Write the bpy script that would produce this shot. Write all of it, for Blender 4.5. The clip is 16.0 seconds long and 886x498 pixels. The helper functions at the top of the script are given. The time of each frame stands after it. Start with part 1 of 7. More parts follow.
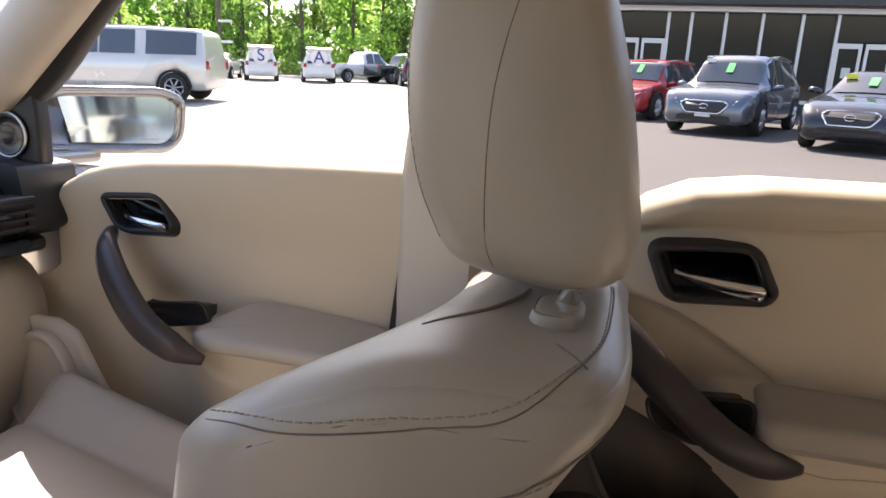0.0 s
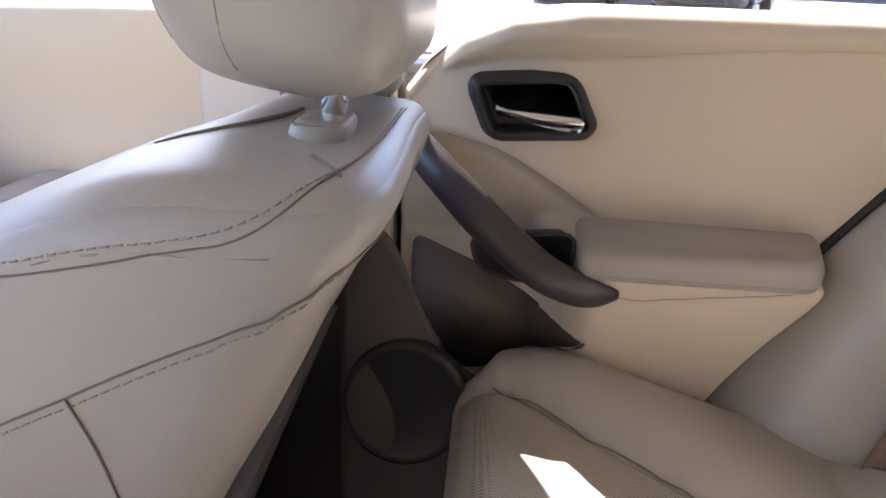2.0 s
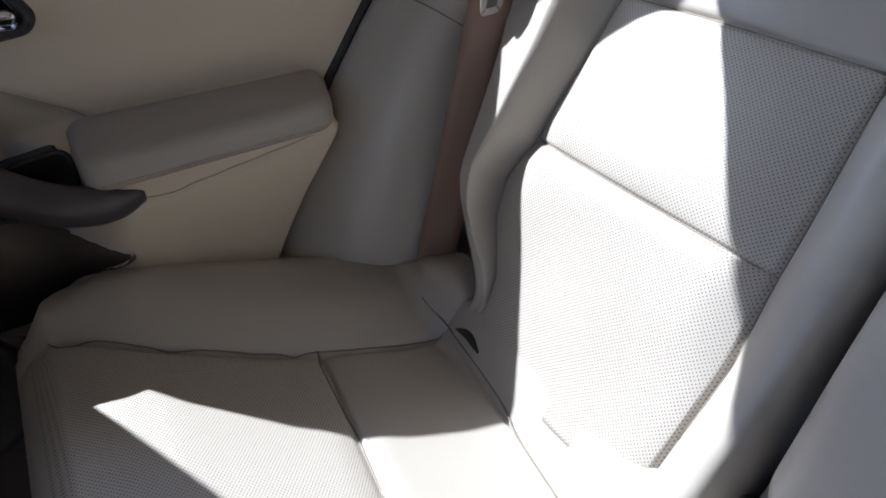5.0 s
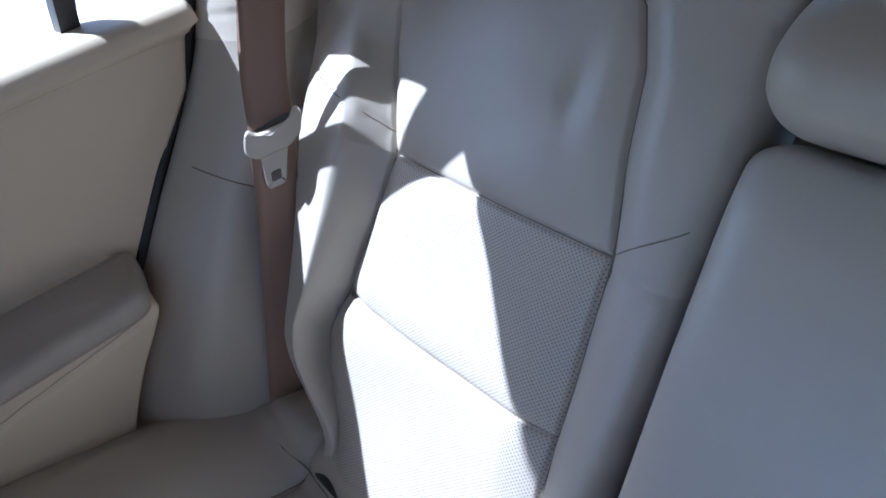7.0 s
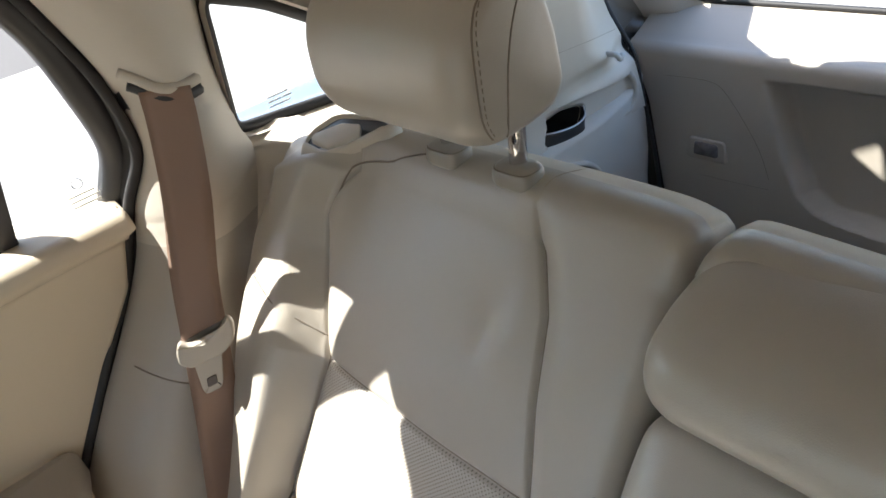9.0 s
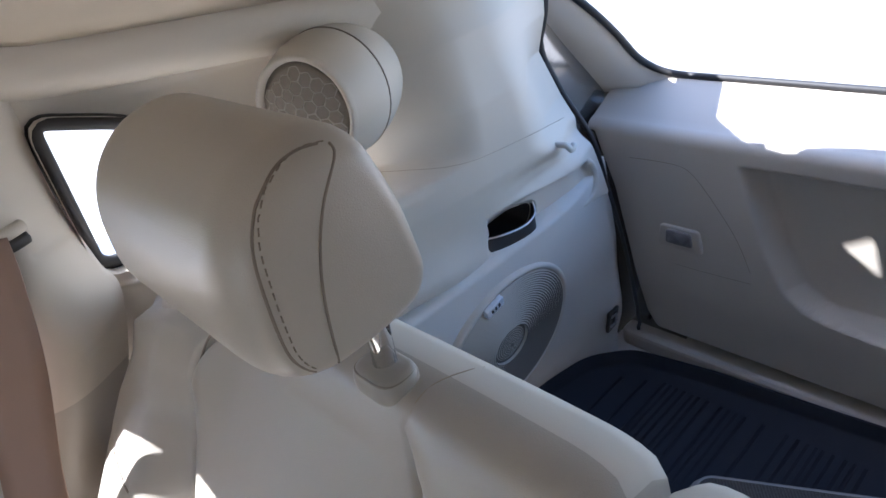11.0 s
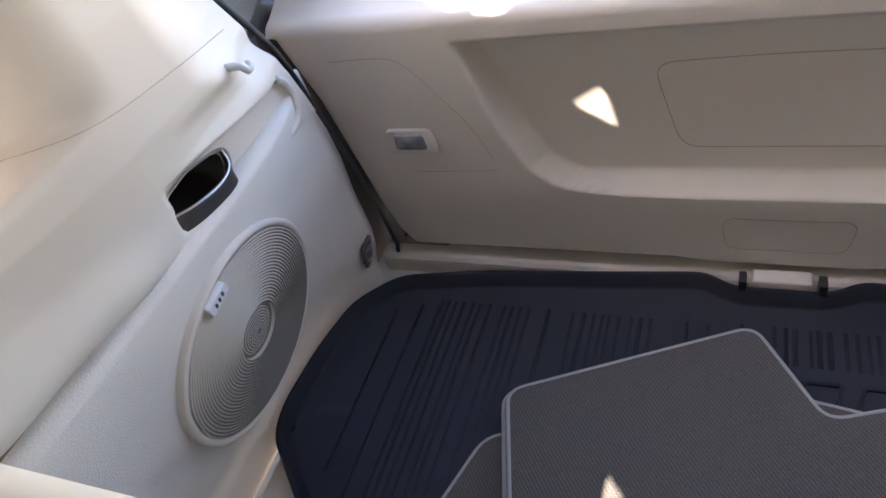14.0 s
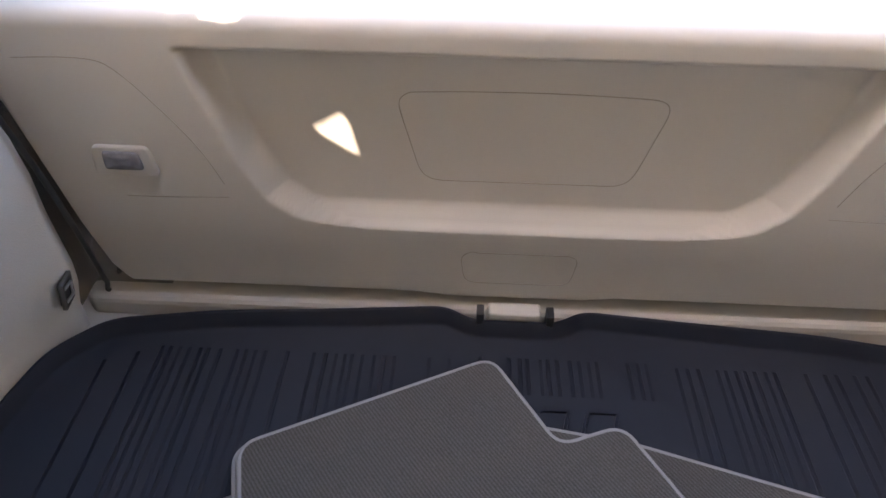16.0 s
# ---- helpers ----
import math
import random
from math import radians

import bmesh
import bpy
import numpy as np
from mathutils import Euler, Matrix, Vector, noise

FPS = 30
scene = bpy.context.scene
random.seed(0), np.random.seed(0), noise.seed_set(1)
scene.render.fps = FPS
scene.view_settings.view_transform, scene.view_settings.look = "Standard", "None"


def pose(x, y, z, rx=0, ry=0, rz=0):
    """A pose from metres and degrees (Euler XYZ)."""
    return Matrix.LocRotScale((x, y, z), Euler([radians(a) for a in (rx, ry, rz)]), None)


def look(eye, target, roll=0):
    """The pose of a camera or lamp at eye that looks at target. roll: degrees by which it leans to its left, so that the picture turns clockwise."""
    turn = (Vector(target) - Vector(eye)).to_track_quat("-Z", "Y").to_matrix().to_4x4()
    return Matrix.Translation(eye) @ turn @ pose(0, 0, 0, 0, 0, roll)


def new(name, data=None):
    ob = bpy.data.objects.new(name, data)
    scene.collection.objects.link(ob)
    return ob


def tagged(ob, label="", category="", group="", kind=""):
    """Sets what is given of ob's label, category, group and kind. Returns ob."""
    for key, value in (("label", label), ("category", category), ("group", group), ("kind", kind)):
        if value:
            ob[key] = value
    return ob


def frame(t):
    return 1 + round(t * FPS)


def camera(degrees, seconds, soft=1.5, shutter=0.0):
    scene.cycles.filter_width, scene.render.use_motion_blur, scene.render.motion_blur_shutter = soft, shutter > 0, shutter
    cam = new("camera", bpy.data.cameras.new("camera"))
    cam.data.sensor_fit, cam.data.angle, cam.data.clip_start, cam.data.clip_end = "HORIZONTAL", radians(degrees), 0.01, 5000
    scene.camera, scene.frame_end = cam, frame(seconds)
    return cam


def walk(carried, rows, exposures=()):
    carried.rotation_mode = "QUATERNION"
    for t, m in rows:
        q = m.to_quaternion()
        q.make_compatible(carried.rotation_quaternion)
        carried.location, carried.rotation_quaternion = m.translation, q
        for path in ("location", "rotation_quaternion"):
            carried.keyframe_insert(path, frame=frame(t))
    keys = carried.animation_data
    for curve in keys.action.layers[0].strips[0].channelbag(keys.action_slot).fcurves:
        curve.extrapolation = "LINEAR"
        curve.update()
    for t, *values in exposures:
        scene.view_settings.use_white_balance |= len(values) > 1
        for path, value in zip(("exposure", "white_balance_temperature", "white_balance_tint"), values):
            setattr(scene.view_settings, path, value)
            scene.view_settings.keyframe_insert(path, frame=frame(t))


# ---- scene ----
cam = camera(66.2, 16.0, soft=1.6)
PATH = [
    (0, (0.128, -0.144, 1.235), (-0.374, 1.744, 0.805), 3.1),
    (0.5, (0.14, -0.122, 1.217), (-0.247, 1.762, 0.667), 3.2),
    (1, (0.155, -0.112, 1.196), (-0.137, 1.761, 0.558), 3.9),
    (1.5, (0.175, -0.103, 1.182), (-0.028, 1.757, 0.477), 3.9),
    (2, (0.19, -0.092, 1.183), (0.078, 1.762, 0.442), 2.9),
    (2.5, (0.213, -0.08, 1.184), (0.26, 1.764, 0.41), 3.0),
    (3, (0.236, -0.071, 1.177), (0.503, 1.732, 0.355), 4.0),
    (3.5, (0.252, -0.063, 1.171), (0.714, 1.655, 0.257), 3.4),
    (4, (0.263, -0.064, 1.169), (0.909, 1.553, 0.184), 1.9),
    (4.2, (0.263, -0.067, 1.17), (0.988, 1.502, 0.163), 1.7),
    (6.3, (0.439, -0.071, 1.333), (1.304, 1.179, 0.033), -7.1),
    (6.5, (0.45, -0.068, 1.352), (1.339, 1.17, 0.057), -7.8),
    (7, (0.483, -0.074, 1.397), (1.411, 1.161, 0.126), -10.0),
    (7.5, (0.523, -0.073, 1.429), (1.463, 1.167, 0.172), -11.2),
    (8, (0.564, -0.076, 1.445), (1.497, 1.206, 0.227), -12.2),
    (8.5, (0.607, -0.078, 1.469), (1.54, 1.244, 0.293), -13.3),
    (9, (0.631, -0.08, 1.491), (1.61, 1.268, 0.385), -12.6),
    (9.2, (0.645, -0.082, 1.498), (1.637, 1.277, 0.417), -12.2),
    (11.3, (0.858, -0.001, 1.487), (1.901, 1.374, 0.477), -14.5),
    (11.5, (0.881, 0.012, 1.473), (1.956, 1.336, 0.427), -15.3),
    (12, (0.922, 0.035, 1.44), (2.045, 1.215, 0.279), -17.3),
    (12.5, (0.938, 0.051, 1.419), (2.078, 1.117, 0.169), -18.7),
    (13, (0.939, 0.057, 1.413), (2.095, 1.033, 0.104), -19.4),
    (13.5, (0.956, 0.063, 1.406), (2.16, 0.948, 0.078), -20.1),
    (14, (0.975, 0.069, 1.395), (2.234, 0.841, 0.046), -19.1),
    (14.5, (0.98, 0.072, 1.381), (2.285, 0.702, 0.002), -15.5),
    (15, (0.984, 0.075, 1.37), (2.349, 0.515, -0.023), -10.0),
    (15.5, (0.996, 0.076, 1.361), (2.426, 0.312, -0.017), -3.6),
    (16, (1.011, 0.078, 1.341), (2.493, 0.131, -0.002), 0.9),
]
EXPOSURES = [
    (0.0, 1.45, 7000, 18), (1.0, 2.2, 6850, 21), (2.0, 2.5, 6000, 20), (2.5, 2.85, 5800, 19), (3.1, 3.0, 5500, 15), (3.6, 2.45, 5450, 12), (4.0, 1.4, 5450, 9), (6.3, 1.2, 4800, 12), (7.2, 1.5, 4750, 11), (8.0, 1.8, 5100, 7),
    (9.2, 1.9, 6200, 8), (11.3, 2.35, 5400, 15), (12.3, 2.75, 6700, 19), (13.5, 3.15, 6900, 19), (14.3, 3.35, 7100, 19), (15.0, 3.72, 7400, 19), (15.5, 3.55, 7400, 18), (16.0, 3.5, 7400, 19),
]
walk(cam, [(t, look(eye, target, roll)) for t, eye, target, roll in PATH], EXPOSURES)

# world: x towards the car's tail, y towards its passenger side, z up
from mathutils.bvhtree import BVHTree

SUN_WAY = Vector((0.445, -0.765, -1.0)).normalized()   # the way the sunlight travels

world = bpy.data.worlds.new("sky")
scene.world = world
world.use_nodes = True
_n = world.node_tree.nodes
_sky = _n.new("ShaderNodeTexSky")
_sky.sky_type, _sky.sun_disc = "NISHITA", False
_sky.sun_elevation = math.asin(-SUN_WAY.z)
_sky.sun_rotation = math.atan2(-SUN_WAY.x, -SUN_WAY.y)
_sky.air_density, _sky.dust_density = 1.0, 1.5
world.node_tree.links.new(_sky.outputs[0], _n["Background"].inputs["Color"])
_n["Background"].inputs["Strength"].default_value = 0.15

_sun = bpy.data.lights.new("sun", "SUN")
_sun.energy, _sun.angle, _sun.color = 5.0, radians(0.55), (1.0, 0.94, 0.84)
sun = new("sun", _sun)
sun.matrix_world = look((-4, 9, 12), Vector((-4, 9, 12)) + SUN_WAY)

# ---------------------------------------------------------------- materials
def material(name, color, rough=0.6, metal=0.0, var=0.08, scale=6.0, grain=0.0, grain_scale=900.0, spec=0.5, coat=0.0, bump=0.3, rand=0.0, fine=""):
    """A procedural surface: base colour with slow stains and a fine grain in colour and relief."""
    m = bpy.data.materials.new(name)
    m.use_nodes = True
    nt = m.node_tree
    b = nt.nodes["Principled BSDF"]
    b.inputs["Roughness"].default_value, b.inputs["Metallic"].default_value = rough, metal
    b.inputs["Specular IOR Level"].default_value = spec
    b.inputs["Coat Weight"].default_value = coat
    co = nt.nodes.new("ShaderNodeTexCoord")
    big = nt.nodes.new("ShaderNodeTexNoise")
    big.inputs["Scale"].default_value, big.inputs["Detail"].default_value = scale, 5
    nt.links.new(co.outputs["Object"], big.inputs["Vector"])
    ramp = nt.nodes.new("ShaderNodeMix")
    ramp.data_type = "RGBA"
    ramp.inputs["A"].default_value = (*[c * (1 - var) for c in color], 1)
    ramp.inputs["B"].default_value = (*[min(1, c * (1 + var)) for c in color], 1)
    nt.links.new(big.outputs["Fac"], ramp.inputs["Factor"])
    last = ramp.outputs["Result"]
    if rand:
        info, hsv = nt.nodes.new("ShaderNodeObjectInfo"), nt.nodes.new("ShaderNodeHueSaturation")
        span = nt.nodes.new("ShaderNodeMapRange")
        span.inputs["To Min"].default_value, span.inputs["To Max"].default_value = 1 - rand, 1 + rand
        nt.links.new(info.outputs["Random"], span.inputs["Value"])
        nt.links.new(span.outputs[0], hsv.inputs["Value"])
        nt.links.new(last, hsv.inputs["Color"])
        last = hsv.outputs[0]
    nt.links.new(last, b.inputs["Base Color"])
    rr = nt.nodes.new("ShaderNodeMapRange")
    rr.inputs["To Min"].default_value, rr.inputs["To Max"].default_value = max(0.02, rough - 0.07), min(1, rough + 0.07)
    nt.links.new(big.outputs["Fac"], rr.inputs["Value"])
    nt.links.new(rr.outputs[0], b.inputs["Roughness"])
    if grain:
        if fine == "leather":
            g = nt.nodes.new("ShaderNodeTexVoronoi")
            g.feature = "DISTANCE_TO_EDGE"
            g.inputs["Scale"].default_value = grain_scale
            out = g.outputs["Distance"]
        else:
            g = nt.nodes.new("ShaderNodeTexNoise")
            g.inputs["Scale"].default_value, g.inputs["Detail"].default_value = grain_scale, 3
            out = g.outputs["Fac"]
        nt.links.new(co.outputs["Object"], g.inputs["Vector"])
        bp = nt.nodes.new("ShaderNodeBump")
        bp.inputs["Strength"].default_value, bp.inputs["Distance"].default_value = bump, grain
        nt.links.new(out, bp.inputs["Height"])
        nt.links.new(bp.outputs["Normal"], b.inputs["Normal"])
    return m


def holes(m, pitch, size, dark, axes="xz"):
    """Rows of small punched holes, staggered, over a material, in object space."""
    nt = m.node_tree
    b = nt.nodes["Principled BSDF"]
    co, sep = nt.nodes.new("ShaderNodeTexCoord"), nt.nodes.new("ShaderNodeSeparateXYZ")
    nt.links.new(co.outputs["UV"], sep.inputs[0])

    def math_node(op, a, c=None):
        n = nt.nodes.new("ShaderNodeMath")
        n.operation = op
        for k, v in enumerate((a, c)):
            if v is None:
                continue
            if isinstance(v, (int, float)):
                n.inputs[k].default_value = v
            else:
                nt.links.new(v, n.inputs[k])
        return n.outputs[0]

    masks = []
    for shift in (0.0, 0.5):
        u = math_node("SUBTRACT", math_node("FRACT", math_node("ADD", math_node("DIVIDE", sep.outputs[0], pitch), shift)), 0.5)
        v = math_node("SUBTRACT", math_node("FRACT", math_node("ADD", math_node("DIVIDE", sep.outputs[1], pitch), shift)), 0.5)
        r = math_node("SQRT", math_node("ADD", math_node("MULTIPLY", u, u), math_node("MULTIPLY", v, v)))
        masks.append(math_node("LESS_THAN", r, size))
    hole = math_node("MAXIMUM", masks[0], masks[1])
    mix = nt.nodes.new("ShaderNodeMix")
    mix.data_type = "RGBA"
    src = b.inputs["Base Color"].links[0].from_socket
    nt.links.new(src, mix.inputs["A"])
    mix.inputs["B"].default_value = (*dark, 1)
    nt.links.new(hole, mix.inputs["Factor"])
    nt.links.new(mix.outputs["Result"], b.inputs["Base Color"])
    return m


def glass(name, tint=(1, 1, 1), rough=0.0):
    """Thin clear pane: mostly lets light straight through, with a Fresnel gloss."""
    m = bpy.data.materials.new(name)
    m.use_nodes = True
    nt = m.node_tree
    out = nt.nodes["Material Output"]
    tr, gl, fr, mx = (nt.nodes.new("ShaderNode" + k) for k in ("BsdfTransparent", "BsdfGlossy", "Fresnel", "MixShader"))
    tr.inputs["Color"].default_value = (*tint, 1)
    gl.inputs["Roughness"].default_value = rough
    fr.inputs["IOR"].default_value = 1.35
    nt.links.new(fr.outputs[0], mx.inputs["Fac"])
    nt.links.new(tr.outputs[0], mx.inputs[1])
    nt.links.new(gl.outputs[0], mx.inputs[2])
    nt.links.new(mx.outputs[0], out.inputs["Surface"])
    return m


LEATHER = material("parchment leather", (0.42, 0.38, 0.325), 0.32, spec=0.6, var=0.07, scale=5, grain=0.0006, grain_scale=760, bump=0.30, fine="leather")
PERF = holes(material("perforated parchment leather", (0.43, 0.39, 0.335), 0.45, var=0.05, scale=5, grain=0.0005, grain_scale=420, bump=0.25, fine="leather"), 0.0044, 0.15, (0.15, 0.13, 0.115))
VINYL = material("beige soft door vinyl", (0.60, 0.515, 0.395), 0.55, var=0.05, scale=4, grain=0.0003, grain_scale=700, bump=0.25)
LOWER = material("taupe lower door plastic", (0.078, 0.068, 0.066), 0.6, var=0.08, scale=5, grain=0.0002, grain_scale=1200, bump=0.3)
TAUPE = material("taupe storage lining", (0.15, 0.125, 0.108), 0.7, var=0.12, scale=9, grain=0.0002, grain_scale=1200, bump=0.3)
HARD = material("beige moulded plastic", (0.58, 0.525, 0.45), 0.55, var=0.05, scale=4, grain=0.0002, grain_scale=1200, bump=0.3)
# HARD toned down: the weaker light at the tailgate is put into the colour
HARD_SHADED = material("beige plastic darkened for shade", (0.50, 0.45, 0.385), 0.55, var=0.05, scale=4, grain=0.0002, grain_scale=1200, bump=0.3)
LINER = material("woven headliner cloth", (0.60, 0.53, 0.43), 0.95, var=0.06, scale=8, grain=0.0006, grain_scale=900, bump=0.5, spec=0.1)
BACKCLOTH = material("pale seat-back cloth", (0.62, 0.58, 0.52), 0.95, var=0.05, scale=7, grain=0.0004, grain_scale=1600, bump=0.25, spec=0.08)
FELT = material("pale felt trunk lining", (0.66, 0.62, 0.56), 0.97, var=0.07, scale=7, grain=0.0012, grain_scale=500, bump=0.6, spec=0.05)
BLACKP = material("black moulded plastic", (0.022, 0.021, 0.023), 0.45, var=0.15, scale=8, grain=0.0002, grain_scale=1500, bump=0.3)
GREYP = material("dark grey soft-paint plastic", (0.052, 0.044, 0.047), 0.34, var=0.1, scale=8, grain=0.0001, grain_scale=1500, bump=0.2)
GLOSSK = material("glossy black plastic", (0.012, 0.011, 0.012), 0.15, var=0.1, scale=8)
CHROME = material("chrome", (0.86, 0.86, 0.87), 0.12, 1.0, var=0.03)
SATIN = material("satin silver metal", (0.62, 0.62, 0.63), 0.3, 1.0, var=0.05)
RUBBER = material("black rubber seal", (0.018, 0.017, 0.018), 0.6, var=0.2, scale=15)
CARPET = material("dark floor carpet", (0.045, 0.046, 0.058), 1.0, var=0.2, scale=20, grain=0.003, grain_scale=700, bump=0.8, spec=0.05)
LINERMAT = material("black rubber cargo tray", (0.0095, 0.0105, 0.0175), 0.55, var=0.25, scale=9, grain=0.0004, grain_scale=900, bump=0.35)
for nd in LINERMAT.node_tree.nodes:
    if nd.type == "BSDF_PRINCIPLED":
        nd.inputs["Specular IOR Level"].default_value = 0.26
MATCLOTH = material("charcoal ribbed mat carpet", (0.125, 0.115, 0.105), 1.0, var=0.42, scale=520, grain=0.003, grain_scale=480, bump=0.9, spec=0.05)
def weave(m, pitch, depth):
    """Fine slanting ribs in colour and relief, in the flat coordinates of a cloth."""
    nt = m.node_tree
    b = nt.nodes["Principled BSDF"]
    co, turn, wave = nt.nodes.new("ShaderNodeTexCoord"), nt.nodes.new("ShaderNodeMapping"), nt.nodes.new("ShaderNodeTexWave")
    turn.inputs["Rotation"].default_value = (0, 0, 0.9)
    wave.inputs["Scale"].default_value, wave.inputs["Distortion"].default_value = 0.314 / pitch, 1.2
    wave.inputs["Detail"].default_value, wave.inputs["Detail Scale"].default_value = 3, 4
    nt.links.new(co.outputs["UV"], turn.inputs["Vector"])
    nt.links.new(turn.outputs[0], wave.inputs["Vector"])
    mix = nt.nodes.new("ShaderNodeMix")
    mix.data_type, mix.blend_type = "RGBA", "MULTIPLY"
    mix.inputs["Factor"].default_value = depth
    nt.links.new(b.inputs["Base Color"].links[0].from_socket, mix.inputs["A"])
    nt.links.new(wave.outputs["Color"], mix.inputs["B"])
    nt.links.new(mix.outputs["Result"], b.inputs["Base Color"])
    return m


weave(MATCLOTH, 0.0040, 0.32)
PIPING = material("grey mat edging", (0.30, 0.285, 0.28), 0.9, var=0.1, scale=60, grain=0.001, grain_scale=1500)
BELT = material("brown belt webbing", (0.27, 0.175, 0.128), 0.75, var=0.06, scale=12, grain=0.0006, grain_scale=1600, bump=0.5)
BUCKLE = material("beige belt plastic", (0.43, 0.385, 0.33), 0.4, var=0.04, scale=10)
SEAM = material("dark seam thread", (0.22, 0.185, 0.15), 0.9, var=0.2, scale=80)
THREAD = material("pale stitch thread", (0.42, 0.36, 0.28), 0.85, var=0.15, scale=90)
GLASS = glass("window glass", (0.97, 0.98, 0.975))
PRINT = material("grey glass print", (0.45, 0.45, 0.46), 0.7)
WHITEP = material("pale plastic lens", (0.6, 0.6, 0.58), 0.25, var=0.05)

# ---------------------------------------------------------------- builders
def thing(name, label, category, group="", kind="", at=(0, 0, 0)):
    ob = new(name)
    ob.empty_display_size = 0.05
    ob.location = at
    return tagged(ob, label, category, group, kind)


def put(name, bm, mat, parent=None, label="", smooth=True, bevel=0.0, also=()):
    """Links a bmesh as one mesh object, a part where a parent is given. Points are in world metres."""
    bmesh.ops.recalc_face_normals(bm, faces=bm.faces)
    me = bpy.data.meshes.new(name)
    bm.to_mesh(me)
    bm.free()
    me.materials.append(mat)
    for extra, test in also:
        me.materials.append(extra)
        for p in me.polygons:
            if test(p.center):
                p.material_index = len(me.materials) - 1
    if smooth:
        for p in me.polygons:
            p.use_smooth = True
    ob = new(name, me)
    if parent is not None:
        root, shift = parent, Vector((0, 0, 0))
        while root is not None:
            shift += root.location
            root = root.parent
        ob.parent = parent
        ob.location = -shift
    if label:
        ob["label"] = label
    if bevel:
        mod = ob.modifiers.new("bevel", "BEVEL")
        mod.width, mod.segments, mod.limit_method, mod.angle_limit = bevel, 3, "ANGLE", radians(40)
    return ob


def part(name, bm, mat, parent, label="", smooth=True, bevel=0.0, also=()):
    return put(name, bm, mat, parent, label, smooth, bevel, also)


def set_uv(bm, fn):
    lay = bm.loops.layers.uv.new("flat")
    for f in bm.faces:
        for l in f.loops:
            l[lay].uv = fn(l.vert.co)
    return bm


def spread(a, b, n, fine=()):
    """n even steps from a to b, with extra ones round the places in fine."""
    xs = {round(a + (b - a) * i / n, 5) for i in range(n + 1)}
    for c in fine:
        xs |= {round(c + d, 5) for d in (-0.008, -0.005, -0.003, -0.0015, 0, 0.0015, 0.003, 0.005, 0.008) if min(a, b) < c + d < max(a, b)}
    return sorted(xs, reverse=b < a)


def bump(d, w):
    return math.exp(-(d / w) ** 2)


def spline(points, n):
    """n points along a smooth line through the given ones."""
    p = [Vector(q) for q in points]
    p = [2 * p[0] - p[1]] + p + [2 * p[-1] - p[-2]]
    out = []
    for i in range(n):
        f = i / (n - 1) * (len(p) - 3)
        k = min(int(f), len(p) - 4)
        t = f - k
        a, b, c, d = p[k:k + 4]
        out.append(0.5 * ((2 * b) + (c - a) * t + (2 * a - 5 * b + 4 * c - d) * t * t + (3 * b - a - 3 * c + d) * t ** 3))
    return out


def curve(table):
    """A smooth function of one number from a short table of (x, value)."""
    xs, ys = [a for a, _ in table], [b for _, b in table]

    def at(x):
        if x <= xs[0]:
            return ys[0]
        if x >= xs[-1]:
            return ys[-1]
        k = max(i for i in range(len(xs)) if xs[i] <= x)
        t = (x - xs[k]) / (xs[k + 1] - xs[k])
        t = t * t * (3 - 2 * t) if len(xs) == 2 else t
        return ys[k] + (ys[k + 1] - ys[k]) * t
    return at


def step(a, b, x):
    t = min(1.0, max(0.0, (x - a) / (b - a)))
    return t * t * (3 - 2 * t)


def dent(d, width, depth):
    return -depth * math.exp(-(d / width) ** 2)


def inside(poly, a, b):
    """Whether a point lies in a polygon."""
    hit = False
    for (xa, ya), (xb, yb) in zip(poly, poly[1:] + poly[:1]):
        if (ya > b) != (yb > b) and a < (xb - xa) * (b - ya) / (yb - ya) + xa:
            hit = not hit
    return hit


def cut(bm, poly):
    """Takes the faces out of an upright sheet that lie inside an outline of (x, z)."""
    gone = [f for f in bm.faces if any(inside(poly, v.co.x, v.co.z) for v in f.verts)]
    rim = {v for f in gone for v in f.verts if not inside(poly, v.co.x, v.co.z)}
    bmesh.ops.delete(bm, geom=gone, context="FACES")
    # the ragged rim is drawn onto the outline
    for v in rim:
        if v.is_valid and v.link_faces:
            best = None
            for (xa, za), (xb, zb) in zip(poly, poly[1:] + poly[:1]):
                dx, dz = xb - xa, zb - za
                k = min(1, max(0, ((v.co.x - xa) * dx + (v.co.z - za) * dz) / max(1e-12, dx * dx + dz * dz)))
                x, z = xa + k * dx, za + k * dz
                d = (x - v.co.x) ** 2 + (z - v.co.z) ** 2
                if best is None or d < best[0]:
                    best = (d, x, z)
            v.co.x, v.co.z = best[1], best[2]
    return bm


def strip(rows, closed=False, caps=False, bm=None):
    """A skin over rows of points."""
    bm = bm or bmesh.new()
    vs = [[bm.verts.new(p) for p in r] for r in rows]
    for a, b in zip(vs, vs[1:]):
        n = len(a)
        for i in range(n if closed else n - 1):
            j = (i + 1) % n
            bm.faces.new((a[i], a[j], b[j], b[i]))
    if caps:
        for r in (vs[0], vs[-1]):
            try:
                bm.faces.new(r)
            except ValueError:
                pass
    return bm


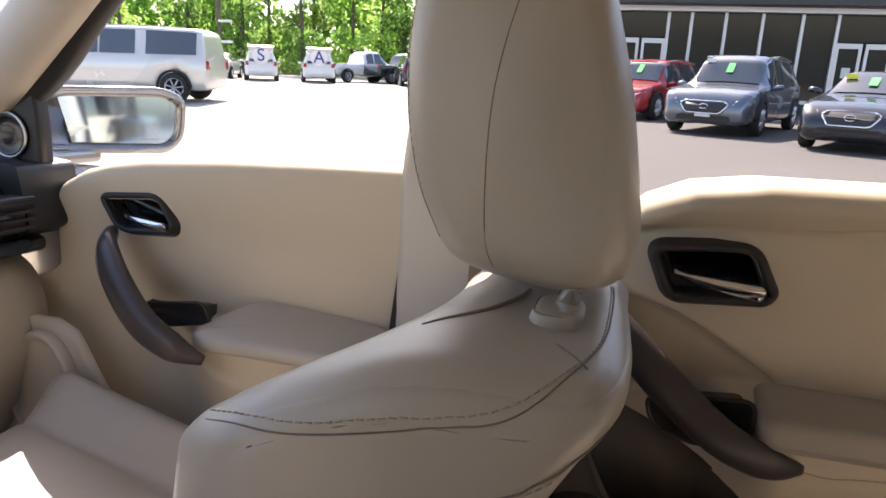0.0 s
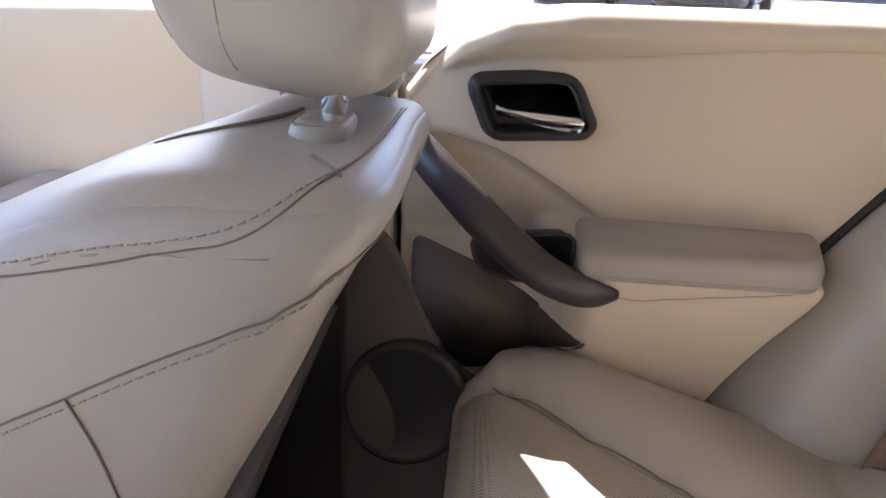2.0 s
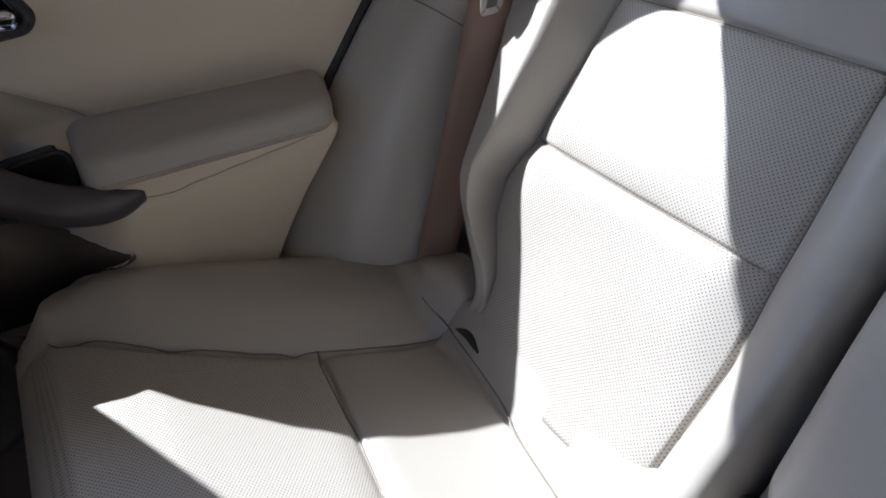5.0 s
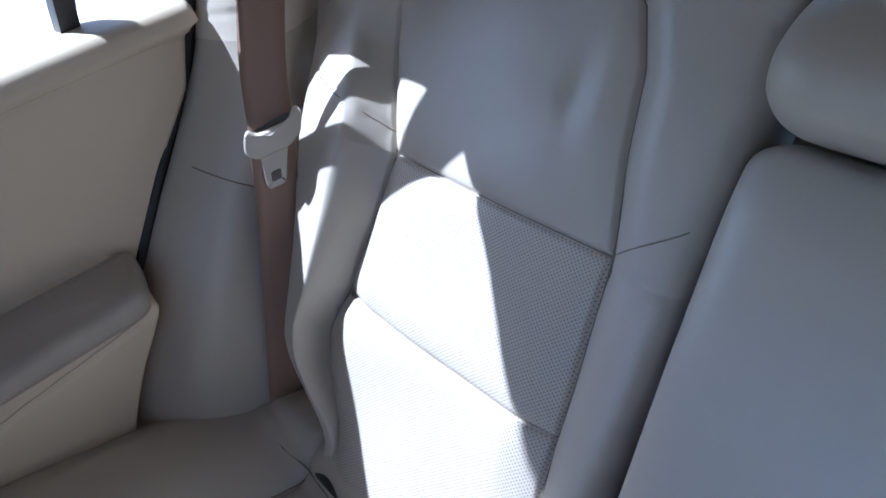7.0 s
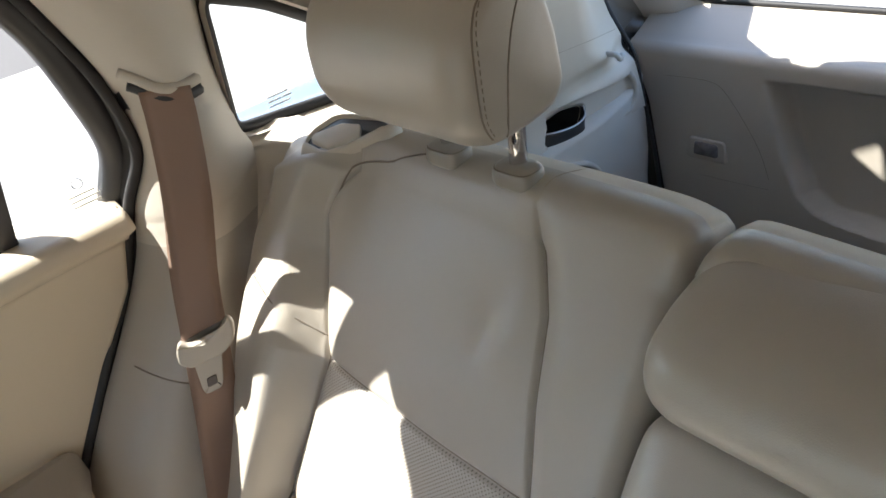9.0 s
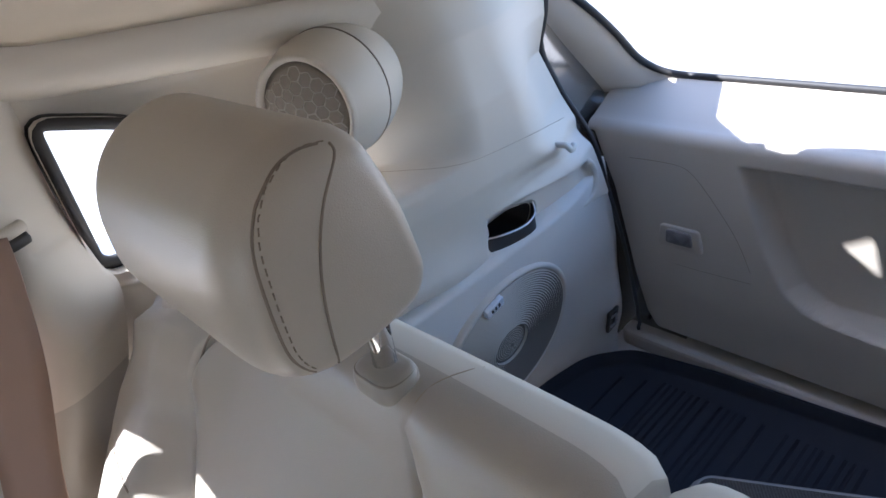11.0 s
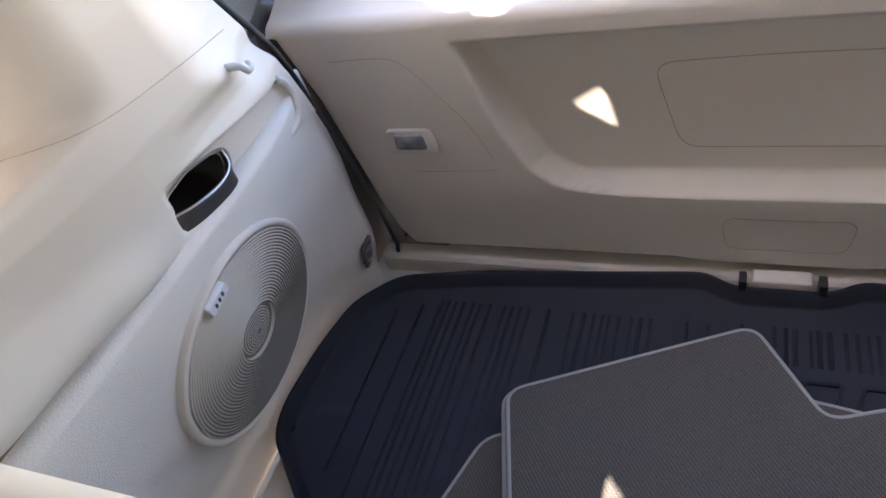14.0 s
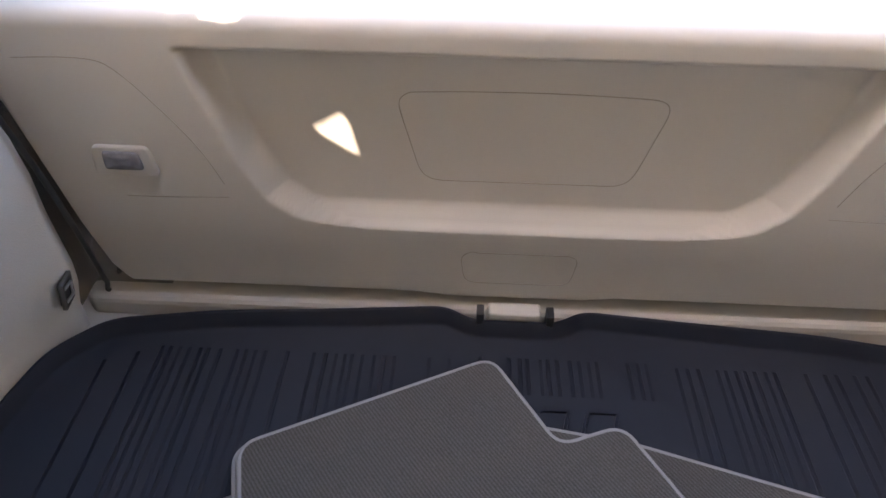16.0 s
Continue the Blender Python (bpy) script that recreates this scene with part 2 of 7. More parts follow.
def sheet(fn, nu, nv, thick=0.0, away=None, uv=None):
    """A grid of fn(u, v), u and v from 0 to 1, closed behind at a depth 'thick' along 'away' where it has one."""
    bm = bmesh.new()
    front = [[bm.verts.new(fn(i / nu, j / nv)) for i in range(nu + 1)] for j in range(nv + 1)]
    for a, b in zip(front, front[1:]):
        for i in range(nu):
            bm.faces.new((a[i], a[i + 1], b[i + 1], b[i]))
    if thick:
        w = Vector(away).normalized() * thick
        us, vs = sorted({*range(0, nu, 3), nu}), sorted({*range(0, nv, 3), nv})
        back = [[bm.verts.new(front[j][i].co + w) for i in us] for j in vs]
        for a, b in zip(back, back[1:]):
            for i in range(len(us) - 1):
                bm.faces.new((a[i], b[i], b[i + 1], a[i + 1]))
        rim = front[0] + [r[-1] for r in front[1:]] + front[-1][-2::-1] + [r[0] for r in front[-2:0:-1]]
        edge = [bm.verts.new(v.co + w) for v in rim]
        n = len(rim)
        for i in range(n):
            j = (i + 1) % n
            bm.faces.new((rim[i], edge[i], edge[j], rim[j]))
    if uv:
        lay = bm.loops.layers.uv.new("flat")
        for f in bm.faces:
            for l in f.loops:
                l[lay].uv = uv(l.vert.co)
    return bm


def tube(points, radius, sides=8, flat=1.0, n=0, up=(0, 0, 1), radii=None, caps=True, bm=None):
    """A round or flattened bar along a line."""
    pts = spline(points, n) if n else [Vector(p) for p in points]
    rows = []
    for i, p in enumerate(pts):
        d = (pts[min(i + 1, len(pts) - 1)] - pts[max(i - 1, 0)]).normalized()
        side = d.cross(Vector(up))
        side = side.normalized() if side.length > 1e-4 else Vector((1, 0, 0))
        top = side.cross(d).normalized()
        r = radius if radii is None else radii(i / (len(pts) - 1)) * radius
        rows.append([p + r * (math.cos(a) * side + flat * math.sin(a) * top) for a in (2 * math.pi * k / sides for k in range(sides))])
    return strip(rows, True, caps, bm)


def box(lo, hi, bm=None, m=None):
    bm = bm or bmesh.new()
    v = [bm.verts.new(Vector((x, y, z)) if m is None else m @ Vector((x, y, z))) for x in (lo[0], hi[0]) for y in (lo[1], hi[1]) for z in (lo[2], hi[2])]
    for q in ((0, 1, 3, 2), (4, 6, 7, 5), (0, 4, 5, 1), (2, 3, 7, 6), (0, 2, 6, 4), (1, 5, 7, 3)):
        bm.faces.new([v[k] for k in q])
    return bm


def rounded(corners, r, n=5):
    """A polygon in a plane with its corners rounded off."""
    out, m = [], len(corners)
    for i in range(m):
        p = Vector((*corners[i], 0))
        a, b = Vector((*corners[i - 1], 0)) - p, Vector((*corners[(i + 1) % m], 0)) - p
        k = min(r, 0.49 * a.length, 0.49 * b.length)
        s, e = p + a.normalized() * k, p + b.normalized() * k
        for t in (j / n for j in range(n + 1)):
            q = (1 - t) ** 2 * s + 2 * t * (1 - t) * p + t * t * e
            out.append((q.x, q.y))
    return out


def offset(poly, d):
    """The closed polygon moved inwards by d."""
    n, out = len(poly), []
    area = sum(poly[i - 1][0] * poly[i][1] - poly[i][0] * poly[i - 1][1] for i in range(n))
    s = 1 if area > 0 else -1
    for i in range(n):
        a, b = poly[i - 1], poly[(i + 1) % n]
        t = Vector((b[0] - a[0], b[1] - a[1]))
        t = t.normalized() if t.length > 1e-9 else Vector((1, 0))
        out.append((poly[i][0] - s * t.y * d, poly[i][1] + s * t.x * d))
    return out


def puff(poly, place, height, r, depth, crown=0.0, n=6, rings=4):
    """A cushion: an outline raised to height(a, b) with an edge rounded by r, and carried back to -depth with a rounded back edge.
    place(a, b, h) gives the point in the world."""
    cx, cy = sum(p[0] for p in poly) / len(poly), sum(p[1] for p in poly) / len(poly)
    rows = []

    def ring(d, h0):
        q = offset(poly, d)
        rows.append([place(a, b, h0(a, b)) for a, b in q])
    for k in range(n + 1):
        t = math.pi / 2 * k / n
        ring(r * (1 - math.sin(t)), lambda a, b, t=t: -depth + r * (1 - math.cos(t)))
    for k in range(n + 1):
        t = math.pi / 2 * k / n
        ring(r * (1 - math.cos(t)), lambda a, b, t=t: height(a, b) - r * (1 - math.sin(t)))
    inner = offset(poly, r)
    for k in range(1, rings + 1):
        f = 1 - k / (rings + 0.15)
        q = [(cx + (a - cx) * f, cy + (b - cy) * f) for a, b in inner]
        rows.append([place(a, b, height(a, b) + crown * (1 - f * f)) for a, b in q])
    return strip(rows, True, True)


def snapped(bm_or_ob, points, n, lift=0.0):
    """A line of n points laid onto a surface."""
    me = bm_or_ob.data
    tree = BVHTree.FromPolygons([v.co for v in me.vertices], [p.vertices for p in me.polygons])
    out = []
    for p in spline(points, n):
        q, normal, _, _ = tree.find_nearest(p)
        out.append(q + normal * lift)
    return out


def eased(line, rounds=6):
    """A line with its small wiggles evened out."""
    for _ in range(rounds):
        line = line[:1] + [(a + b * 2 + c) / 4 for a, b, c in zip(line, line[1:], line[2:])] + line[-1:]
    return line


def stitches(line, length=0.005, gap=0.0035, radius=0.0006):
    """A row of short threads along a line."""
    bm, dist, acc = bmesh.new(), 0.0, []
    for a, b in zip(line, line[1:]):
        acc.append((dist, a, b))
        dist += (b - a).length

    def at(s):
        for d0, a, b in reversed(acc):
            if s >= d0:
                return a.lerp(b, min(1, (s - d0) / max(1e-6, (b - a).length)))
    s = 0.0
    while s + length < dist:
        tube([at(s), at(s + length * 0.5) , at(s + length)], radius, 5, bm=bm)
        s += length + gap
    return bm

# ---------------------------------------------------------------- ground and shell of the car
SLOPE = math.atan(0.049)            # the lot rises gently on the passenger side
LOT = Matrix.Rotation(SLOPE, 4, "X")
ASPHALT = material("sun-bleached asphalt", (0.085, 0.076, 0.072), 0.9, var=0.18, scale=0.5, grain=0.01, grain_scale=60, bump=0.4)

bm = bmesh.new()
n = 24
sheet_fn = lambda u, v: LOT @ Vector(((u - 0.5) * 900, (v - 0.5) * 900, 0))
put_ground = put("ground", sheet(sheet_fn, n, n), ASPHALT, smooth=False)
tagged(put_ground, "sun-bleached grey asphalt car park sloping up gently", "ground", kind="structure")

pad = put("pavement", sheet(lambda u, v: LOT @ Vector((-60 + 58.5 * u - 3.0 * v * u, 3.0 + v * 48, 0.006)), 8, 8), material("pale concrete paving", (0.34, 0.32, 0.30), 0.9, var=0.1, scale=0.3, grain=0.01, grain_scale=40, bump=0.3), smooth=False)
tagged(pad, "pale sunlit concrete paving of the car park", "pavement", kind="structure")

pad = put("pavement", sheet(lambda u, v: LOT @ Vector((-60 + 120 * u, 0.6 + v * 5.4, 0.010)), 8, 8), bpy.data.materials["pale concrete paving"], smooth=False)
tagged(pad, "pale sunlit concrete paving round the car", "pavement", kind="structure")

pad = put("pavement", sheet(lambda u, v: LOT @ Vector((2.1 + 60 * u, -40 + v * 40.6, 0.010)), 8, 8), bpy.data.materials["pale concrete paving"], smooth=False)
tagged(pad, "pale sunlit concrete paving behind the car", "pavement", kind="structure")

pad = put("pavement", sheet(lambda u, v: LOT @ Vector((-60 + 62 * u, -40 + v * 40.6, 0.008)), 8, 8), bpy.data.materials["pale concrete paving"], smooth=False)
tagged(pad, "pale sunlit concrete paving on the driver's side", "pavement", kind="structure")

pad = put("pavement", sheet(lambda u, v: LOT @ Vector((9.0 + 60 * u, 5.9 + v * 15.5, 0.008)), 8, 8), bpy.data.materials["pale concrete paving"], smooth=False)
tagged(pad, "pale sunlit concrete paving far behind the car", "pavement", kind="structure")

# floor pan
bm = bmesh.new()
box((-1.05, -0.74, 0.24), (1.05, 0.74, 0.34), bm)
floor = put("floor", bm, CARPET, smooth=False, bevel=0.02)
tagged(floor, "dark charcoal carpeted car floor", "floor", kind="structure")
part("tunnel", tube([(-1.0, 0, 0.31), (0, 0, 0.33), (0.25, 0, 0.32)], 0.14, 16, 0.6), CARPET, floor)

# roof with its cloth lining
def roof_z(x, y):
    rail = curve([(-0.9, 1.37), (-0.4, 1.49), (0.3, 1.537), (0.68, 1.515), (0.84, 1.445), (0.95, 1.410), (1.3, 1.36), (1.62, 1.27)])(x)
    rise = curve([(-0.9, 0.10), (0.0, 0.15), (0.9, 0.17), (1.62, 0.12)])(x)
    return rail + rise * (1 - min(1, abs(y) / 0.63) ** 2.2)


ceiling = put("ceiling", sheet(lambda u, v: Vector((-0.62 + v * 2.04, -0.63 + u * 1.26, roof_z(-0.62 + v * 2.04, -0.63 + u * 1.26))), 24, 30, 0.05, (0, 0, 1)), LINER)
tagged(ceiling, "beige woven cloth headliner over the cabin", "ceiling", kind="structure")

# roof rail moulding along the passenger side, and its twin over the driver's side
for side in (1, -1):
    line = [(x, side * yy, roof_z(x, 0.63) + dz) for x, yy, dz in ((-0.62, 0.645, -0.01), (-0.3, 0.65, -0.01), (0.1, 0.65, -0.008), (0.5, 0.65, -0.01), (0.9, 0.645, -0.01), (1.2, 0.63, -0.01), (1.40, 0.62, -0.015))]
    rail = put("trim", tube(line, 0.035, 12, 0.9, 40), HARD)
    tagged(rail, "beige roof rail moulding above the side windows", "trim", kind="structure")
    outer = put("trim", tube([(x, side * (abs(y) + 0.035), z + 0.062) for x, y, z in line], 0.045, 10, 0.9, 40), material("silver body paint", (0.5, 0.49, 0.47), 0.25, 0.6, var=0.03))
    tagged(outer, "silver painted roof side", "trim", kind="structure")

# far side of the cabin: plain closed doors with a window line
wall = put("wall_left", box((-0.95, -0.80, 0.25), (1.65, -0.70, 1.12)), VINYL, smooth=False, bevel=0.02)
tagged(wall, "plain beige inner side of the driver-side doors", "wall", kind="structure")
# unseen panel over the driver-side windows, added to keep their light out
shut = put("wall_left_upper", strip([[(x, -0.72, 1.09), (x, -0.80, 1.09), (x, -0.70, 1.47), (x, -0.62, 1.47)] for x in (-0.10, 1.58)], True, True), VINYL, smooth=False, bevel=0.012)
tagged(shut, "unseen panel added to block light above the driver-side doors", "wall", kind="structure")
for x0, x1 in ((-0.17, -0.105),):
    p = put("trim", strip([[(x0, -0.72, 1.1), (x1, -0.72, 1.1), (x1, -0.80, 1.1), (x0, -0.80, 1.1)], [(x0 + 0.05, -0.63, 1.46), (x1, -0.63, 1.44), (x1, -0.70, 1.46), (x0 + 0.05, -0.70, 1.46)]], True, True), HARD, smooth=False, bevel=0.012)
    tagged(p, "beige pillar trim on the driver's side", "pillar", kind="structure")

# front of the cabin: bulkhead, dashboard and windscreen pillar
wall = put("wall_front", box((-1.45, -0.80, 0.25), (-1.25, 0.80, 0.98)), BLACKP, smooth=False)
tagged(wall, "dark bulkhead ahead of the dashboard", "wall", kind="structure")

# ---------------------------------------------------------------- passenger-side doors
def door_bezel(door, corners, y, lever):
    """A glossy black escutcheon with a recess and a chrome pull."""
    outer = rounded(corners, 0.022, 6)
    rows = []
    for d, yy in ((-0.006, y + 0.012), (0.0, y - 0.004), (0.002, y - 0.0065), (0.006, y - 0.0065), (0.0085, y - 0.003), (0.011, y + 0.012), (0.012, y + 0.0225)):
        rows.append([(a, yy, b) for a, b in offset(outer, d)])
    bezel = part("handle_bezel", strip(rows, True, False), BLACKP, door, "black plastic escutcheon")
    part("recess", strip([[(a, y + 0.026, b) for a, b in offset(outer, 0.010)], [(a, y + 0.028, b) for a, b in offset(outer, 0.03)]], True, True), GLOSSK, bezel, "glossy black hollow")
    (x0, z0), (x1, z1) = lever
    w = x1 - x0
    blade = rounded([(x0, z0 + 0.002), (x0 + 0.04 * w, z0 + 0.004), (x1 - 0.06 * w, z1 + 0.008), (x1, z1 + 0.002), (x1 - 0.05 * w, z1 - 0.012), (x0 + 0.55 * w, z0 - 0.015), (x0 + 0.25 * w, z0 - 0.008)], 0.006, 4)
    part("handle", puff(blade, lambda a, b, h: Vector((a, y + 0.014 - h - 0.018 * (a - x0) / w, b)), lambda a, b: 0.010 - 40 * (b - z0 + 0.003) ** 2, 0.004, 0.0, 0.002), CHROME, bezel, "chrome door pull")


def grab(door, line, radius):
    part("grab_handle", tube(line, radius, 16, 0.62, 36, (0, 1, 0), lambda t: 0.95 + 0.35 * math.sin(math.pi * t) - 0.55 * max(0, t - 0.8) / 0.2), GREYP, door, "dark grey painted pull handle")


# --- rear door
ARMPAD = material("greige armrest leather", (0.36, 0.325, 0.285), 0.5, var=0.05, scale=5, grain=0.0005, grain_scale=420, bump=0.3, fine="leather")
rear_door = thing("door_2", "beige vinyl rear passenger door, dark grab handle", "car door", kind="structure", at=(0.4, 0.75, 0.4))
REAR_EDGE = curve([(0.40, 0.365), (0.55, 0.412), (0.68, 0.475), (0.80, 0.536), (0.88, 0.587), (1.00, 0.68), (1.07, 0.735), (1.165, 0.772)])
SILL_Z = curve([(0.08, 1.050), (0.11, 1.090), (0.15, 1.124), (0.205, 1.149), (0.28, 1.160), (0.5, 1.163), (0.8, 1.167)])
CREASE_Z = curve([(0.08, 1.062), (0.12, 1.078), (0.20, 1.102), (0.30, 1.106), (0.35, 1.110), (0.407, 1.116), (0.5, 1.124), (0.72, 1.130)])


def rear_face(x, z):
    """y of the inner face of the rear door."""
    c = CREASE_Z(x)
    y = 0.716 - 0.012 * step(0.98, 1.08, z)
    over = step(c - 0.004, c + 0.006, z)
    y -= over * (0.012 + 0.020 * step(c, c + 0.03, z))
    arm = step(0.24, 0.33, x)
    low = 0.034 * step(0.562, 0.590, x)
    shelf = step(0.918 - low, 0.898 - low, z)
    y -= shelf * (0.078 * arm - 0.03 * arm * step(0.88, 0.70, z))
    y += (1 - arm) * 0.012 * step(0.93, 0.86, z) * step(0.70, 0.8, z)
    # V-shaped moulding under the armrest and the curved panel line
    zv = 0.842 - 0.10 * (0.392 - x) if x < 0.392 else 0.842 - 0.22 * (0.392 - x) * 0.6
    y -= 0.006 * step(zv + 0.006, zv - 0.004, z) * arm
    zc = curve([(0.15, 1.006), (0.20, 0.992), (0.24, 0.972), (0.30, 0.935), (0.35, 0.905)])(x)
    if x < 0.352 and z > 0.88:
        y += 0.007 * step(zc + 0.003, zc - 0.003, z)
    y += 0.055 * step(0.30, 0.07, x) * step(1.0, 1.09, z)
    y += 0.0022 * bump(z - c, 0.0022)
    return y


def rear_panel(u, v):
    if v > 0.86:                       # the window sill rolls over to the glass
        t = (v - 0.86) / 0.14
        ze = 1.163
        x = 0.085 + u * (REAR_EDGE(ze) - 0.085)
        s = SILL_Z(x)
        a = t * math.pi / 2
        y0 = rear_face(x, s - 0.025)
        r = 0.025
        if t < 0.5:
            a = t * math.pi
            return Vector((x, y0 + r * (1 - math.cos(a)), s - r + r * math.sin(a)))
        return Vector((x, y0 + r + (0.755 - y0 - r) * (t - 0.5) * 2, s + 0.002 * math.sin((t - 0.5) * 2 * math.pi)))
    zt = 0.36 + v / 0.86 * (1.138 - 0.36)
    x = 0.085 + u * (REAR_EDGE(zt) - 0.085)
    z = 0.36 + v / 0.86 * (SILL_Z(x) - 0.025 - 0.36)
    return Vector((x, rear_face(x, z), z))


REAR_BEZEL = [(0.160, 1.078), (0.285, 1.088), (0.312, 1.030), (0.302, 1.017), (0.200, 1.010), (0.186, 1.018)]
HOLLOW = rounded([(0.105, 0.872), (0.185, 0.838), (0.246, 0.803), (0.326, 0.775), (0.300, 0.756), (0.255, 0.735), (0.20, 0.695), (0.105, 0.695)], 0.012, 4)
panel = part("door_panel", cut(cut(sheet(rear_panel, 120, 170, 0.055, (0, 1, 0.0)), offset(rounded(REAR_BEZEL, 0.022, 6), 0.010)), HOLLOW), VINYL, rear_door, "beige soft vinyl panel")
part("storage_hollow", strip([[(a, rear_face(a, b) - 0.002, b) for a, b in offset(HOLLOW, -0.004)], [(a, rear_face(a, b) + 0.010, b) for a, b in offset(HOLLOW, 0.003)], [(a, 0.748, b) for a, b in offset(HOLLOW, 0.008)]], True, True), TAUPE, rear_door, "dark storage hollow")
for k in (0.0, 0.0045):
    seam = snapped(panel, [(x, 0.69, CREASE_Z(x) - 0.004 - k) for x in (0.33, 0.38, 0.43, 0.5, 0.6, 0.73)], 120, 0.0002)
    part("stitching", stitches(seam, 0.0035, 0.0015, 0.0005), THREAD, panel)
rim = rounded([(0.300, 0.622), (0.574, 0.626), (0.598, 0.715), (0.300, 0.722)], 0.024, 6)
arm = part("armrest", puff(rim, lambda a, b, h: Vector((a, b, h)), lambda a, b: 0.906 + 0.16 * max(0, b - 0.63) + 0.006 * math.sin((a - 0.3) * 10) - 0.03 * max(0, a - 0.52), 0.014, -0.868, 0.004), ARMPAD, rear_door, "padded greige leather armrest")
seam = snapped(arm, [(0.303 + 0.28 * k / 6, 0.618, 0.876) for k in range(7)], 90, 0.0003)
part("stitching", stitches(seam, 0.0035, 0.0015, 0.0005), THREAD, arm)
for pts in ([(0.14, 0.71, 1.008), (0.20, 0.71, 0.992), (0.24, 0.71, 0.972), (0.30, 0.71, 0.935), (0.35, 0.71, 0.905)], [(0.352, 0.645, 0.846), (0.375, 0.645, 0.842), (0.392, 0.645, 0.8425), (0.45, 0.645, 0.850), (0.52, 0.645, 0.858), (0.565, 0.645, 0.863)]):
    part("panel_line", tube(eased(snapped(panel, pts, 50, 0.0)), 0.0008, 6), THREAD, panel)
door_bezel(rear_door, REAR_BEZEL, 0.703, ((0.192, 1.042), (0.299, 1.034)))
grab(rear_door, [(0.075, 0.715, 1.015), (0.105, 0.690, 1.000), (0.150, 0.655, 0.965), (0.200, 0.635, 0.922), (0.262, 0.625, 0.876), (0.318, 0.632, 0.852), (0.352, 0.642, 0.848)], 0.0185)
cup = rounded([(0.172, 0.905), (0.30, 0.918), (0.30, 0.862), (0.24, 0.846), (0.185, 0.862)], 0.02, 5)
part("pull_cup", strip([[(a, 0.655, b) for a, b in cup], [(a, 0.650, b) for a, b in offset(cup, 0.003)], [(a, 0.66, b) for a, b in offset(cup, 0.007)], [(a, 0.70, b) for a, b in offset(cup, 0.012)], [(a, 0.705, b) for a, b in offset(cup, 0.025)]], True, True), BLACKP, rear_door, "black plastic pull cup")
# bottle pocket and speaker panel in the lower front of the door
def pocket(u, v):
    top = curve([(0.0, 0.93), (0.10, 0.925), (0.18, 0.895), (0.27, 0.82), (0.35, 0.762), (0.50, 0.712), (0.75, 0.68), (1.0, 0.67)])(u)
    x = 0.03 + u * 0.34
    z = 0.38 + v * (top - 0.38)
    return Vector((x, 0.622 + 0.012 * (1 - v) - 0.018 * math.sin(math.pi * min(1, v * 1.05)) + 0.05 * u * u, z))


part("door_pocket", sheet(pocket, 40, 40, 0.012, (0, 1, 0)), LOWER, rear_door, "moulded lower bottle pocket")
ring = [(0.108 + 0.078 * math.cos(a), 0.690 + 0.090 * math.sin(a)) for a in (2 * math.pi * k / 40 for k in range(40))]
part("speaker_grille", strip([[(a, 0.634, b) for a, b in ring], [(a, 0.612, b) for a, b in ring], [(a, 0.609, b) for a, b in offset(ring, 0.006)], [(a, 0.612, b) for a, b in offset(ring, 0.012)], [(a, 0.612, b) for a, b in offset(ring, 0.06)]], True, True), BLACKP, rear_door, "round dark speaker grille")
# rubber seal along the trailing edge and the narrow bar that divides the glass
edge = [(REAR_EDGE(z) + 0.002, 0.722 - 0.03 * step(1.0, 0.7, z), z) for z in (0.45, 0.6, 0.75, 0.88, 1.0, 1.08, 1.15)]
part("seal", tube(edge, 0.0030, 10, 1.0, 40), RUBBER, rear_door, "black rubber door seal")
bar = [(1.150, 0.739, 0.640, 0.662), (1.178, 0.735, 0.645, 0.666), (1.255, 0.722, 0.658, 0.684), (1.33, 0.700, 0.662, 0.687), (1.375, 0.690, 0.664, 0.692), (1.410, 0.680, 0.666, 0.711), (1.455, 0.662, 0.677, 0.735), (1.49, 0.648, 0.690, 0.760)]
part("window_bar", strip([[(x0, y, z), (x1, y, z), (x1, y + 0.026, z), (x0, y + 0.026, z)] for z, y, x0, x1 in bar], True, True), BLACKP, rear_door, "black window divider bar", smooth=False)
frame_line = [(0.778, 0.752, 1.16), (0.801, 0.733, 1.225), (0.789, 0.705, 1.31), (0.772, 0.685, 1.375), (0.742, 0.665, 1.43), (0.70, 0.65, 1.485)]
part("window_frame", tube(frame_line, 0.021, 10, 1.2, 30, (0, 1, 0)), BLACKP, rear_door, "black rear window frame")
front_line = [(0.040, 0.755, 1.03), (0.044, 0.73, 1.2), (0.045, 0.70, 1.3), (0.045, 0.665, 1.46)]
part("window_frame", tube(front_line, 0.030, 10, 1.2, 30, (0, 1, 0)), BLACKP, rear_door, "black front window frame")


def rear_glass(u, v):
    z = 1.07 + v * 0.42
    x0 = 0.045
    x1 = curve([(1.15, 0.77), (1.225, 0.80), (1.31, 0.795), (1.43, 0.745), (1.49, 0.70)])(z)
    return Vector((x0 + u * (x1 - x0), 0.758 - 0.1 * v * (0.6 + 0.4 * v), z))


pane = put("window_2", sheet(rear_glass, 12, 8), GLASS)
pane.visible_shadow = False
tagged(pane, "clear rear door glass with a printed corner mark", "window", kind="structure")
# printed mark in the corner of the glass: bars only
for k, w in enumerate((0.030, 0.034, 0.032, 0.022)):
    z = 1.186 - k * 0.0065
    part("printed_mark", box((0.731, 0.742, z), (0.731 + w, 0.7424, z + 0.0022)), PRINT, pane, "small grey glass print", smooth=False)
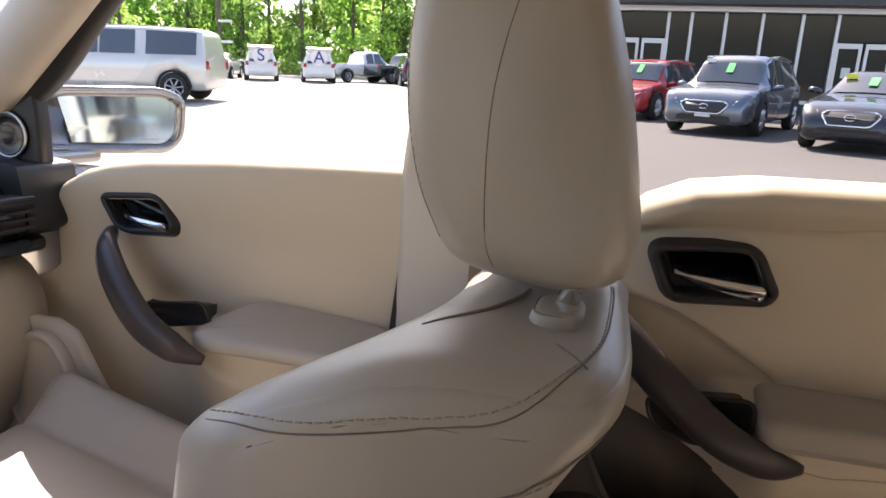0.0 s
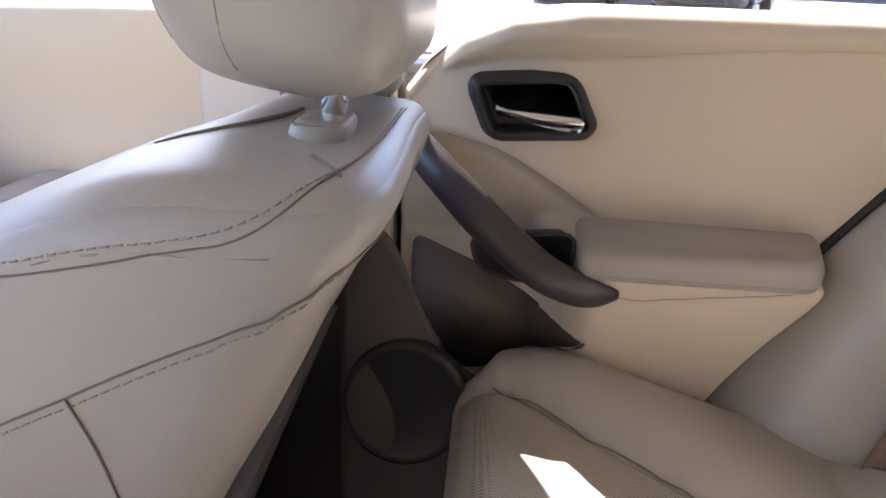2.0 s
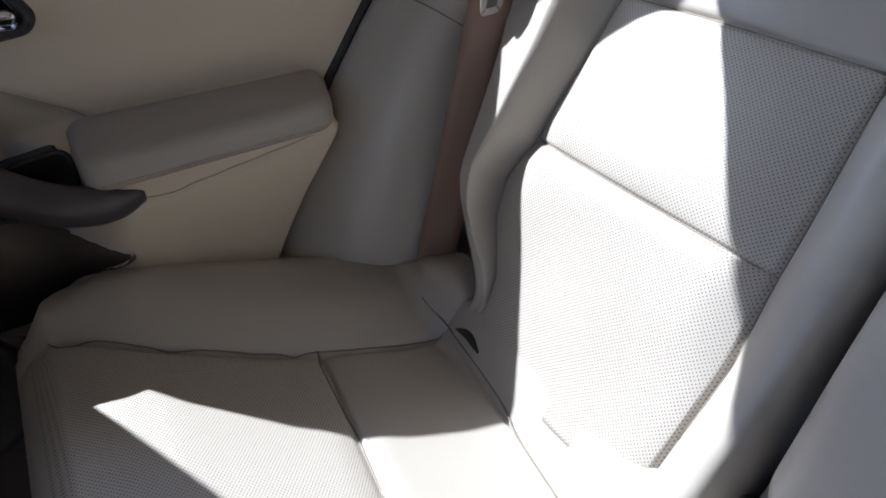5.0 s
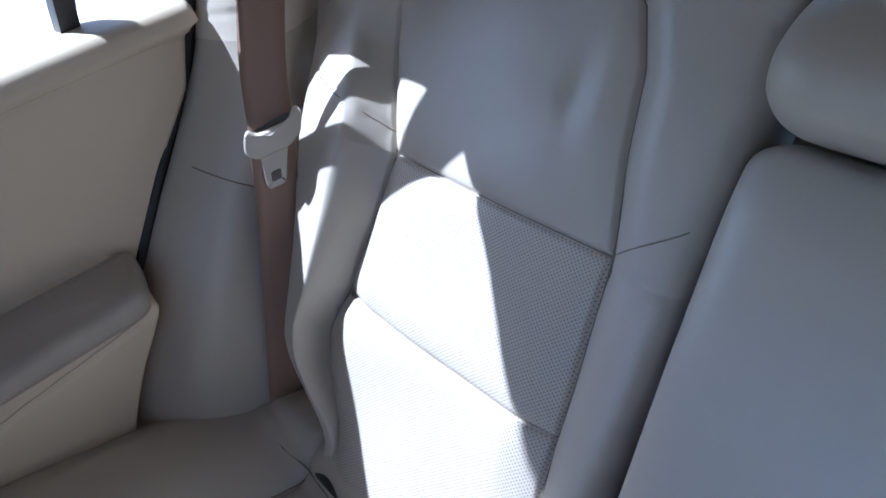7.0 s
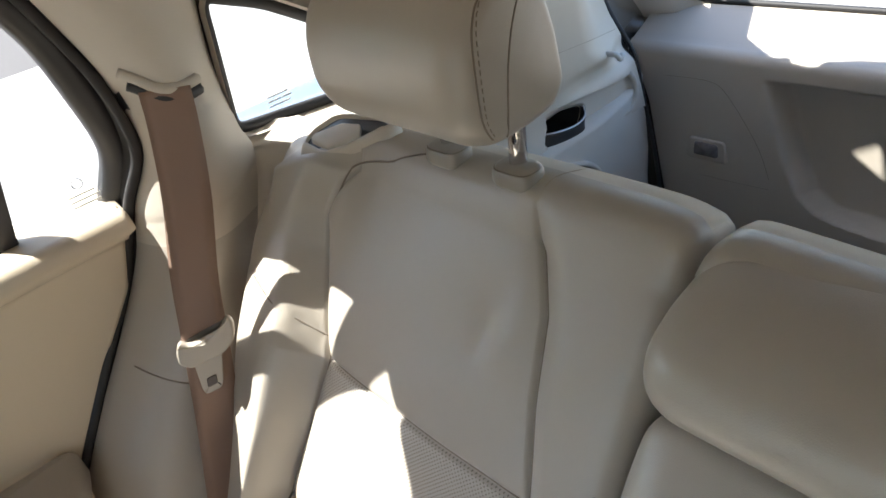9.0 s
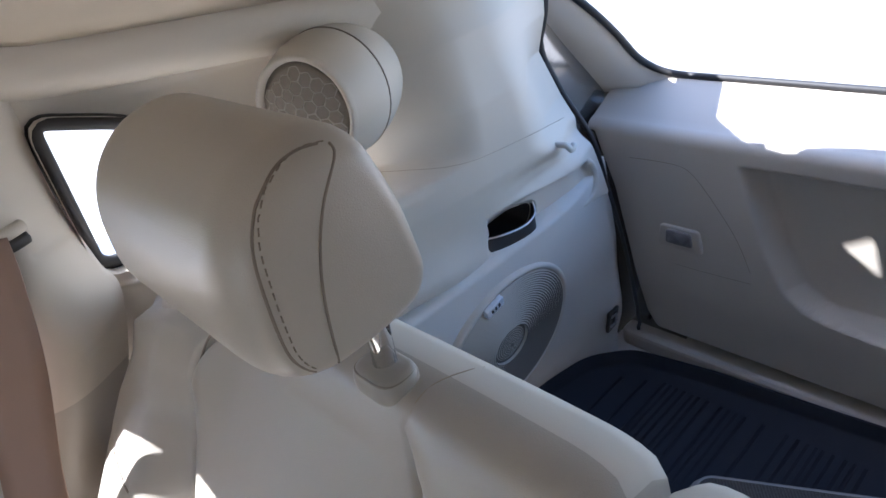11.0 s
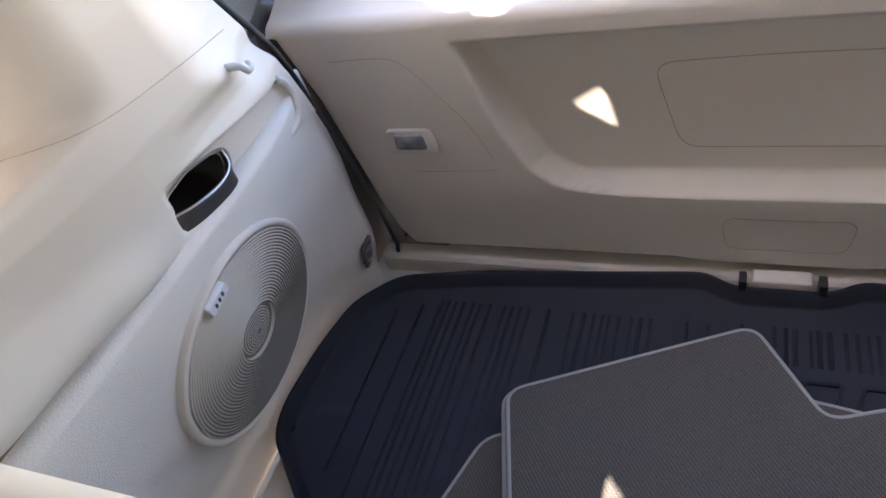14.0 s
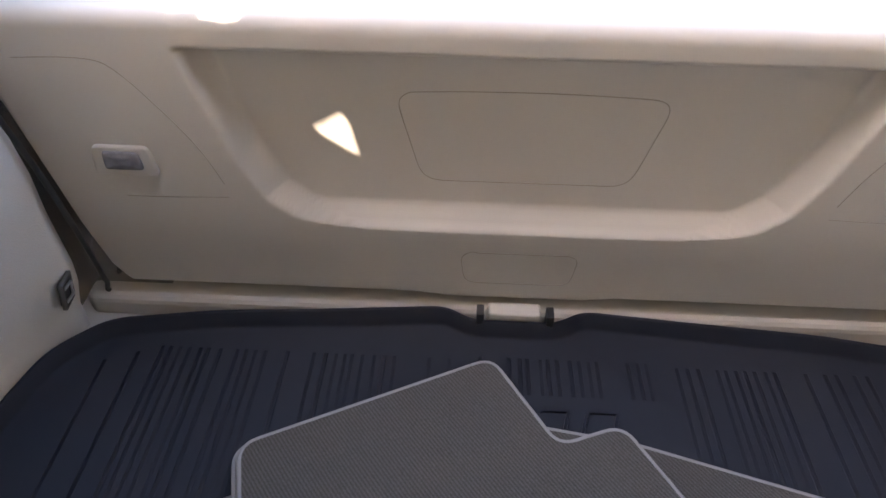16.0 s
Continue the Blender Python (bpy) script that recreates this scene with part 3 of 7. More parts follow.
part("printed_mark", tube([Vector((0.746 + 0.006 * math.cos(a), 0.7395, 1.201 + 0.006 * math.sin(a))) for a in [k * 0.4 for k in range(17)]], 0.0008, 5), PRINT, pane)

# --- front door
front_door = thing("door_1", "beige vinyl front passenger door, dark grab handle", "car door", kind="structure", at=(-0.45, 0.76, 0.4))
F_TOP = curve([(-0.75, 1.055), (-0.735, 1.075), (-0.69, 1.098), (-0.64, 1.112), (-0.58, 1.121), (-0.44, 1.131), (-0.3, 1.137), (-0.14, 1.142)])
F_REAR = curve([(0.3, -0.235), (0.6, -0.205), (0.9, -0.178), (1.15, -0.147)])


def front_face(x, z):
    y = 0.735 - 0.015 * step(1.0, 1.09, z)
    arm = step(-0.62, -0.38, x)
    y -= 0.075 * arm * step(0.888, 0.866, z) - 0.03 * arm * step(0.88, 0.72, z)
    y += 0.02 * (1 - arm) * step(0.92, 0.85, z)
    y += 0.030 * bump(x + 0.56, 0.09) * bump(z - 0.80, 0.07)
    y -= 0.05 * step(-0.50, -0.75, x) * step(0.95, 0.75, z)
    y -= 0.008 * step(0.83, 0.82, z + 0.12 * (x + 0.45)) * arm
    return y


def front_panel(u, v):
    if v > 0.86:
        t = (v - 0.86) / 0.14
        x = -0.75 + u * (F_REAR(1.14) + 0.75)
        s = F_TOP(x)
        r, y0 = 0.022, front_face(x, s - 0.022)
        if t < 0.5:
            a = t * math.pi
            return Vector((x, y0 + r * (1 - math.cos(a)), s - r + r * math.sin(a)))
        return Vector((x, y0 + r + (0.775 - y0 - r) * (t - 0.5) * 2, s))
    zt = 0.34 + v / 0.86 * 0.78
    x0 = -0.75 - 0.25 * step(1.02, 0.90, zt)
    x = x0 + u * (F_REAR(zt) - x0)
    z = 0.34 + v / 0.86 * (F_TOP(x) - 0.022 - 0.34)
    return Vector((x, front_face(x, z), z))


FRONT_BEZEL = [(-0.660, 1.066), (-0.548, 1.075), (-0.522, 1.030), (-0.528, 1.012), (-0.612, 1.008), (-0.63, 1.016)]
part("door_panel", cut(sheet(front_panel, 120, 150, 0.05, (0, 1, 0)), offset(rounded(FRONT_BEZEL, 0.022, 6), 0.010)), VINYL, front_door, "beige soft vinyl panel")
door_bezel(front_door, FRONT_BEZEL, 0.724, ((-0.622, 1.032), (-0.532, 1.024)))
grab(front_door, [(-0.625, 0.705, 1.005), (-0.600, 0.668, 0.992), (-0.56, 0.640, 0.955), (-0.505, 0.620, 0.908), (-0.455, 0.618, 0.880), (-0.413, 0.628, 0.863)], 0.0195)
cup = rounded([(-0.58, 0.915), (-0.44, 0.934), (-0.425, 0.90), (-0.50, 0.886), (-0.57, 0.890)], 0.014, 5)
part("pull_cup", strip([[(a, 0.672, b) for a, b in cup], [(a, 0.668, b) for a, b in offset(cup, 0.003)], [(a, 0.70, b) for a, b in offset(cup, 0.01)], [(a, 0.71, b) for a, b in offset(cup, 0.022)]], True, True), BLACKP, front_door, "black plastic pull cup")
rim = rounded([(-0.452, 0.652), (-0.43, 0.640), (-0.175, 0.640), (-0.170, 0.735), (-0.375, 0.738), (-0.42, 0.70)], 0.03, 6)
part("armrest", puff(rim, lambda a, b, h: Vector((a, b, h)), lambda a, b: 0.892 + (0.42 - 0.9 * max(0, a + 0.385)) * max(0, b - 0.642), 0.010, -0.868, 0.002), LEATHER, front_door, "padded greige leather armrest")
# lower speaker panel and pocket
def fpocket(u, v):
    top = curve([(0.0, 0.87), (0.40, 0.872), (0.45, 0.855), (0.50, 0.79), (0.55, 0.73), (0.66, 0.70), (1.0, 0.70)])(u)
    x = -0.98 + u * 0.70
    z = 0.36 + v * (top - 0.36)
    return Vector((x, 0.655 + 0.02 * (1 - v) + 0.02 * u, z))


part("door_pocket", sheet(fpocket, 40, 24, 0.012, (0, 1, 0)), HARD, front_door, "moulded lower pocket")
ring = [(-0.722 + 0.062 * math.cos(a), 0.752 + 0.102 * math.sin(a)) for a in (2 * math.pi * k / 40 for k in range(40))]
part("speaker_grille", strip([[(-0.722 + k * (a + 0.722), y, 0.752 + k * (b - 0.752)) for a, b in ring] for k, y in ((1.0, 0.675), (1.0, 0.650), (0.96, 0.645), (0.90, 0.646), (0.86, 0.652), (0.80, 0.654), (0.5, 0.652), (0.1, 0.651))], True, True), HARD, front_door, "round beige speaker grille")
part("seal", tube([(F_REAR(z) + 0.008, 0.73, z) for z in (0.4, 0.6, 0.8, 1.0, 1.13)], 0.010, 8, 1.0, 20), RUBBER, front_door, "black rubber door seal")
# sail panel with its round tweeter
sail = [(-0.97, 1.08), (-0.752, 1.09), (-0.752, 1.16), (-0.760, 1.235), (-0.80, 1.21), (-0.92, 1.14)]
part("sail_panel", strip([[(a, 0.735, b) for a, b in rounded(sail, 0.02)], [(a, 0.712, b) for a, b in rounded(sail, 0.02)], [(a, 0.709, b) for a, b in offset(rounded(sail, 0.02), 0.004)]], True, True), BLACKP, front_door, "black triangular sail panel")
tw = [(-0.802 + 0.034 * math.cos(a), 1.146 + 0.034 * math.sin(a)) for a in (2 * math.pi * k / 32 for k in range(32))]
part("tweeter", strip([[(a, 0.712, b) for a, b in tw], [(a, 0.703, b) for a, b in tw], [(a, 0.700, b) for a, b in offset(tw, 0.004)], [(a, 0.704, b) for a, b in offset(tw, 0.007)], [(a, 0.700, b) for a, b in offset(tw, 0.022)]], True, True), GLOSSK, front_door, "round black tweeter")
part("tweeter_ring", tube([Vector((a, 0.7015, b)) for a, b in tw + tw[:1]], 0.0022, 6, caps=False), SATIN, front_door, "thin silver ring")


def front_glass(u, v):
    z = 1.12 + v * 0.31
    x0 = -0.74 + 0.36 * v
    return Vector((x0 + u * (-0.145 + 0.03 * v - x0), 0.778 - 0.11 * v * (0.6 + 0.4 * v), z))


pane = put("window_1", sheet(front_glass, 12, 8), GLASS)
pane.visible_shadow = False
tagged(pane, "clear front passenger door glass", "window", kind="structure")

# door mirror outside
mirror = thing("door_mirror", "silver door mirror reflecting the car's own flank", "mirror", at=(-0.83, 0.9, 1.1))
SILVER = material("champagne silver car paint", (0.34, 0.325, 0.31), 0.16, 0.8, var=0.04, scale=3, coat=0.6)
MC, MT, MN = Vector((-0.815, 0.955, 1.163)), Vector((0.47, 0.883, 0)), Vector((0.883, -0.47, 0))
shell = rounded([(-0.150, -0.058), (-0.160, 0.020), (-0.115, 0.060), (0.09, 0.066), (0.135, 0.046), (0.128, -0.034), (0.095, -0.064)], 0.035, 6)
def at_mirror(a, b, h):
    return MC + MT * a + Vector((0, 0, b)) + MN * h
part("housing", strip([[at_mirror(a, b, h) for a, b in offset(shell, d)] for d, h in ((0.05, -0.10), (0.03, -0.09), (0.010, -0.06), (0.0, -0.02), (0.0, 0.004), (0.003, 0.008), (0.010, 0.008), (0.015, 0.003), (0.0165, -0.004))], True, True), SILVER, mirror, "champagne silver shell")
face = [(max(a, -0.094 - 0.24 * b), b) for a, b in offset(shell, 0.017)]
part("mirror_glass", strip([[at_mirror(a, b, -0.004 - 0.022 * b) for a, b in face], [at_mirror(a, b, -0.003 - 0.022 * b) for a, b in offset(face, 0.002)]], True, True), material("mirror silvering", (0.40, 0.50, 0.60), 0.02, 1.0, var=0.01), mirror, "mirror glass", smooth=False)
part("stalk", box((-0.93, 0.77, 1.085), (-0.83, 0.93, 1.112)), SILVER, mirror, "", smooth=False, bevel=0.01)

# --- pillars on the passenger side
def pillar(name, label, lo, hi, y0, y1, mat):
    rows = []
    for z, xa, xb, y in [(0.30, lo[0], lo[1], y0 - 0.02), (0.8, lo[0], lo[1], y0), (1.14, lo[0] + 0.005, lo[1] - 0.005, y0 - 0.005), (1.3, (lo[0] + hi[0]) / 2, (lo[1] + hi[1]) / 2, (y0 + y1) / 2), (1.46, hi[0], hi[1], y1)]:
        rows.append([(xa, y + 0.06, z), (xa, y + 0.012, z), (xa + 0.012, y, z), (xb - 0.012, y, z), (xb, y + 0.012, z), (xb, y + 0.06, z)])
    ob = put(name, strip(rows, True, True), mat)
    return tagged(ob, label, "pillar", kind="structure")


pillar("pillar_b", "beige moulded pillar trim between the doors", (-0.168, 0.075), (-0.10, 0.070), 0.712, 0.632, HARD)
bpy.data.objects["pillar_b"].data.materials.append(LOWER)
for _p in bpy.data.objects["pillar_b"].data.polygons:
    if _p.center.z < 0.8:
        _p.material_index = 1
# windscreen pillar
apillar = put("pillar_a", tube([(-1.05, 0.72, 1.07), (-0.86, 0.71, 1.20), (-0.70, 0.69, 1.325), (-0.55, 0.66, 1.43), (-0.40, 0.64, 1.47)], 0.05, 12, 0.85, 24, (0, 1, 0)), HARD)
tagged(apillar, "beige windscreen pillar trim", "pillar", kind="structure")
seal = put("trim", tube([(-0.98, 0.73, 1.08), (-0.75, 0.725, 1.225), (-0.62, 0.70, 1.335), (-0.50, 0.675, 1.42), (-0.38, 0.66, 1.45)], 0.020, 10, 1.0, 24, (0, 1, 0)), RUBBER)
tagged(seal, "black rubber seal along the windscreen pillar", "trim", kind="structure")

# dashboard end
dash = thing("dashboard", "two-tone dashboard end, black above beige", "dashboard", at=(-0.9, 0.2, 0.8))
def dash_roll(prof, y0, y1, n=16):
    rows = []
    for k in range(n + 1):
        y = y0 + (y1 - y0) * k / n
        f = 1 - 0.06 * step(0.5, 0.72, y)
        rows.append([(-1.2 + (x + 1.2) * f, y, z) for x, z in prof])
    return strip(rows, True, True)


part("top_pad", dash_roll(rounded([(-1.25, 0.9), (-1.25, 1.06), (-0.95, 1.11), (-0.80, 1.105), (-0.745, 1.06), (-0.74, 1.00), (-0.76, 0.985), (-1.0, 0.985)], 0.03), -0.7, 0.715), BLACKP, dash, "black soft upper pad")
part("end_panel", strip([[(x, y, z) for x, z in rounded([(-0.98, 0.985), (-0.765, 0.990), (-0.728, 1.010), (-0.738, 1.06), (-0.745, 1.105), (-0.98, 1.13)], 0.012)] for y in (0.66, 0.768)], True, True), BLACKP, dash, "black panel between dashboard and door", smooth=False)
part("air_vent", box((-0.768, 0.54, 1.005), (-0.735, 0.685, 1.062)), BLACKP, dash, "black air vent surround", smooth=False, bevel=0.008)
for k in range(4):
    part("vent_slat", box((-0.742, 0.555, 1.012 + k * 0.012), (-0.730, 0.672, 1.0165 + k * 0.012)), GREYP, dash, "", smooth=False)
part("vent_tab", box((-0.733, 0.60, 1.034), (-0.722, 0.625, 1.040)), CHROME, dash, "small chrome vent tab", smooth=False)
part("trim_strip", tube([(-0.745, -0.6, 0.985), (-0.745, 0.3, 0.985), (-0.755, 0.70, 0.982)], 0.013, 10, 1.0, 20), material("dark blue-grey trim", (0.05, 0.06, 0.08), 0.2, 0.5), dash, "glossy dark trim strip")
part("glove_box", dash_roll(rounded([(-1.15, 0.55), (-1.15, 0.965), (-0.80, 0.972), (-0.735, 0.94), (-0.715, 0.86), (-0.75, 0.72), (-0.85, 0.60)], 0.05), -0.1, 0.70), HARD, dash, "beige glove box lid")

# ---------------------------------------------------------------- rear bench
P0, S_AX, N_AX = Vector((0.838, 0, 1.016)), Vector((0.547, 0, 0.837)), Vector((-0.837, 0, 0.547))
Y_OUT = curve([(-0.36, 0.42), (-0.325, 0.43), (-0.27, 0.472), (-0.225, 0.487), (-0.17, 0.474), (-0.08, 0.464), (0.0, 0.460), (0.06, 0.482), (0.11, 0.500), (0.15, 0.498), (0.195, 0.472), (0.23, 0.44), (0.26, 0.42)])
Y_IN = curve([(-0.36, 0.160), (-0.25, 0.156), (-0.17, 0.164), (0.0, 0.176), (0.08, 0.196), (0.15, 0.208), (0.20, 0.228), (0.222, 0.252), (0.26, 0.262)])


def back_relief(y, s):
    """How far the outboard backrest stands proud of its plane."""
    yo, yi = Y_OUT(s), Y_IN(s)
    h = 0.004 * math.sin(math.pi * min(1, max(0, (y - yi) / (yo - yi))))
    h += 0.010 * bump(s + 0.17, 0.10) * step(yi, yi + 0.05, y) * (1 - step(yo - 0.05, yo, y))
    if y > yo:
        h += 0.045 * step(yo, yo + 0.06, y) * (1 - 0.75 * step(-0.05, 0.20, s)) * step(-0.37, -0.24, s)
    if y < yi:
        h += 0.010 * step(yi, yi - 0.03, y)
    for d in (y - yo, y - yi):
        h += dent(d, 0.0028, 0.006) + dent(d, 0.012, 0.003)
    if yi < y < yo:
        h += dent(s, 0.0025, 0.005) + dent(s, 0.012, 0.003) + dent(s + 0.171, 0.0025, 0.005) + dent(s + 0.171, 0.014, 0.004)
    elif y > yo:
        h += dent(s - 0.02 - 0.3 * (y - yo), 0.002, 0.003)
    elif y > 0.10:
        h += dent(s + 0.012 - 0.1 * (yi - y), 0.002, 0.003)
    h += 0.020 * step(0.10, 0.19, s) * step(0.43, 0.49, y) * step(0.63, 0.59, y)
    h += 0.0012 * math.sin(37 * y + 11 * s) * math.sin(29 * s - 8 * y)
    h += 0.003 * bump(y - 0.235, 0.012) * bump(s - 0.115, 0.02) - 0.004 * bump(y - 0.262, 0.010) * bump(s - 0.118, 0.022)
    return h


Y_SIDE = curve([(-0.40, 0.42), (-0.36, 0.435), (-0.30, 0.475), (-0.24, 0.510), (-0.18, 0.526), (-0.10, 0.550), (0.0, 0.588), (0.1, 0.616)])


def taper(y, s):
    """Draws the outboard edge in towards the foot of the backrest."""
    yo = Y_OUT(s)
    if y <= yo:
        return y
    return yo + (y - yo) * max(0.02, Y_SIDE(s) - yo) / (0.635 - yo)


def drop(y):
    """How far the shoulder falls away outboard."""
    return 0.030 * step(0.50, 0.64, y)


def backrest(y0, y1, relief, s0=-0.405, r=0.022, lines=(), fine_s=()):
    """A closed backrest: the relief in front, a rounded top, a felted back. The mesh follows the upright seams."""
    rows = []
    nu = 100
    rest = [y0] + [f(0.0) for f in lines] + [y1]
    us = {k / nu for k in range(nu + 1)}
    for k in range(1, len(rest) - 1):
        us |= {min(1, max(0, (rest[k] + d - y0) / (y1 - y0))) for d in (-0.008, -0.005, -0.003, -0.0015, 0, 0.0015, 0.003, 0.005, 0.008)}
    for u in sorted(us):
        yr = y0 + u * (y1 - y0)
        d = min(abs(yr - y0), abs(yr - y1))
        pull = r - math.sqrt(max(0, r * r - max(0, r - d) ** 2))
        row = []

        def bent(s):
            now = [y0] + [f(s) for f in lines] + [y1]
            for k in range(len(rest) - 1):
                if yr <= rest[k + 1] or k == len(rest) - 2:
                    return now[k] + (yr - rest[k]) * (now[k + 1] - now[k]) / (rest[k + 1] - rest[k])
        for q in spread(s0, 0.205, 90, fine_s):
            s = q if q < 0 else q * (1 - drop(yr) / 0.205 * 1.15)
            y = bent(q)
            row.append(P0 + S_AX * s + N_AX * (relief(y, s) - pull) + Vector((0, taper(y, s), 0)))
        y = taper(bent(0.205), 0.205)
        zt = 1.2225 - 0.25 * pull + 0.004 * math.sin(9 * y) - drop(yr)
        for x, z in ((0.955, zt - 0.008), (0.966, zt - 0.001), (0.98, zt + 0.001), (0.995, zt - 0.001), (1.014, zt - 0.005), (1.027, zt - 0.016), (1.032, zt - 0.05)):
            row.append(Vector((x - 0.4 * pull, y, z)))
        for x, z in ((0.975, 1.0), (0.90, 0.80), (0.86, 0.70), (0.78, 0.64), (0.68, 0.62)):
            row.append(Vector((x, y, z)))
        rows.append(row)
    return strip(rows, True, True)


def seat_uv(c):
    return (c.y, (c - P0).dot(S_AX))


bench = thing("rear_seat", "parchment leather outboard rear seat in patchy sunlight", "car seat", "rear seats", at=(0.6, 0.35, 0.34))
inset = lambda c: Y_IN((c - P0).dot(S_AX)) < c.y < Y_OUT((c - P0).dot(S_AX)) and (c - P0).dot(S_AX) < 0 and (c - P0).dot(N_AX) > -0.02
behind = lambda c: c.x > 0.998 or (c.x > 0.76 and (c - P0).dot(N_AX) < -0.1)
back = part("backrest", set_uv(backrest(0.108, 0.635, back_relief, lines=(Y_IN, Y_OUT), fine_s=(0.0, -0.171)), seat_uv), LEATHER, bench, "leather backrest with perforated insert", also=((PERF, inset), (BACKCLOTH, behind)))


def seam_on(ob, parent, pts, n, radius=0.0011, mat=SEAM, name="seam"):
    part(name, tube(eased(snapped(ob, pts, n, 0.0)), radius, 6), mat, parent)


def on_back(y, s, lift=0.0):
    return P0 + S_AX * s + N_AX * (back_relief(y, s) + lift) + Vector((0, y, 0))


seam_on(back, back, [on_back(Y_OUT(s), s) for s in (-0.33, -0.27, -0.22, -0.17, -0.08, 0.0, 0.06, 0.11, 0.15, 0.175)] + [(0.939, 0.466, 1.197), (0.949, 0.450, 1.203), (0.954, 0.416, 1.209), (0.960, 0.397, 1.216), (0.968, 0.372, 1.223)], 120)
seam_on(back, back, [on_back(Y_IN(s), s) for s in (-0.33, -0.25, -0.17, 0.0, 0.08, 0.15, 0.19, 0.205)], 90)
seam_on(back, back, [on_back(0.176 + 0.284 * k / 8, 0.0) for k in range(9)], 60)
seam_on(back, back, [on_back(0.165 + 0.305 * k / 8, -0.171) for k in range(9)], 60)
seam_on(back, back, [on_back(Y_IN(0.20), 0.20), (0.960, 0.234, 1.22), (0.985, 0.237, 1.225), (1.016, 0.228, 1.218)], 30, 0.0006, THREAD)


seam_on(back, back, [on_back(Y_OUT(0.02) + d, 0.02 + 0.3 * d) for d in (0.002, 0.03, 0.06, 0.09, 0.11)], 30, 0.0008)
seam_on(back, back, [on_back(Y_IN(0.002) - d, 0.002 + 0.75 * d) for d in (0.002, 0.02, 0.04, 0.06)], 30, 0.0008)

# rear cushion
Z_CUSH = curve([(0.20, 0.742), (0.26, 0.741), (0.30, 0.734), (0.40, 0.706), (0.465, 0.688), (0.55, 0.664), (0.59, 0.656), (0.62, 0.648), (0.66, 0.640), (0.70, 0.63)])
Y_CUSH = curve([(0.16, 0.60), (0.23, 0.585), (0.26, 0.566), (0.30, 0.538), (0.36, 0.512), (0.42, 0.488), (0.465, 0.478), (0.56, 0.462), (0.70, 0.45)])


def cushion_h(x, y):
    ys = Y_CUSH(x)
    h = 0.0
    if y > ys:
        h += 0.036 * math.sin(min(1, (y - ys) / 0.09) * math.pi / 2) - 0.030 * step(0.615, 0.69, y)
    h += dent(y - ys, 0.0028, 0.006) + dent(y - ys, 0.012, 0.004)
    if 0.12 < y < ys:
        h += dent(x - 0.462 + 0.12 * (ys - y), 0.0028, 0.005) + dent(x - 0.462 + 0.12 * (ys - y), 0.014, 0.004)
        h += 0.006 * math.sin(math.pi * (y - 0.12) / (ys - 0.12))
    h += dent(y - 0.12, 0.003, 0.006)
    h += 0.064 * step(0.590, 0.645, x) * step(0.62, 0.45, y)
    if y > 0.3:
        h += dent(x - 0.592 - 0.14 * (y - 0.3), 0.0025, 0.005)
    return h


def cushion(y0, y1, hfn, fine=()):
    rows = []
    for yr in spread(y0, y1, 80, (0.12, 0.478)):
        y = yr
        out = min(0.15, max(0, abs(y - 0.30) - 0.24))
        back_off = 1.9 * out * out * 2.2
        row = []
        for x in spread(0.70, 0.215, 90, (0.60, 0.585, 0.462, 0.45, 0.44)):
            yc = Y_CUSH(x)
            y = yr if yr <= 0.12 else 0.12 + (yr - 0.12) * (yc - 0.12) / 0.358 if yr < 0.478 else yc + (yr - 0.478) * (0.690 - yc) / 0.212
            row.append(Vector((x + back_off * step(0.5, 0.2, x), y, Z_CUSH(x) + hfn(x, y))))
        for x, z in ((0.195, 0.733), (0.178, 0.715), (0.170, 0.685), (0.170, 0.62), (0.185, 0.54), (0.22, 0.44), (0.24, 0.335), (0.66, 0.335)):
            row.append(Vector((x + back_off, y, z + min(0, hfn(0.2, y)))))
        rows.append(row)
    return strip(rows, True, True)


cush_perf = lambda c: 0.125 < c.y < Y_CUSH(c.x) - 0.002 and c.x < 0.462 - 0.12 * (Y_CUSH(c.x) - c.y) and c.z > 0.5
cush = part("seat_cushion", set_uv(cushion(0.690, -0.66, cushion_h, (0.12, 0.45, 0.46, 0.47, 0.48, 0.49, 0.51, 0.54, 0.57)), lambda c: (c.y, c.x - c.z)), LEATHER, bench, "leather cushion with perforated insert", also=((PERF, cush_perf),))
seam_on(cush, cush, [(x, Y_CUSH(x), Z_CUSH(x)) for x in (0.215, 0.26, 0.30, 0.36, 0.42, 0.465, 0.56, 0.62)], 80)
seam_on(cush, cush, [(0.462 - 0.12 * (0.478 - y), y, Z_CUSH(0.45)) for y in (0.475, 0.4, 0.3, 0.2, 0.13)], 50)
seam_on(cush, cush, [(0.592 + 0.14 * (y - 0.3), y, 0.67) for y in (0.60, 0.54, 0.48, 0.42, 0.36, 0.30, 0.2)], 50)
# slot for the child-seat anchor, and its round button on the backrest side
part("anchor_slot", tube(snapped(cush, [(0.612, 0.440, 0.68), (0.618, 0.415, 0.684), (0.612, 0.39, 0.68)], 16, 0.0005), 0.0055, 8, 0.6, radii=lambda t: 0.25 + 0.9 * math.sin(math.pi * t)), BLACKP, bench, "dark open anchor slot")
btn = snapped(back, [(0.669, 0.461, 0.716), (0.672, 0.461, 0.722)], 2, 0.001)[0]
part("button", tube([btn + N_AX * -0.002 + Vector((0, 0, 0)), btn + Vector((-0.003, 0.004, 0.001))], 0.006, 14), material("brown plastic button", (0.2, 0.16, 0.13), 0.4), bench, "small round brown button")
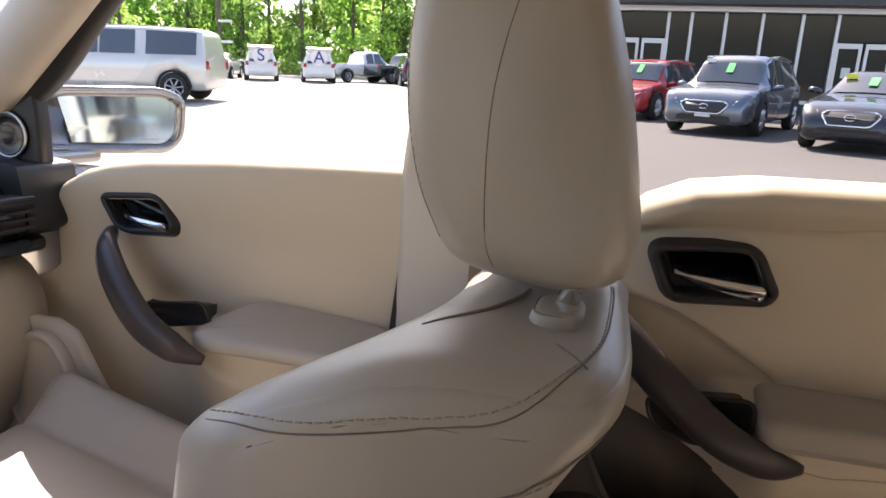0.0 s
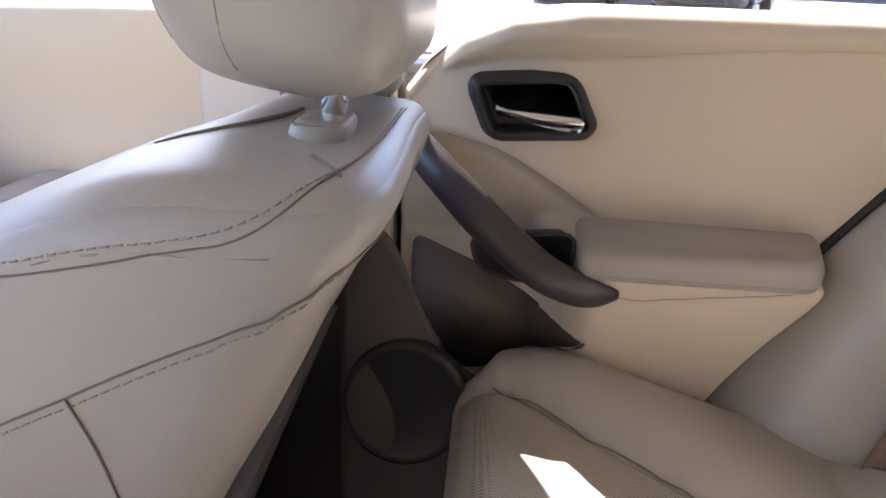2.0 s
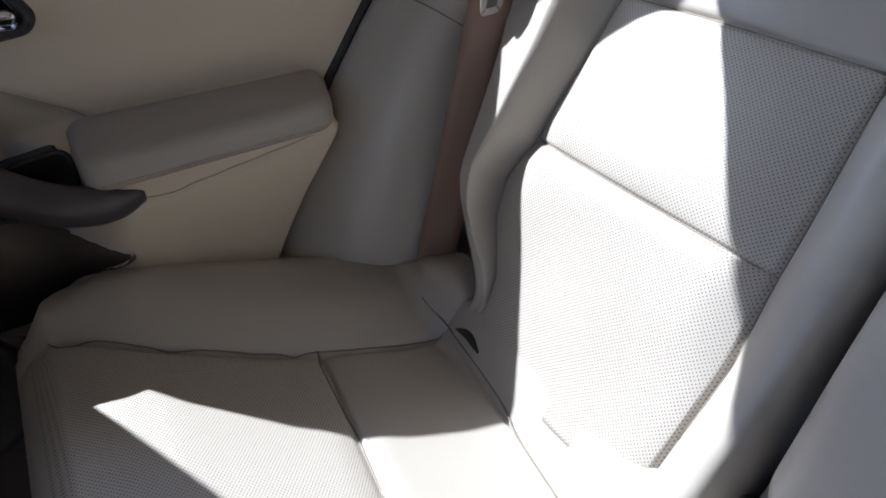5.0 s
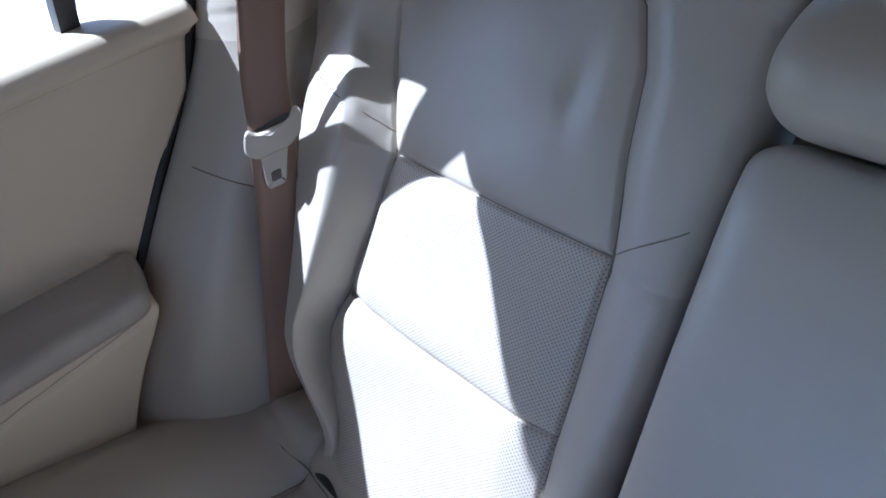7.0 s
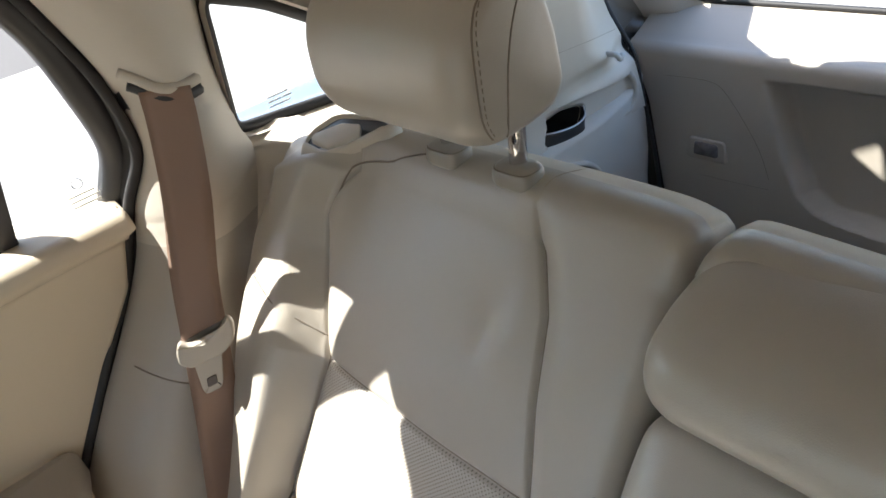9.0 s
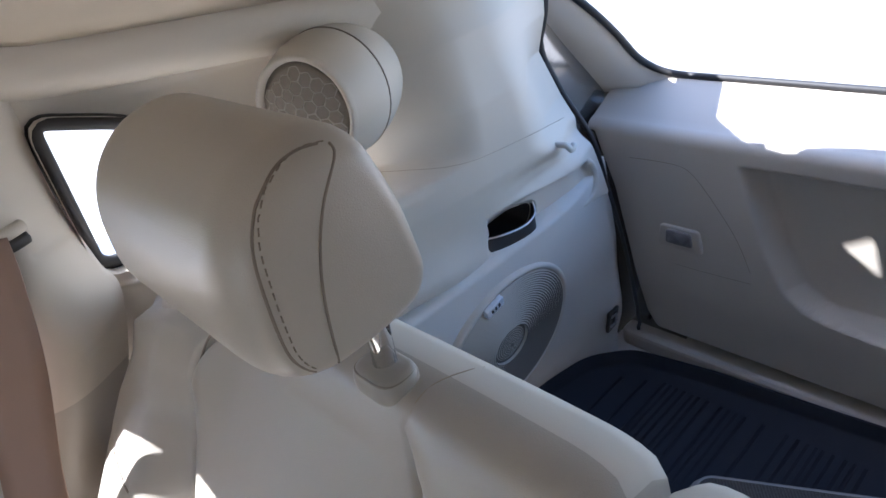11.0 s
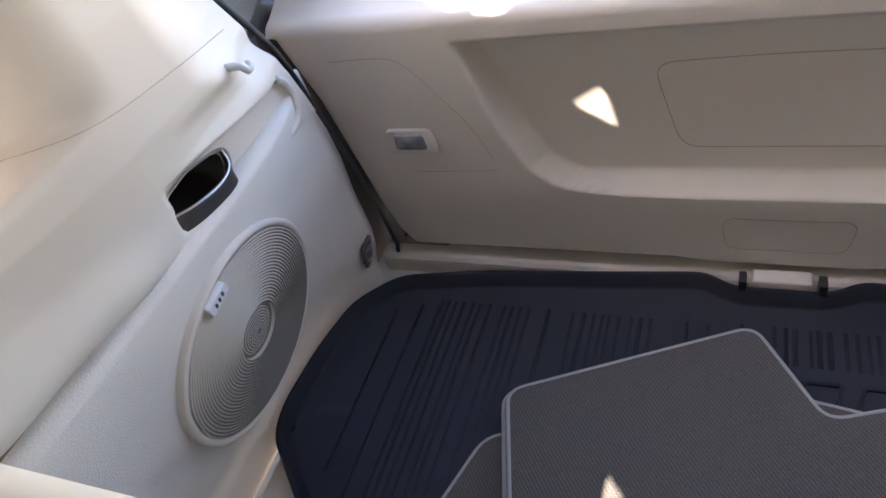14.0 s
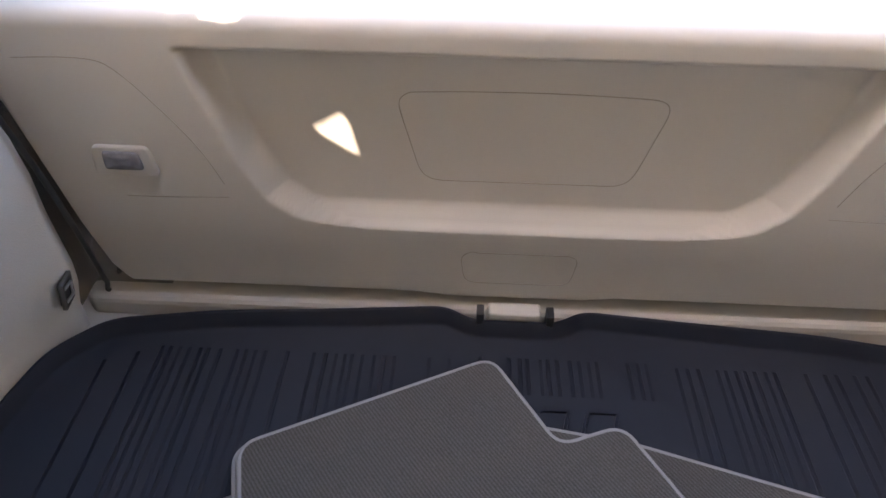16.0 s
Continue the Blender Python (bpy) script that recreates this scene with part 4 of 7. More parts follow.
# headrest of the outboard seat
COLLAR = material("greige collar plastic", (0.32, 0.29, 0.25), 0.3, var=0.05, scale=12)


def headrest(owner, poly, y0, y1, r, crown, posts, foot, tilt, name="headrest", seam_at=(), inset=0.014, thick=0.00042):
    mid = (y0 + y1) / 2

    def place(a, b, h):
        return Vector((a, mid + h, b))
    half = (y1 - y0) / 2
    cx, cz = sum(p[0] for p in poly) / len(poly), sum(p[1] for p in poly) / len(poly)
    size = min(math.hypot(p[0] - cx, p[1] - cz) for p in poly) / 0.55
    rows = []

    def ring(k, h):
        rows.append([place(cx + (a - cx) * k, cz + (b - cz) * k, h) for a, b in poly])
    turns = [math.pi / 2 * j / 10 for j in range(11)]
    for sgn, order in ((-1, turns), (1, turns[::-1])):
        if sgn < 0:
            for k in (0.01, 0.2, 0.45, 0.75):
                ring(k * (1 - r / size), -half - crown * (1 - k * k))
        for t in order:
            ring(1 - r / size * (1 - math.sin(t)), sgn * (half - r + r * math.cos(t)))
        if sgn > 0:
            for k in (0.75, 0.45, 0.2, 0.01):
                ring(k * (1 - r / size), half + crown * (1 - k * k))
    hd = part(name, strip(rows, True, True), LEATHER, owner, "plump leather head pad")
    for line in seam_at:
        for sgn in (1, -1):
            out = half if line is not seam_at[0] else half - inset
            pts = [(a - (half - out) * 0.6, mid + sgn * out, b) for a, b in line]
            seam_on(hd, hd, pts, 60, thick)
            if line is seam_at[0]:
                part("stitching", stitches(snapped(hd, [(p[0] + 0.004, p[1], p[2]) for p in pts], 120, 0.0002), 0.0036, 0.0024, 0.0004), SEAM, hd)
    for y in posts:
        top = Vector((foot[0] + tilt * 0.10, y, foot[1] + 0.10))
        part("post", tube([Vector((foot[0], y, foot[1] - 0.02)), top], 0.0075, 16), CHROME, owner, "chrome post")
        gw, gd_ = (0.0215, 0.0155) if tilt < 0.2 else (0.026, 0.0175)
        g = rounded([(-gw, -gd_), (gw, -gd_), (gw, gd_), (-gw, gd_)], gd_ * 0.97, 9)
        gd = part("post_guide", puff(g, lambda a, b, h, y=y: Vector((foot[0] + b + tilt * h, y + a, foot[1] + h)), lambda a, b: 0.0115, 0.0075, 0.008, 0.002), COLLAR, owner, "beige plastic collar")
        rim = [Vector((foot[0] + b + tilt * 0.005, y + a, foot[1] + 0.0085)) for a, b in offset(g, 0.0024)]
        part("collar_line", tube(rim + rim[:1], 0.0009, 5, caps=False), SEAM, gd)
    return hd


poly = rounded([(0.905, 1.286), (0.925, 1.276), (0.965, 1.277), (0.994, 1.282), (1.005, 1.297), (0.999, 1.345), (0.986, 1.386), (0.962, 1.399), (0.930, 1.395), (0.906, 1.376), (0.894, 1.350), (0.892, 1.310)], 0.016, 4)
head = headrest(bench, poly, 0.228, 0.418, 0.030, 0.004, (0.267, 0.349), (0.972, 1.2245), 0.10, seam_at=([(0.962, 1.399), (0.948, 1.402), (0.935, 1.399), (0.924, 1.390), (0.916, 1.378), (0.911, 1.363), (0.909, 1.345), (0.908, 1.325), (0.909, 1.304), (0.917, 1.285)], [(0.969, 1.396), (0.966, 1.387), (0.957, 1.377), (0.948, 1.366), (0.940, 1.351), (0.934, 1.332), (0.931, 1.307), (0.931, 1.284)]), inset=0.0, thick=0.0008)
# fold-down release paddle set into the outboard shoulder
rel = rounded([(0.932, 0.508), (0.950, 0.478), (0.975, 0.442), (0.988, 0.442), (0.994, 0.466), (0.978, 0.526), (0.958, 0.556), (0.936, 0.554)], 0.010, 4)


def on_top(a, b, h):
    """A place above the outboard shoulder."""
    return Vector((a, b, 1.2290 - drop(b) - min(0.95, max(0.45, 0.95 - 5 * (b - 0.45))) * max(0, 0.972 - a) + h))


paddle = part("release_bezel", strip([[on_top(a, b, h) for a, b in offset(rel, d)] for d, h in ((-0.007, -0.011), (-0.004, -0.004), (-0.002, -0.001), (0.0, 0.0010), (0.002, 0.0015), (0.004, 0.0010), (0.0048, -0.003), (0.008, -0.0030), (0.014, -0.0030))], True, True), HARD, bench, "beige release surround", also=((BLACKP, lambda c: inside(offset(rel, 0.0045), c.x, c.y)),))
lid = rounded([(0.940, 0.506), (0.962, 0.472), (0.970, 0.478), (0.966, 0.506), (0.950, 0.543), (0.943, 0.541)], 0.003, 3)
part("release_paddle", puff(lid, on_top, lambda a, b: 0.0025, 0.002, 0.006, 0.0005), HARD, paddle, "beige seat release paddle")

# centre and far part of the bench
wide = thing("rear_seat", "parchment leather centre rear seat with folded armrest", "car seat", "rear seats", at=(0.7, -0.3, 0.34))
def wide_relief(y, s):
    h = 0.004
    for yy in (-0.13,):
        h += dent(y - yy, 0.004, 0.008)
    h -= 0.055 * step(0.12, 0.085, y) * step(-0.15, -0.11, y) * step(0.19, 0.15, s)
    return h


part("backrest", set_uv(backrest(-0.635, 0.097, wide_relief, lines=(lambda s: -0.13,)), seat_uv), LEATHER, wide, "leather backrest", also=((BACKCLOTH, behind),))
def sloped(a, b, h):
    return P0 + S_AX * b + N_AX * h + Vector((0, a, 0))
def roll(profile, y0, y1, R, flare=0.0):
    """A cushion across the car: a profile of (up the back, out of it), rounded off at both ends."""
    cs, ch = sum(p[0] for p in profile) / len(profile), sum(p[1] for p in profile) / len(profile)
    s0, s1 = min(p[0] for p in profile), max(p[0] for p in profile)
    reach = min(s1 - s0, max(p[1] for p in profile) - min(p[1] for p in profile)) / 2
    rows = []
    stops = [R * (1 - math.cos(math.pi / 2 * k / 10)) for k in range(11)]
    for d, end in [(d, y0) for d in stops] + [(None, y0 + (y1 - y0) * k / 6) for k in range(2, 5)] + [(d, y1) for d in reversed(stops)]:
        k = 1.0 if d is None else 1 - (R - math.sqrt(max(0, R * R - (R - d) ** 2))) / (reach + R * 0.4)
        y = end if d is None else (end + d if end == y0 else end - d)
        ks = 1 - (1 - k) * reach / ((s1 - s0) / 2)
        rows.append([sloped(y + (flare * (p[0] - s1) if end == y1 else 0.0), cs + (p[0] - cs) * ks, ch + (p[1] - ch) * k) for p in profile])
    return strip(rows, True, True)


low = rounded([(-0.33, -0.05), (-0.33, 0.005), (-0.20, 0.024), (-0.05, 0.030), (0.08, 0.024), (0.124, 0.006), (0.131, -0.02), (0.131, -0.05)], 0.022, 5)
part("armrest", roll(low, -0.135, 0.103, 0.030, 0.045), LEATHER, wide, "folded leather armrest")
up = rounded([(0.133, -0.05), (0.133, 0.030), (0.146, 0.062), (0.172, 0.070), (0.205, 0.052), (0.240, 0.012), (0.258, -0.020), (0.258, -0.05)], 0.022, 5)
part("head_bun", roll(up, -0.20, 0.098, 0.034), LEATHER, wide, "low rounded centre head pad")

# ---------------------------------------------------------------- front passenger seat
FO, FU, FF = Vector((-0.116, 0, 0.46)), Vector((0.37, 0, 0.929)), Vector((-0.929, 0, 0.37))   # base of the back, up it, ahead of it
YC = 0.405
fseat = thing("front_seat", "parchment leather front passenger seat with stitched seams", "car seat", at=(-0.3, YC, 0.34))


def fplace(f, y, s):
    return FO + FU * s + FF * f + Vector((0, YC + y, 0))


TOP = curve([(-0.03, 0.684), (0.0, 0.684), (0.02, 0.677), (0.05, 0.664), (0.08, 0.655), (0.105, 0.645), (0.13, 0.622), (0.15, 0.602), (0.17, 0.580), (0.19, 0.557), (0.215, 0.528)])


def shoulder(f, y):
    """Height of the top of the backrest along its length."""
    soft = sum(TOP(f + d) for d in (-0.02, -0.01, 0.0, 0.01, 0.02)) / 5
    return soft + 0.003 - 1.2 * max(0, abs(y) - 0.10) ** 2 - 0.06 * max(0, y + 0.03) - 0.85 * max(0, y - 0.07)


half = [(0.0, 0.0), (0.0, 0.07), (0.0, 0.125), (0.003, 0.172), (0.022, 0.204), (0.080, 0.217), (0.135, 0.224), (0.178, 0.224), (0.205, 0.208), (0.208, 0.188), (0.185, 0.165), (0.150, 0.140), (0.128, 0.10), (0.120, 0.05), (0.118, 0.0)]
loop = [Vector((a, b, 0)) for a, b in half]
loop = spline(loop, 46)
ring0 = [(p.x, p.y) for p in loop] + [(p.x, -p.y) for p in reversed(loop[1:-1])]


FULL = curve([(0.2, -0.014), (0.55, -0.012), (0.67, -0.008), (0.79, 0.001), (0.90, 0.004), (0.96, 0.010), (1.0, 0.016)])


def swell(f, y, t):
    """Fullness of the rear corners of the backrest."""
    return step(0.12, 0.0, f) * FULL(t) * (0.8 + 0.2 * step(0.0, 0.12, abs(y)))


WING = curve([(0.3, 0.1), (0.6, 0.2), (0.785, 0.41), (0.85, 0.77), (0.92, 1.0), (1.0, 1.12)])


def ahead(f, t):
    """Depth of the side wings, which draw back towards the cushion."""
    return f if f < 0.10 else 0.10 + (f - 0.10) * WING(t)


def front_back():
    rows = []
    R = 0.030
    def ring(inset, tfn):
        q = ring0 if inset < 1e-6 else offset(ring0, inset)
        rows.append([tfn(f, y) for f, y in q])
    for k in range(41):
        t = 0.02 + 0.98 * k / 40
        wide = curve([(0.0, 0.80), (0.25, 0.92), (0.6, 1.06), (0.85, 1.03), (1.0, 0.985)])(t)
        ring(0, lambda f, y, t=t, w=wide: fplace(ahead(f, t) - swell(f, y, t), y * w, t * (shoulder(f, y) - R)))
    for inset, up in [(d, R * math.sqrt(1 - (1 - d / R) ** 2) + 0.0007) for d in (0.0005, 0.0014, 0.003, 0.005, 0.0075)] + [(0.010, 0.0215)]:
        ring(inset, lambda f, y, up=up: fplace(ahead(f, 1.0) - swell(f, y, 1.0), y * 0.985, shoulder(f, y) - R + up))
    bm = strip(rows, True, False)
    # the top: a cap that rolls over at its rim
    tip = max(range(len(loop)), key=lambda i: loop[i].y)
    rear_side = curve([(p.y, p.x) for p in loop[:tip + 1]])
    front_side = curve([(p.y, p.x) for p in reversed(loop[tip:])])
    ym = loop[tip].y
    fine = spline(loop, 460)
    cap = []
    for i in range(61):
        y = -ym * math.cos(math.pi * i / 60) * 0.9999
        lo, hi = rear_side(abs(y)), front_side(abs(y))
        line = []
        for j in range(31):
            f = lo + (hi - lo) * (0.5 - 0.5 * math.cos(math.pi * j / 30))
            d = max(0.0, min(math.hypot(f - p.x, abs(y) - p.y) for p in fine) - 0.0006)
            e = 1 - min(1.0, d / R)
            line.append(fplace(ahead(f, 1.0) - swell(f, y, 1.0), y * 0.985, shoulder(f, y) - R + R * math.sqrt(max(0, 1 - e * e))))
        cap.append(line)
    strip(cap, False, False, bm)
    bmesh.ops.remove_doubles(bm, verts=bm.verts, dist=0.0001)
    return bm


fback = part("backrest", front_back(), LEATHER, fseat, "stitched leather backrest")


def f_line(pts, n=110, r=0.0012, stitch=0.0):
    line = eased(snapped(fback, pts, n, 0.0007))
    part("seam", tube(line, r, 6), SEAM, fback)
    if stitch:
        thread = eased(snapped(fback, [Vector(p) + Vector((0, 0.3, 0.95)) * stitch for p in pts], n * 2, 0.0004), 10)
        part("stitching", stitches(thread, 0.0042, 0.0022, 0.0006), THREAD, fback)


# welt round the shoulder, its cross seam, the fold by the post, and the two lower seams on the inboard side
f_line([(-0.128, 0.225, 1.005), (-0.098, 0.195, 1.034), (-0.045, 0.180, 1.041), (0.003, 0.175, 1.050), (0.050, 0.180, 1.059), (0.078, 0.195, 1.066), (0.100, 0.215, 1.078), (0.117, 0.245, 1.090), (0.128, 0.29, 1.103), (0.132, 0.36, 1.108), (0.132, 0.42, 1.11)], 120, 0.0006, 0.008)
f_line([(0.117, 0.235, 1.086), (0.108, 0.245, 1.093), (0.097, 0.255, 1.098)], 20, 0.0006)
part("fold", tube(snapped(fback, [(0.066, 0.352, 1.10), (0.064, 0.335, 1.10), (0.059, 0.315, 1.10), (0.049, 0.290, 1.10), (0.037, 0.276, 1.10), (0.022, 0.265, 1.096), (0.010, 0.257, 1.093)], 40, 0.0), 0.0020, 8, radii=lambda t: 0.25 + 0.75 * math.sin(math.pi * min(1, 0.2 + t * 0.75))), SEAM, fback, "dark gaping leather fold")
f_line([(-0.15, 0.200, 0.90), (-0.098, 0.183, 0.931), (-0.052, 0.175, 0.960), (-0.010, 0.173, 0.980), (0.030, 0.173, 0.999), (0.068, 0.178, 1.014), (0.093, 0.19, 1.022), (0.110, 0.20, 1.030), (0.126, 0.215, 1.042), (0.14, 0.25, 1.05), (0.145, 0.30, 1.055)], 110, 0.0007, -0.006)
f_line([(-0.010, 0.173, 0.980), (0.0, 0.175, 0.95), (0.007, 0.180, 0.915), (0.012, 0.183, 0.88)], 40, 0.0007)
# map pocket panel on the rear face
def rear_shell(u, v):
    y = (u - 0.5) * 0.30
    s = 0.06 + v * 0.36
    return fplace(-0.002 - 0.004 * math.sin(math.pi * u) * math.sin(math.pi * min(1, v * 1.2)), y, s)
part("map_pocket", sheet(rear_shell, 16, 16, 0.012, FF), LOWER, fseat, "taupe map pocket panel")

poly = rounded([(0.012, 1.127), (0.042, 1.118), (0.10, 1.110), (0.134, 1.122), (0.141, 1.153), (0.134, 1.20), (0.125, 1.25), (0.108, 1.31), (0.085, 1.375), (0.03, 1.385), (-0.01, 1.36), (-0.024, 1.27), (-0.022, 1.22), (-0.012, 1.174)], 0.016, 4)
headrest(fseat, poly, 0.272, 0.538, 0.045, 0.006, (0.302, 0.508), (0.091, 1.094), 0.25, seam_at=([(0.004, 1.138), (-0.010, 1.20), (-0.016, 1.29), (0.0, 1.355)], [(0.046, 1.118), (0.043, 1.18), (0.048, 1.26), (0.075, 1.36)]))



# cushion of the front seat
def fcush(u, v):
    y = YC + (u - 0.5) * 0.50
    x = -0.70 + v * 0.52
    a = abs(u - 0.5) * 2
    z = 0.785 - 0.13 * v + 0.045 * step(0.55, 0.85, a) - 0.10 * step(0.88, 1.0, a) - 0.10 * step(0.12, 0.0, v)
    z += dent((a - 0.56) * 0.25, 0.003, 0.005)
    return Vector((x, y, z))
part("seat_cushion", sheet(fcush, 60, 40, 0.16, (0, 0, -1)), LEATHER, fseat, "leather cushion")
part("seat_base", box((-0.66, YC - 0.2, 0.335), (-0.16, YC + 0.2, 0.56)), BLACKP, fseat, "black plastic seat base", smooth=False, bevel=0.03)

# front belt hanging at the door pillar
def ribbon(points, width, n=40, thick=0.0016, across=(1, 0, 0)):
    pts = spline(points, n)
    rows = []
    for i, p in enumerate(pts):
        d = (pts[min(i + 1, n - 1)] - pts[max(i - 1, 0)]).normalized()
        w = Vector(across) - d * d.dot(Vector(across))
        w.normalize()
        nn = d.cross(w).normalized() * thick
        a, b = p - w * width / 2, p + w * width / 2
        rows.append([a - nn, a.lerp(b, 0.25) - nn * 1.3, a.lerp(b, 0.75) - nn * 1.3, b - nn, b + nn, a.lerp(b, 0.75) + nn, a.lerp(b, 0.25) + nn, a + nn])
    return strip(rows, True, True)


fbelt = thing("seat_belt", "brown webbing front seat belt on the door pillar", "seat belt", "seat belts", at=(0.0, 0.70, 0.5))
part("webbing", ribbon([(-0.02, 0.68, 1.38), (-0.03, 0.695, 1.2), (-0.035, 0.70, 1.05), (-0.04, 0.70, 0.93)], 0.047), BELT, fbelt)

# rear belt with its stop, tongue and guide
rbelt = thing("seat_belt", "brown webbing rear seat belt with hanging buckle tongue", "seat belt", "seat belts", at=(0.78, 0.57, 0.7))
run = [(0.838, 0.600, 1.300), (0.831, 0.598, 1.262), (0.812, 0.592, 1.191), (0.783, 0.584, 1.113), (0.760, 0.568, 1.045), (0.739, 0.562, 0.97), (0.716, 0.560, 0.89), (0.688, 0.556, 0.80), (0.660, 0.551, 0.715), (0.643, 0.548, 0.66)]
part("webbing", ribbon(run, 0.049, 60, 0.0014, (0.88, -0.34, 0.22)), BELT, rbelt)
ax, down = Vector((0.80, -0.45, 0.2)).normalized(), Vector((-0.23, -0.02, -0.97)).normalized()
nrm = ax.cross(down).normalized()
bc = Vector((0.757, 0.561, 1.042))
def at_buckle(a, b, h):
    return bc + ax * a + down * b + nrm * (h if nrm.y < 0 else -h)
bk = rounded([(-0.034, -0.012), (-0.030, -0.022), (-0.018, -0.012), (0.018, -0.012), (0.028, -0.026), (0.036, -0.016), (0.034, 0.006), (0.020, 0.016), (-0.020, 0.016), (-0.034, 0.004)], 0.006, 4)
tongue = part("tongue_grip", puff(bk, at_buckle, lambda a, b: 0.009, 0.004, 0.003, 0.001), BUCKLE, rbelt, "beige moulded grip")
tg = rounded([(-0.017, 0.012), (0.017, 0.012), (0.0125, 0.050), (0.009, 0.056), (-0.009, 0.056), (-0.0125, 0.050)], 0.004, 4)
hole = rounded([(-0.006, 0.036), (0.006, 0.036), (0.006, 0.048), (-0.006, 0.048)], 0.002, 2)
part("tongue", puff(tg, at_buckle, lambda a, b: 0.0065, 0.0012, -0.0035, 0.0), BUCKLE, tongue, "pale coated metal tongue")
part("tongue_slot", puff(hole, at_buckle, lambda a, b: 0.0072, 0.0008, -0.006, 0.0), material("dark slot", (0.12, 0.1, 0.09), 0.8), tongue, "dark latch slot")

# ---------------------------------------------------------------- quarter trim, cargo bay and tailgate
def c_trim(u, v):
    f = spline([(0.440, 0.69, 0.60), (0.487, 0.698, 0.68), (0.592, 0.71, 0.87), (0.742, 0.712, 1.07), (0.783, 0.695, 1.165), (0.812, 0.670, 1.23), (0.804, 0.652, 1.31), (0.780, 0.640, 1.38), (0.755, 0.630, 1.44)], 60)
    b = spline([(0.61, 0.53, 0.52), (0.66, 0.54, 0.62), (0.745, 0.582, 0.84), (0.868, 0.63, 1.06), (0.922, 0.652, 1.17), (0.918, 0.656, 1.215), (0.911, 0.648, 1.29), (0.914, 0.636, 1.36), (0.92, 0.622, 1.42)], 60)
    k = v * 59
    i = min(int(k), 58)
    a, c = f[i].lerp(f[i + 1], k - i), b[i].lerp(b[i + 1], k - i)
    p = a.lerp(c, u)
    swell = math.sin(math.pi * u ** (0.62 + 0.18 * step(1.05, 1.2, p.z)))
    p.y -= swell * (0.046 + 0.008 * step(1.12, 1.26, p.z) - 0.01 * step(0.9, 0.7, p.z) + 0.020 * bump(p.z - 1.10, 0.10))
    p.x -= 0.02 * math.sin(math.pi * u) * step(1.1, 0.9, p.z)
    # the belt guide's hollow and a panel joint
    p.y += 0.014 * bump(p.x - 0.842, 0.035) * bump(p.z - 1.278, 0.020) + 0.012 * bump(p.x - 0.816, 0.013) * bump(p.z - 1.298, 0.020)
    p.y += 0.0025 * bump(v - 0.47 - 0.02 * u, 0.004)
    p.y += 0.0025 * bump(v - 0.70, 0.004) * step(0.55, 0.6, u)
    return p


ctrim = put("pillar_c", sheet(c_trim, 60, 160, 0.01, (0.3, 1, 0)), HARD, also=((LEATHER, lambda c: c.z < 1.12),))
part("seam", tube(eased(snapped(ctrim, [(0.665, 0.66, 1.018), (0.690, 0.64, 1.000), (0.712, 0.63, 0.984), (0.740, 0.61, 0.964), (0.775, 0.60, 0.945)], 50, 0.0005)), 0.0009, 6), SEAM, ctrim)
# rubber seal and body flange between the pillar and the door
EDGE_C = [(0.592, 0.71, 0.87), (0.680, 0.712, 0.99), (0.742, 0.712, 1.07), (0.783, 0.695, 1.165), (0.812, 0.670, 1.23), (0.804, 0.652, 1.31), (0.780, 0.640, 1.38), (0.755, 0.630, 1.44)]
flange = spline(EDGE_C, 60)
part("flange", strip([[p + Vector((0.004, -0.002, 0)) for p in flange], [p + Vector((-0.016, 0.050, 0)) for p in flange]]), RUBBER, ctrim, "black painted body flange")
part("door_seal", tube([p + Vector((-0.006, 0.006, 0)) for p in flange], 0.0065, 8), RUBBER, ctrim, "black rubber weatherstrip")
tagged(ctrim, "smooth beige pillar trim beside the rear seat", "pillar", kind="structure")
lip = snapped(ctrim, [(0.806, 0.62, 1.322), (0.816, 0.61, 1.312), (0.828, 0.605, 1.304), (0.845, 0.60, 1.298), (0.862, 0.60, 1.295), (0.880, 0.60, 1.293)], 30, 0.002)
guide = thing("belt_guide", "dark slotted seat belt guide in the pillar", "belt guide", at=(0.84, 0.58, 1.3))
part("lip", tube(lip, 0.006, 8), HARD, guide)
part("slot", tube([p + Vector((0, 0.002, -0.010)) for p in lip[2:-1]], 0.007, 8), BLACKP, guide, "dark slot")

# quarter window: frame, pane and its sill
qshape = rounded([(0.922, 1.200), (1.06, 1.184), (1.200, 1.172), (1.205, 1.262), (1.12, 1.270), (1.07, 1.284), (0.99, 1.334), (0.922, 1.362)], 0.018, 5)
def on_q(a, b, d=0.0):
    return Vector((a, 0.700 - 0.25 * (b - 1.19) + d, b))
qwin = put("window_3", strip([[on_q(a, b, d) for a, b in offset(qshape, -0.008)] for d in (0.0, 0.004)], True, True), GLASS, smooth=False)
qwin.visible_shadow = False
tagged(qwin, "fixed quarter window with dark rubber edge", "window", kind="structure")
part("window_seal", tube([on_q(a, b, -0.014) for a, b in qshape + qshape[:1]], 0.0075, 8, caps=False), RUBBER, qwin, "black rubber edge")
part("reveal", strip([[on_q(a, b, 0.0) for a, b in offset(qshape, -0.004)], [on_q(a, b, -0.036) for a, b in offset(qshape, -0.007)]], True), HARD, qwin, "beige window reveal")
for k, w in enumerate((0.030, 0.034, 0.030)):
    z = 1.216 - k * 0.006
    part("printed_mark", box((0.978, 0.690, z), (0.978 + w, 0.6905, z + 0.002)), PRINT, qwin, "small grey glass print", smooth=False)


